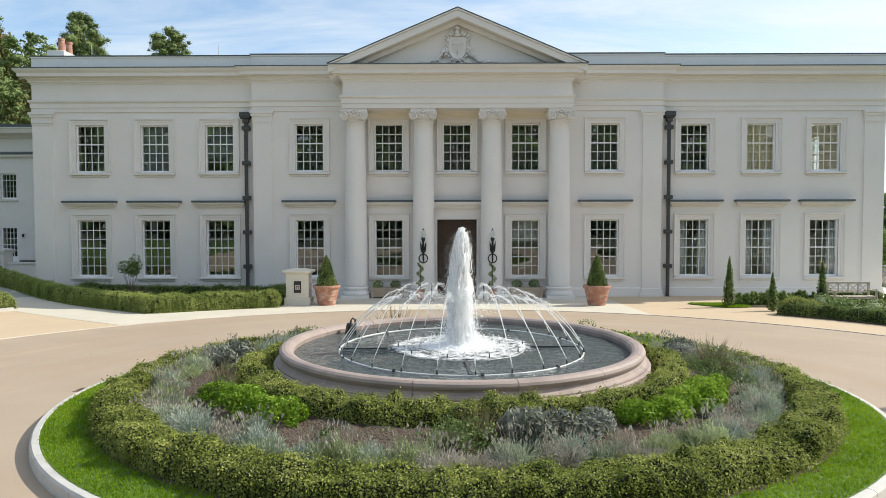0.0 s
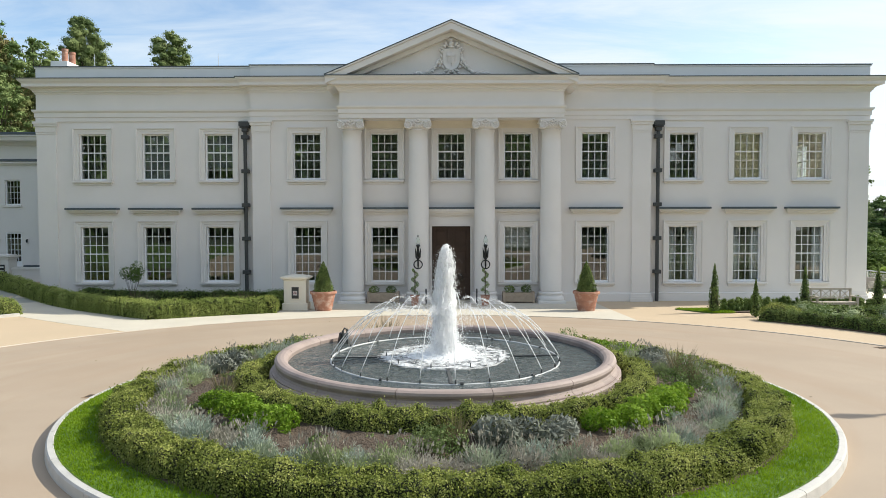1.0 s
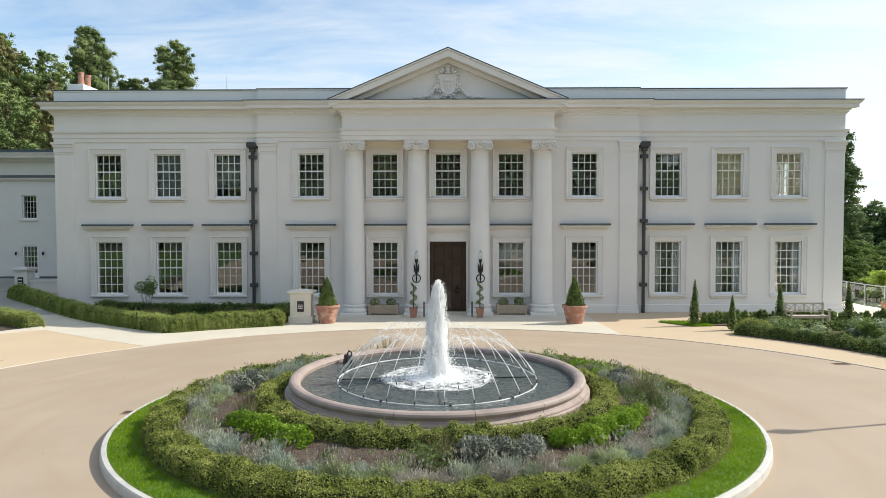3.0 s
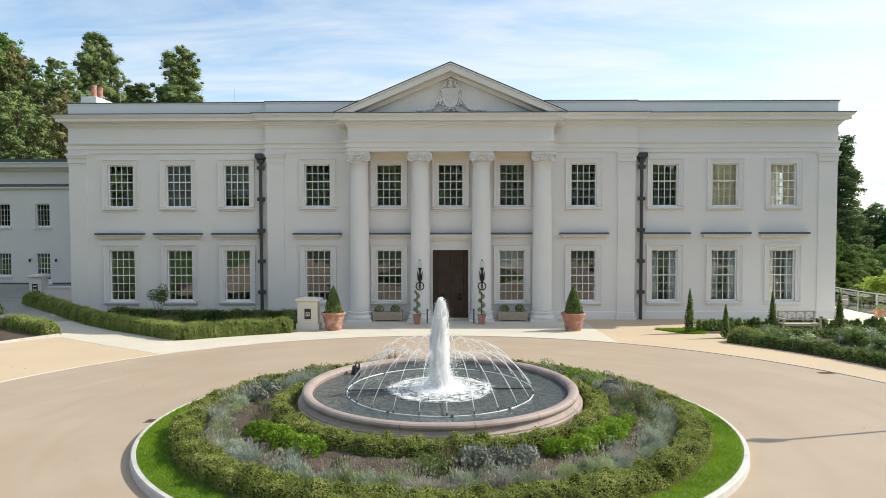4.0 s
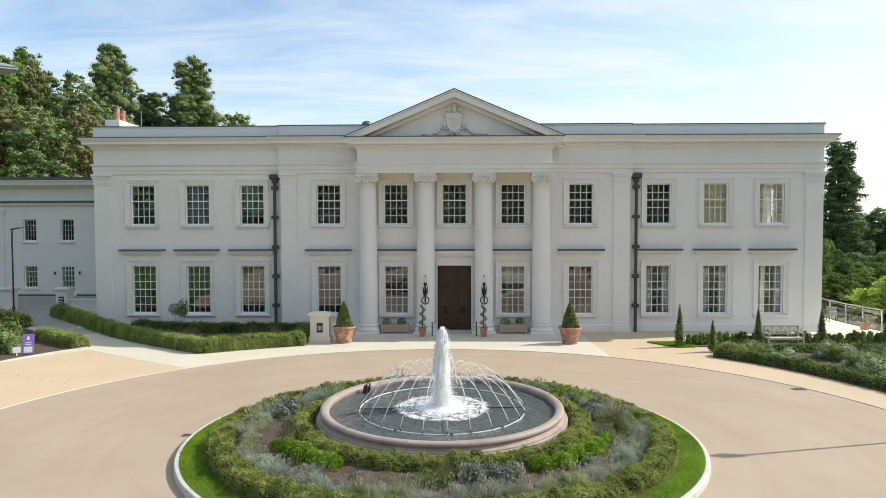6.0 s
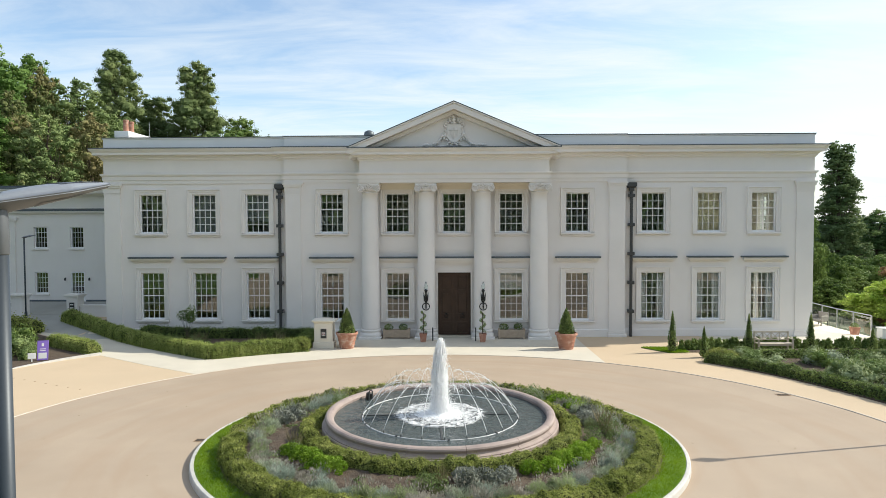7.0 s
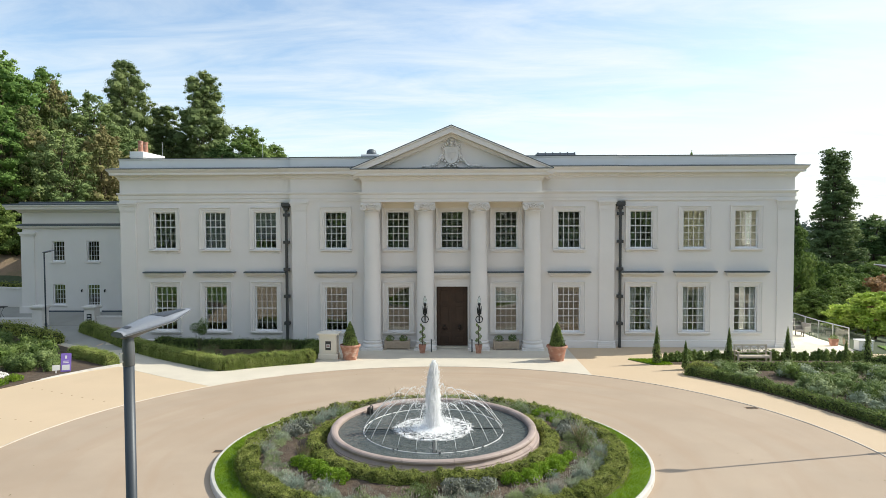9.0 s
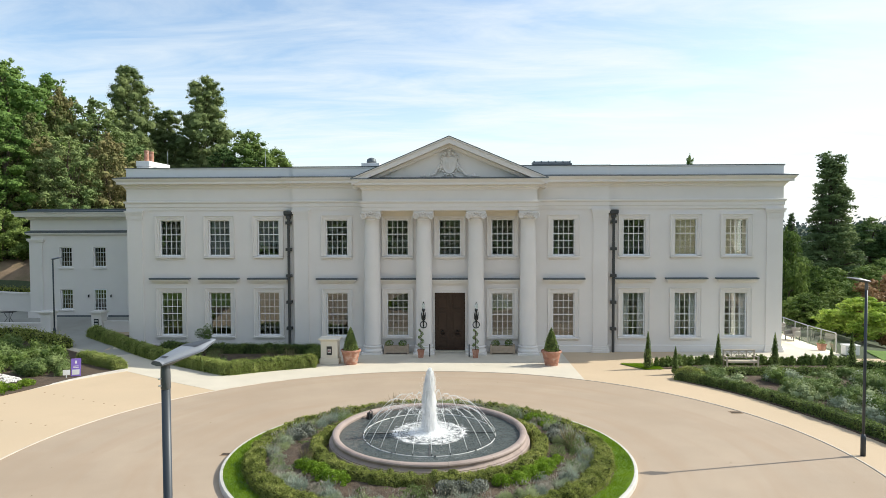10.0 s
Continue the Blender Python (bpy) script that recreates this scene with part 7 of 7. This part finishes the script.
# ---- street lamps ----
def street_lamp(x, y, head_deg, h=4.70):
    t = thing("street_lamp", "grey steel street lamp with a flat tilted head", "lamp", "lamps along the drive", pose(x, y, G(x, y), 0, 0, head_deg))
    part("foot", lathe([(0.066, 0.0), (0.066, 0.5), (0.060, 0.53), (0.038, 0.60)], 24), M_POLE, t, smooth=True)
    part("pole", lathe([(0.038, 0.5), (0.0375, 2.5), (0.037, h - 0.17)], 28), M_POLE, t, smooth=True)
    part("sleeve", lathe([(0.038, h - 0.175), (0.041, h - 0.17), (0.041, h - 0.06), (0.040, h - 0.02), (0.036, h + 0.02), (0.034, h + 0.05)], 28), M_SLEEVE, t, smooth=True)
    for z in (h - 0.145, h - 0.085):
        part("pin", boxes((-0.068, -0.045, -0.006, 0.006, z, z + 0.012)), M_STEEL, t, "small steel fixing pin")

    def skin(u, v, up):
        """A point of the shell: u along it from the pole end to the tip, v across from -1 to 1."""
        w = 0.072 + 0.078 * clamp(u / 0.58) - 0.125 * clamp((u - 0.58) / 0.42)
        edge = h + 0.055 + 0.115 * u
        crest = 0.022 + 0.026 * math.sin(math.pi * u) - 0.014 * u
        keel = 0.010 + 0.055 * smooth(u / 0.16) * (1 - u) ** 0.9
        return (-0.085 + 0.61 * u, v * w, edge + (crest * (1 - abs(v) ** 4.5) if up else -keel * (1 - abs(v)) ** 0.85))

    def shell(us, vs, up, lift=0.0):
        V = [tuple(Vector(skin(u, v, up)) + Vector((0, 0, lift))) for u in us for v in vs]
        n = len(vs)
        return V, [(i * n + j, i * n + j + 1, (i + 1) * n + j + 1, (i + 1) * n + j) for i in range(len(us) - 1) for j in range(n - 1)]
    us, vs = [i / 24 for i in range(25)], [-1 + j / 8 for j in range(17)]
    V, F = shell(us, vs, True)
    n = len(V)
    V += [(x_, y_, z_ - 0.008) for x_, y_, z_ in V]
    rim = list(range(17)) + [17 * i + 16 for i in range(1, 25)] + [17 * 24 + j for j in range(15, -1, -1)] + [17 * i for i in range(23, 0, -1)]
    F += [tuple(n + i for i in reversed(f)) for f in F] + [(a, c, n + c, n + a) for a, c in zip(rim, rim[1:] + rim[:1])]
    hd = put("head", mesh_of("head", V, F, M_HEAD, True), t)
    V, F = shell(us, vs, False, -0.009)
    put("underside", mesh_of("underside", V, F, M_SLEEVE, True), hd, "darker grey lamp underside")
    V = [skin(0.0, v, True) for v in vs] + [tuple(Vector(skin(0.0, v, False)) - Vector((0, 0, 0.009))) for v in vs]
    V += [(p[0] + 0.01, p[1], p[2]) for p in V]
    F = [(j, j + 17, j + 18, j + 1) for j in range(16)] + [(34 + j, 35 + j, 52 + j, 51 + j) for j in range(16)]
    put("end_plate", mesh_of("end_plate", V, F, M_SLEEVE), hd, "flat grey end plate")
    for name, u0, u1, v1, lab in (("solar_panel", 0.52, 0.90, 0.62, "dark flush panel on the lamp head"), ("latch", 0.10, 0.15, 0.4, "dark latch plate")):
        us, vs = [u0 + (u1 - u0) * i / 8 for i in range(9)], [v1 * (-1 + j / 4) for j in range(9)]
        V, F = shell(us, vs, True, 0.003)
        put(name, mesh_of(name, V, F, M_BLACK, True), hd, lab)
    V, F = shell([0.40 + 0.36 * i / 6 for i in range(7)], [0.4 * (-1 + j / 4) for j in range(9)], False, -0.012)
    put("lamp_glass", mesh_of("lamp_glass", V, F, M_BLACK, True), hd, "dark light panel under the head")
    return t


street_lamp(-1.835, -2.25, 62, 4.75)
street_lamp(11.57, 10.06, 180)
street_lamp(-22.2, 27.7, 20, 4.36)

# ---- bench, terrace ----
bn = thing("bench", "weathered grey teak garden bench with lattice back", "bench", m=pose(13.5, 22.4, G(13.5, 22.4) + 0.03) @ Matrix.Diagonal((0.98, 0.85, 0.72, 1)))
for sx in (-0.72, 0.72):
    part("front_leg", boxes((sx - 0.035, sx + 0.035, -0.28, -0.21, 0, 0.72), bev=0.006), M_BENCH, bn)
    part("back_leg", boxes((sx - 0.035, sx + 0.035, 0.22, 0.29, 0, 1.12), bev=0.006), M_BENCH, bn)
    part("arm", boxes((sx - 0.045, sx + 0.045, -0.33, 0.24, 0.72, 0.76), bev=0.008), M_BENCH, bn)
for k in range(5):
    part("slat", boxes((-0.76, 0.76, -0.27 + 0.1 * k, -0.19 + 0.1 * k, 0.45, 0.48), bev=0.005), M_BENCH, bn)
part("apron", boxes((-0.69, 0.69, -0.25, -0.22, 0.36, 0.44)), M_BENCH, bn)
part("top_rail", boxes((-0.69, 0.69, 0.225, 0.285, 1.03, 1.12), bev=0.006), M_BENCH, bn)
part("bottom_rail", boxes((-0.69, 0.69, 0.235, 0.275, 0.60, 0.65)), M_BENCH, bn)
for sx in (-0.35, 0.0, 0.35):
    part("upright", boxes((sx - 0.02, sx + 0.02, 0.24, 0.27, 0.65, 1.03)), M_BENCH, bn)
for sx in (-0.52, -0.17, 0.17, 0.52):
    for s in (-1, 1):
        bm = boxes((-0.23, 0.23, 0.245, 0.265, -0.012, 0.012))
        bm.transform(Matrix.Translation((sx, 0.002 * s, 0.84)) @ Matrix.Rotation(s * 0.9, 4, "Y"))
        part("lattice_bar", bm, M_BENCH, bn)

poly_sheet("terrace", [(17.7, 23.2), (19.0, 22.9), (20.25, 26.4), (20.85, 36), (17.6, 36), (17.6, 26.9), (16, 26.8), (12, 26.8), (12, 23.4)], 0.012, M_PALE, "pale stone terrace beside the house")
rail = thing("glass_railing", "glass balustrade with steel posts and handrail", "railing")
RP = [(20.2 + 0.065 * k * 1.6, 26.6 + 1.6 * k) for k in range(7)]
for x, y in RP:
    part("post", boxes((x - 0.025, x + 0.025, y - 0.03, y + 0.03, G(x, y), G(x, y) + 1.03)), M_STEEL, rail)
for (x0, y0), (x1, y1) in zip(RP, RP[1:]):
    g0, g1 = G(x0, y0), G(x1, y1)
    q = [(x0, y0 + 0.06, g0 + 0.12), (x1, y1 - 0.06, g1 + 0.12), (x1, y1 - 0.06, g1 + 0.97), (x0, y0 + 0.06, g0 + 0.97)]
    me = mesh_of("glass_panel", q + [(x + 0.012, y, z) for x, y, z in q], [(3, 2, 1, 0), (4, 5, 6, 7), (1, 5, 4, 0), (7, 6, 2, 3), (2, 6, 5, 1), (4, 7, 3, 0)], M_RAILGLASS)
    put("glass_panel", me, rail).visible_shadow = False
bm = bmesh.new()
tube(bm, [(x, y, G(x, y) + 1.05) for x, y in RP], 0.028, 8)
part("handrail", bm, M_STEEL, rail)


def garden_chair(x, y, rz):
    c = thing("armchair", "grey woven garden armchair", "chair", "chairs on the terrace", pose(x, y, G(x, y) + 0.015, 0, 0, rz) @ Matrix.Scale(0.85, 4))
    part("seat", boxes((-0.32, 0.32, -0.3, 0.3, 0.26, 0.42), bev=0.03), M_WICKER, c)
    part("backrest", boxes((-0.36, 0.36, 0.26, 0.36, 0.25, 0.86), bev=0.03), M_WICKER, c)
    for s in (-1, 1):
        part("arm", boxes((s * 0.37 - 0.05, s * 0.37 + 0.05, -0.3, 0.3, 0.3, 0.66), bev=0.03), M_WICKER, c)
        for q in (-0.26, 0.28):
            part("leg", boxes((s * 0.33 - 0.02, s * 0.33 + 0.02, q - 0.02, q + 0.02, 0, 0.3)), M_PIPE, c)


for x, y, rz in ((20.1, 30.9, -70), (19.25, 31.5, 100), (20.25, 33.0, -80)):
    garden_chair(x, y, rz)
tb = thing("side_table", "small low grey garden table", "table", m=pose(19.6, 32.4, G(19.6, 32.4) + 0.015))
part("top", lathe([(0.3, 0.42), (0.31, 0.44), (0.3, 0.46)], 20), M_WICKER, tb)
part("leg", lathe([(0.04, 0.015), (0.035, 0.42)], 10), M_PIPE, tb)
part("foot", lathe([(0.2, 0), (0.19, 0.015)], 16), M_PIPE, tb)
p = thing("planter", "square terracotta planter on the terrace", "planter", m=pose(19.92, 27.45, G(19.92, 27.45) + 0.015) @ Matrix.Scale(0.74, 4))
bm = lathe([(0.26, 0), (0.32, 0.42), (0.35, 0.43), (0.35, 0.5), (0.3, 0.5), (0.29, 0.44), (0.05, 0.44)], 4)
bm.transform(pose(0, 0, 0, 0, 0, 45))
part("box", bm, M_TERRA, p)
plant("box_ball", lump_mesh("leaves", [(0, 0, 0.14, 0.24, 0.9)], 420, 0.06, L_SHRUB), "rounded green box plant in a planter", "", 19.92, 27.45, G(19.92, 27.45) + 0.33, 0.8, "foliage")
wb_ = thing("storage_box", "white lidded storage box beside the terrace", "box", m=pose(20.66, 26.15, G(20.66, 26.15) + 0.01) @ Matrix.Scale(0.64, 4))
part("body", boxes((-0.55, 0.55, -0.35, 0.35, 0, 0.72), bev=0.02), M_WHITE, wb_)
part("lid", boxes((-0.60, 0.60, -0.4, 0.4, 0.72, 0.82), bev=0.02), M_WHITE, wb_)
poly_sheet("lawn_east", [(21.3, 24.5), (24.5, 21.5), (40, 10), (40, 24), (22.2, 27.5)], 0.035, M_LAWN, "mown lawn beside the terrace")

# drain cover by the kerb and covers in the paving
for x, y, w, d in ((-5.83, 9.75, 0.30, 0.24), (10.0, 14.5, 0.4, 0.26)):
    c = thing("drain_cover", "small dark iron drain cover set in the drive", "drain", "drain covers", pose(x, y, G(x, y) + 0.012, -1.6))
    part("frame", boxes((-w / 2, w / 2, -d / 2, d / 2, -0.004, 0.003)), M_STUD, c)
    for k in range(7):
        part("bar", boxes((-w / 2 + 0.03, w / 2 - 0.03, -d / 2 + 0.03 + k * (d - 0.06) / 7, -d / 2 + 0.05 + k * (d - 0.06) / 7, 0.003, 0.008)), M_BARK, c)
# small brown studs marking the bays of the forecourt
STUDS = [(-15.69 + 0.55 * k, 16.95 - 0.277 * k) for k in range(8)] + [(-14.5 + 0.6 * k, 12.95 - 0.16 * k) for k in range(4)] + [(-16.05, 15.23)]
for x, y in STUDS:
    c = thing("ground_stud", "small brown stud set in the gravel", "stud", "studs of the forecourt", pose(x, y, G(x, y) + 0.001, -1.6, 0, PR.uniform(0, 90)))
    part("cap", lathe([(0.036, 0.0), (0.032, 0.006), (0.015, 0.009)], 10), M_STUD, c)
# fallen leaves on the drive
n = 60
an, ra = RNG.uniform(0, 2 * math.pi, n), RNG.uniform(5.7, 11.2, n)
P = np.stack([FX + ra * np.cos(an), FY + ra * np.sin(an), np.full(n, 0.018)], 1)
P[:, 2] += 0.028 * (22 - P[:, 1])
tagged(put("fallen_leaves", leaves("fallen_leaves", P, np.tile([0, 0, 1.0], (n, 1)), 0.05, L_DRY, 0.15, 0.6)), "scattered dry fallen leaves on the drive", "leaves", kind="stuff")


# ---- trees ----
def tree_mesh(h, crown_r, base, n_lump, n_leaf, leaf, material, shape, seed, fat=1.0, squash=0.6, droop=0.0, core=0.55):
    """Trunk with limbs, and a crown of many leaf clumps; shape gives the crown's radius at a height from 0 to 1."""
    q = random.Random(seed)
    bm = bmesh.new()
    pts = [(q.uniform(-.15, .15) * i, q.uniform(-.15, .15) * i, h * 0.92 * i / 6) for i in range(7)]
    tube(bm, pts, [0.022 * h * (1 - 0.14 * i) for i in range(7)], 8)
    lumps = []
    for k in range(n_lump):
        u = (k + q.random()) / n_lump
        z = base * h + u * h * (1 - base) * 0.97
        r = crown_r * shape(u)
        a = k * 2.4 + q.uniform(-0.6, 0.6)
        d = r * q.uniform(0.35, 0.95)
        c = Vector((d * math.cos(a), d * math.sin(a), z + q.uniform(-0.03, 0.03) * h))
        lr = max(0.025 * h, crown_r * fat * q.uniform(0.13, 0.28) * (0.4 + 0.6 * shape(u)))
        lumps.append((c.x, c.y, c.z, lr, squash))
        for _ in range(2):       # smaller sprays break the outline
            e = Vector((q.gauss(0, 1), q.gauss(0, 1), q.gauss(0, 0.6))).normalized() * lr
            lumps.append((c.x + e.x, c.y + e.y, c.z + e.z, lr * q.uniform(0.35, 0.55), squash))
        if k % 3 == 0:
            i = min(5, max(1, int(6 * (z / h) * 0.85)))
            s = Vector(pts[i])
            tube(bm, [s, s.lerp(c, 0.55) + Vector((0, 0, -0.02 * h)), c], [0.008 * h * (1.1 - u), 0.005 * h * (1.1 - u), 0.002 * h], 5)
    tr = bpy.data.meshes.new("trunk")
    bm.to_mesh(tr)
    bm.free()
    tr.materials.append(M_BARK)
    return tr, lump_mesh("crown", lumps, n_leaf, leaf, material, 0.5, 0.75, 0.3, droop, core)


round_shape = lambda u: math.sin(min(1, 0.12 + u * 0.9) * math.pi) ** 0.6
tall_shape = lambda u: min(1.0, 1.25 * (1.06 - u) ** 0.44) * (0.72 + 0.28 * min(1.0, u * 2.2))
col_shape = lambda u: (1 - 0.68 * min(1, u * 1.05) ** 0.85)
KINDS = {
    "broad": [tree_mesh(20, 6.5, 0.06, 190, 26000, 0.22, L_TREE, round_shape, s) for s in (1, 2)],
    "dark": [tree_mesh(20, 6.5, 0.05, 200, 19000, 0.30, L_TREEDARK, round_shape, s) for s in (21, 22)],
    "oak": [tree_mesh(20, 6.5, 0.03, 220, 27000, 0.22, L_OAK, lambda u: (1 - u ** 2.4) ** 0.5 * 0.98 + 0.02, 51, 1.15, 0.7)],
    "olive": [tree_mesh(20, 6.5, 0.05, 200, 27000, 0.21, L_OLIVE, lambda u: (1 - u ** 2.2) ** 0.5 * 0.98 + 0.02, s, 0.8, 0.6, 0.3) for s in (41, 42)],
    "spire": [tree_mesh(12, 2.2, 0.02, 140, 16000, 0.16, L_CEDAR, lambda u: max(0.06, (1 - u) ** 0.7), 23, 1.3)],
    "back": [tree_mesh(20, 6.5, 0.0, 60, 1700, 1.35, L_TREE, round_shape, 31, core=0)],
    "bronze": [tree_mesh(20, 6.0, 0.05, 170, 25000, 0.21, L_TREEBROWN, round_shape, 3, 0.9, 0.7, 1.1)],
    "pine": [tree_mesh(26, 5.4, 0.14, 175, 60000, 0.16, L_CONIFER, tall_shape, s, 1.6, 0.7, 0.15) for s in (5, 8)],
    "cone": [tree_mesh(22, 3.6, 0.03, 230, 34000, 0.24, L_CEDAR, col_shape, 6, 1.3, 0.6, 0.3)],
    "bush": [tree_mesh(4, 2.4, 0.02, 70, 10000, 0.14, L_BUSH, round_shape, s) for s in (9, 10)],
    "lime": [tree_mesh(4, 2.5, 0.22, 70, 12000, 0.15, L_LIME, lambda u: math.sqrt(max(0.02, 1 - u * u)), 11)],
    "rust": [tree_mesh(4, 2.4, 0.1, 60, 9000, 0.15, L_RUST, round_shape, 13)],
}
WORDS = {"oak": ("tree", "rounded dense dark green tree of the wooded hill"), "olive": ("tree", "rounded olive-green tree of the wooded hill"), "dark": ("tree", "tall dark green tree of the wooded hill"), "spire": ("conifer", "small dark pointed conifer"), "back": ("tree", "broad-leaved tree of the unseen woods round the drive"), "broad": ("tree", "tall broad-leaved green tree of the wooded hill"), "bronze": ("tree", "tall bronze-green tree of the wooded hill"), "pine": ("pine_tree", "tall dark pine with an open crown"),
         "cone": ("conifer", "tall dark narrow conifer"), "bush": ("bush", "rounded leafy green bush"), "lime": ("small_tree", "spreading lime-green small tree"), "rust": ("small_tree", "small tree with rust-brown leaves")}


def tree(kind, x, y, s, sxy=1.0, k=0, dz=0.0):
    name, lab = WORDS[kind]
    tr, cr = KINDS[kind][k % len(KINDS[kind])]
    t = thing(name, lab, "tree" if "tree" in lab or kind in ("pine", "cone", "spire") else "bush", "trees of the grounds", Matrix.LocRotScale((x, y, G(x, y) + dz), Euler((0, 0, PR.uniform(0, 6.28))), (s * sxy, s * sxy, s)))
    put("trunk", tr, t)
    put("crown", cr, t)


# wooded hill to the west
for kind, x, y, s, w, k in (("broad", -40.6, 50, 0.93, 0.96, 0), ("broad", -43.3, 60, 0.91, 0.80, 1), ("broad", -47.9, 56, 0.91, 1.09, 1), ("bronze", -37.6, 53, 0.88, 0.63, 0), ("bronze", -30.2, 48, 0.69, 0.83, 0),
                            ("bronze", -35.6, 46, 0.68, 0.87, 1), ("bronze", -43.2, 84, 0.53, 1.35, 0), ("bronze", -40.4, 52, 0.73, 0.60, 0), ("broad", -52, 60, 0.9, 1.30, 0), ("broad", -58, 64, 0.95, 1.45, 1)):
    tree(kind, x, y, s, w, k)
# darker trees between and behind
for kind, x, y, s, w, k in (("olive", -35.5, 55, 0.83, 1.08, 0), ("olive", -33.6, 56, 0.73, 1.0, 1), ("oak", -27.4, 77, 0.68, 1.0, 0), ("oak", -24.3, 79, 0.56, 0.94, 1), ("dark", -29.5, 74, 0.60, 1.01, 1),
                            ("olive", -31.9, 45, 0.56, 0.93, 1), ("bronze", -29.0, 51, 0.61, 0.96, 0), ("dark", -39.6, 86, 0.44, 2.09, 0), ("broad", -36.5, 44, 0.56, 0.94, 0), ("dark", -33.5, 82, 0.5, 1.16, 1),
                            ("dark", -44, 48, 0.7, 1.16, 1), ("dark", 41.9, 112, 1.09, 0.36, 0)):
    tree(kind, x, y, s, w, k)
# pines and bushes of the bank
for kind, x, y, s, w, k in (("spire", -37.4, 58, 1.42, 0.55, 0), ("pine", -42.2, 75, 0.765, 0.78, 0), ("pine", -40.9, 82, 0.56, 1.04, 1), ("pine", -34.4, 80, 0.775, 0.86, 1), ("bush", -33.5, 39.5, 0.95, 1.0, 0),
                            ("bush", -30.5, 40.5, 0.85, 1.1, 1), ("bush", -37, 40, 1.0, 1.0, 0), ("bush", -28.5, 42, 0.6, 1.1, 1), ("bush", -41, 39, 1.0, 1.1, 1)):
    tree(kind, x, y, s, w, k)
# east: a tall conifer, dark woods, bushes below the terrace
for kind, x, y, s, w, k in (("cone", 56.3, 92, 0.90, 1.4, 0), ("spire", 39.4, 70, 0.87, 0.9, 0), ("dark", 69.6, 104, 0.51, 1.3, 0), ("dark", 74, 100, 0.53, 1.4, 1), ("dark", 64, 120, 0.40, 1.5, 1), ("dark", 56, 110, 0.36, 1.4, 0), ("dark", 84, 98, 0.56, 1.3, 0),
                            ("bush", 27.1, 46, 1.85, 0.5, 0), ("bush", 31.7, 52, 1.48, 0.7, 1), ("bush", 30.4, 47, 1.08, 0.95, 0), ("bush", 32.5, 45, 1.12, 0.9, 1), ("bush", 24.4, 38, 0.6, 1.28, 1), ("bush", 23.8, 37.0, 0.55, 1.0, 1), ("bush", 27.7, 40, 0.8, 1.05, 0), ("bush", 42.7, 60, 1.2, 1.1, 0), ("bush", 36.5, 56, 1.2, 1.1, 1), ("bush", 36, 45, 1.1, 1.0, 0), ("bush", 48, 66, 1.3, 1.2, 1),
                            ("lime", 25.2, 32.5, 0.70, 1.42, 0), ("rust", 29.8, 37, 1.29, 1.0, 0)):
    tree(kind, x, y, s, w, k)
# woods behind the drive, mirrored in the windows
for i in range(40):
    tree("back", -112 + 4.6 * i + PR.uniform(-2, 2), (-50 if i % 2 else -60) + PR.uniform(-4, 4), PR.uniform(0.9, 1.3), 1.1, i)
# unseen trees added west of the lane to block sky from the service wing
for i in range(6):
    tree("back", -47 - PR.uniform(0, 6), 8 + 6 * i, PR.uniform(0.7, 0.95), 1.1, i)
# far woods along the skyline
V_, N_ = [], []
for i in range(260):
    a = radians(PR.uniform(20, 160)) if i % 2 else radians(PR.uniform(20, 60))
    d = PR.uniform(220, 420)
    c = (d * math.cos(a), d * math.sin(a), PR.uniform(-2, 3.5))
    P, dd = ball_leaves("", c, PR.uniform(6, 11), 130, 1, None, squash=0.8)
    V_.append(P)
    N_.append(dd)
tagged(put("far_woods", leaves("far_woods", np.concatenate(V_), np.concatenate(N_), 1.7, L_FAR, 0.8, 0.8)), "distant dark woods along the skyline", "trees", kind="stuff")

# iron table and chair in the yard beyond the low wall
tb = thing("garden_table", "round black iron garden table", "table", m=pose(-26.6, 30.2, G(-26.6, 30.2) + 0.03))
part("top", lathe([(0.40, 0.70), (0.42, 0.715), (0.40, 0.73), (0.02, 0.73)], 24), M_IRON, tb)
for k in range(3):
    bm = bmesh.new()
    a = 2 * math.pi * k / 3
    tube(bm, [(0.34 * math.cos(a), 0.34 * math.sin(a), 0.0), (0.08 * math.cos(a), 0.08 * math.sin(a), 0.36), (0.26 * math.cos(a), 0.26 * math.sin(a), 0.705)], 0.014, 6)
    part("leg", bm, M_IRON, tb)
ic = thing("garden_chair", "black iron garden chair with a hooped back", "chair", m=pose(-27.4, 30.0, G(-27.4, 30.0) + 0.03, 0, 0, 80))
part("seat", lathe([(0.20, 0.43), (0.215, 0.44), (0.20, 0.455), (0.01, 0.455)], 18), M_IRON, ic)
bm = bmesh.new()
tube(bm, [(-0.19, 0.12, 0.44), (-0.19, 0.2, 0.75), (-0.1, 0.23, 0.9), (0.1, 0.23, 0.9), (0.19, 0.2, 0.75), (0.19, 0.12, 0.44)], 0.014, 6)
part("backrest", bm, M_IRON, ic)
for sx in (-1, 1):
    for sy in (-1, 1):
        bm = bmesh.new()
        tube(bm, [(sx * 0.15, sy * 0.15, 0.44), (sx * 0.19, sy * 0.19, 0.0)], 0.012, 6)
        part("leg", bm, M_IRON, ic)
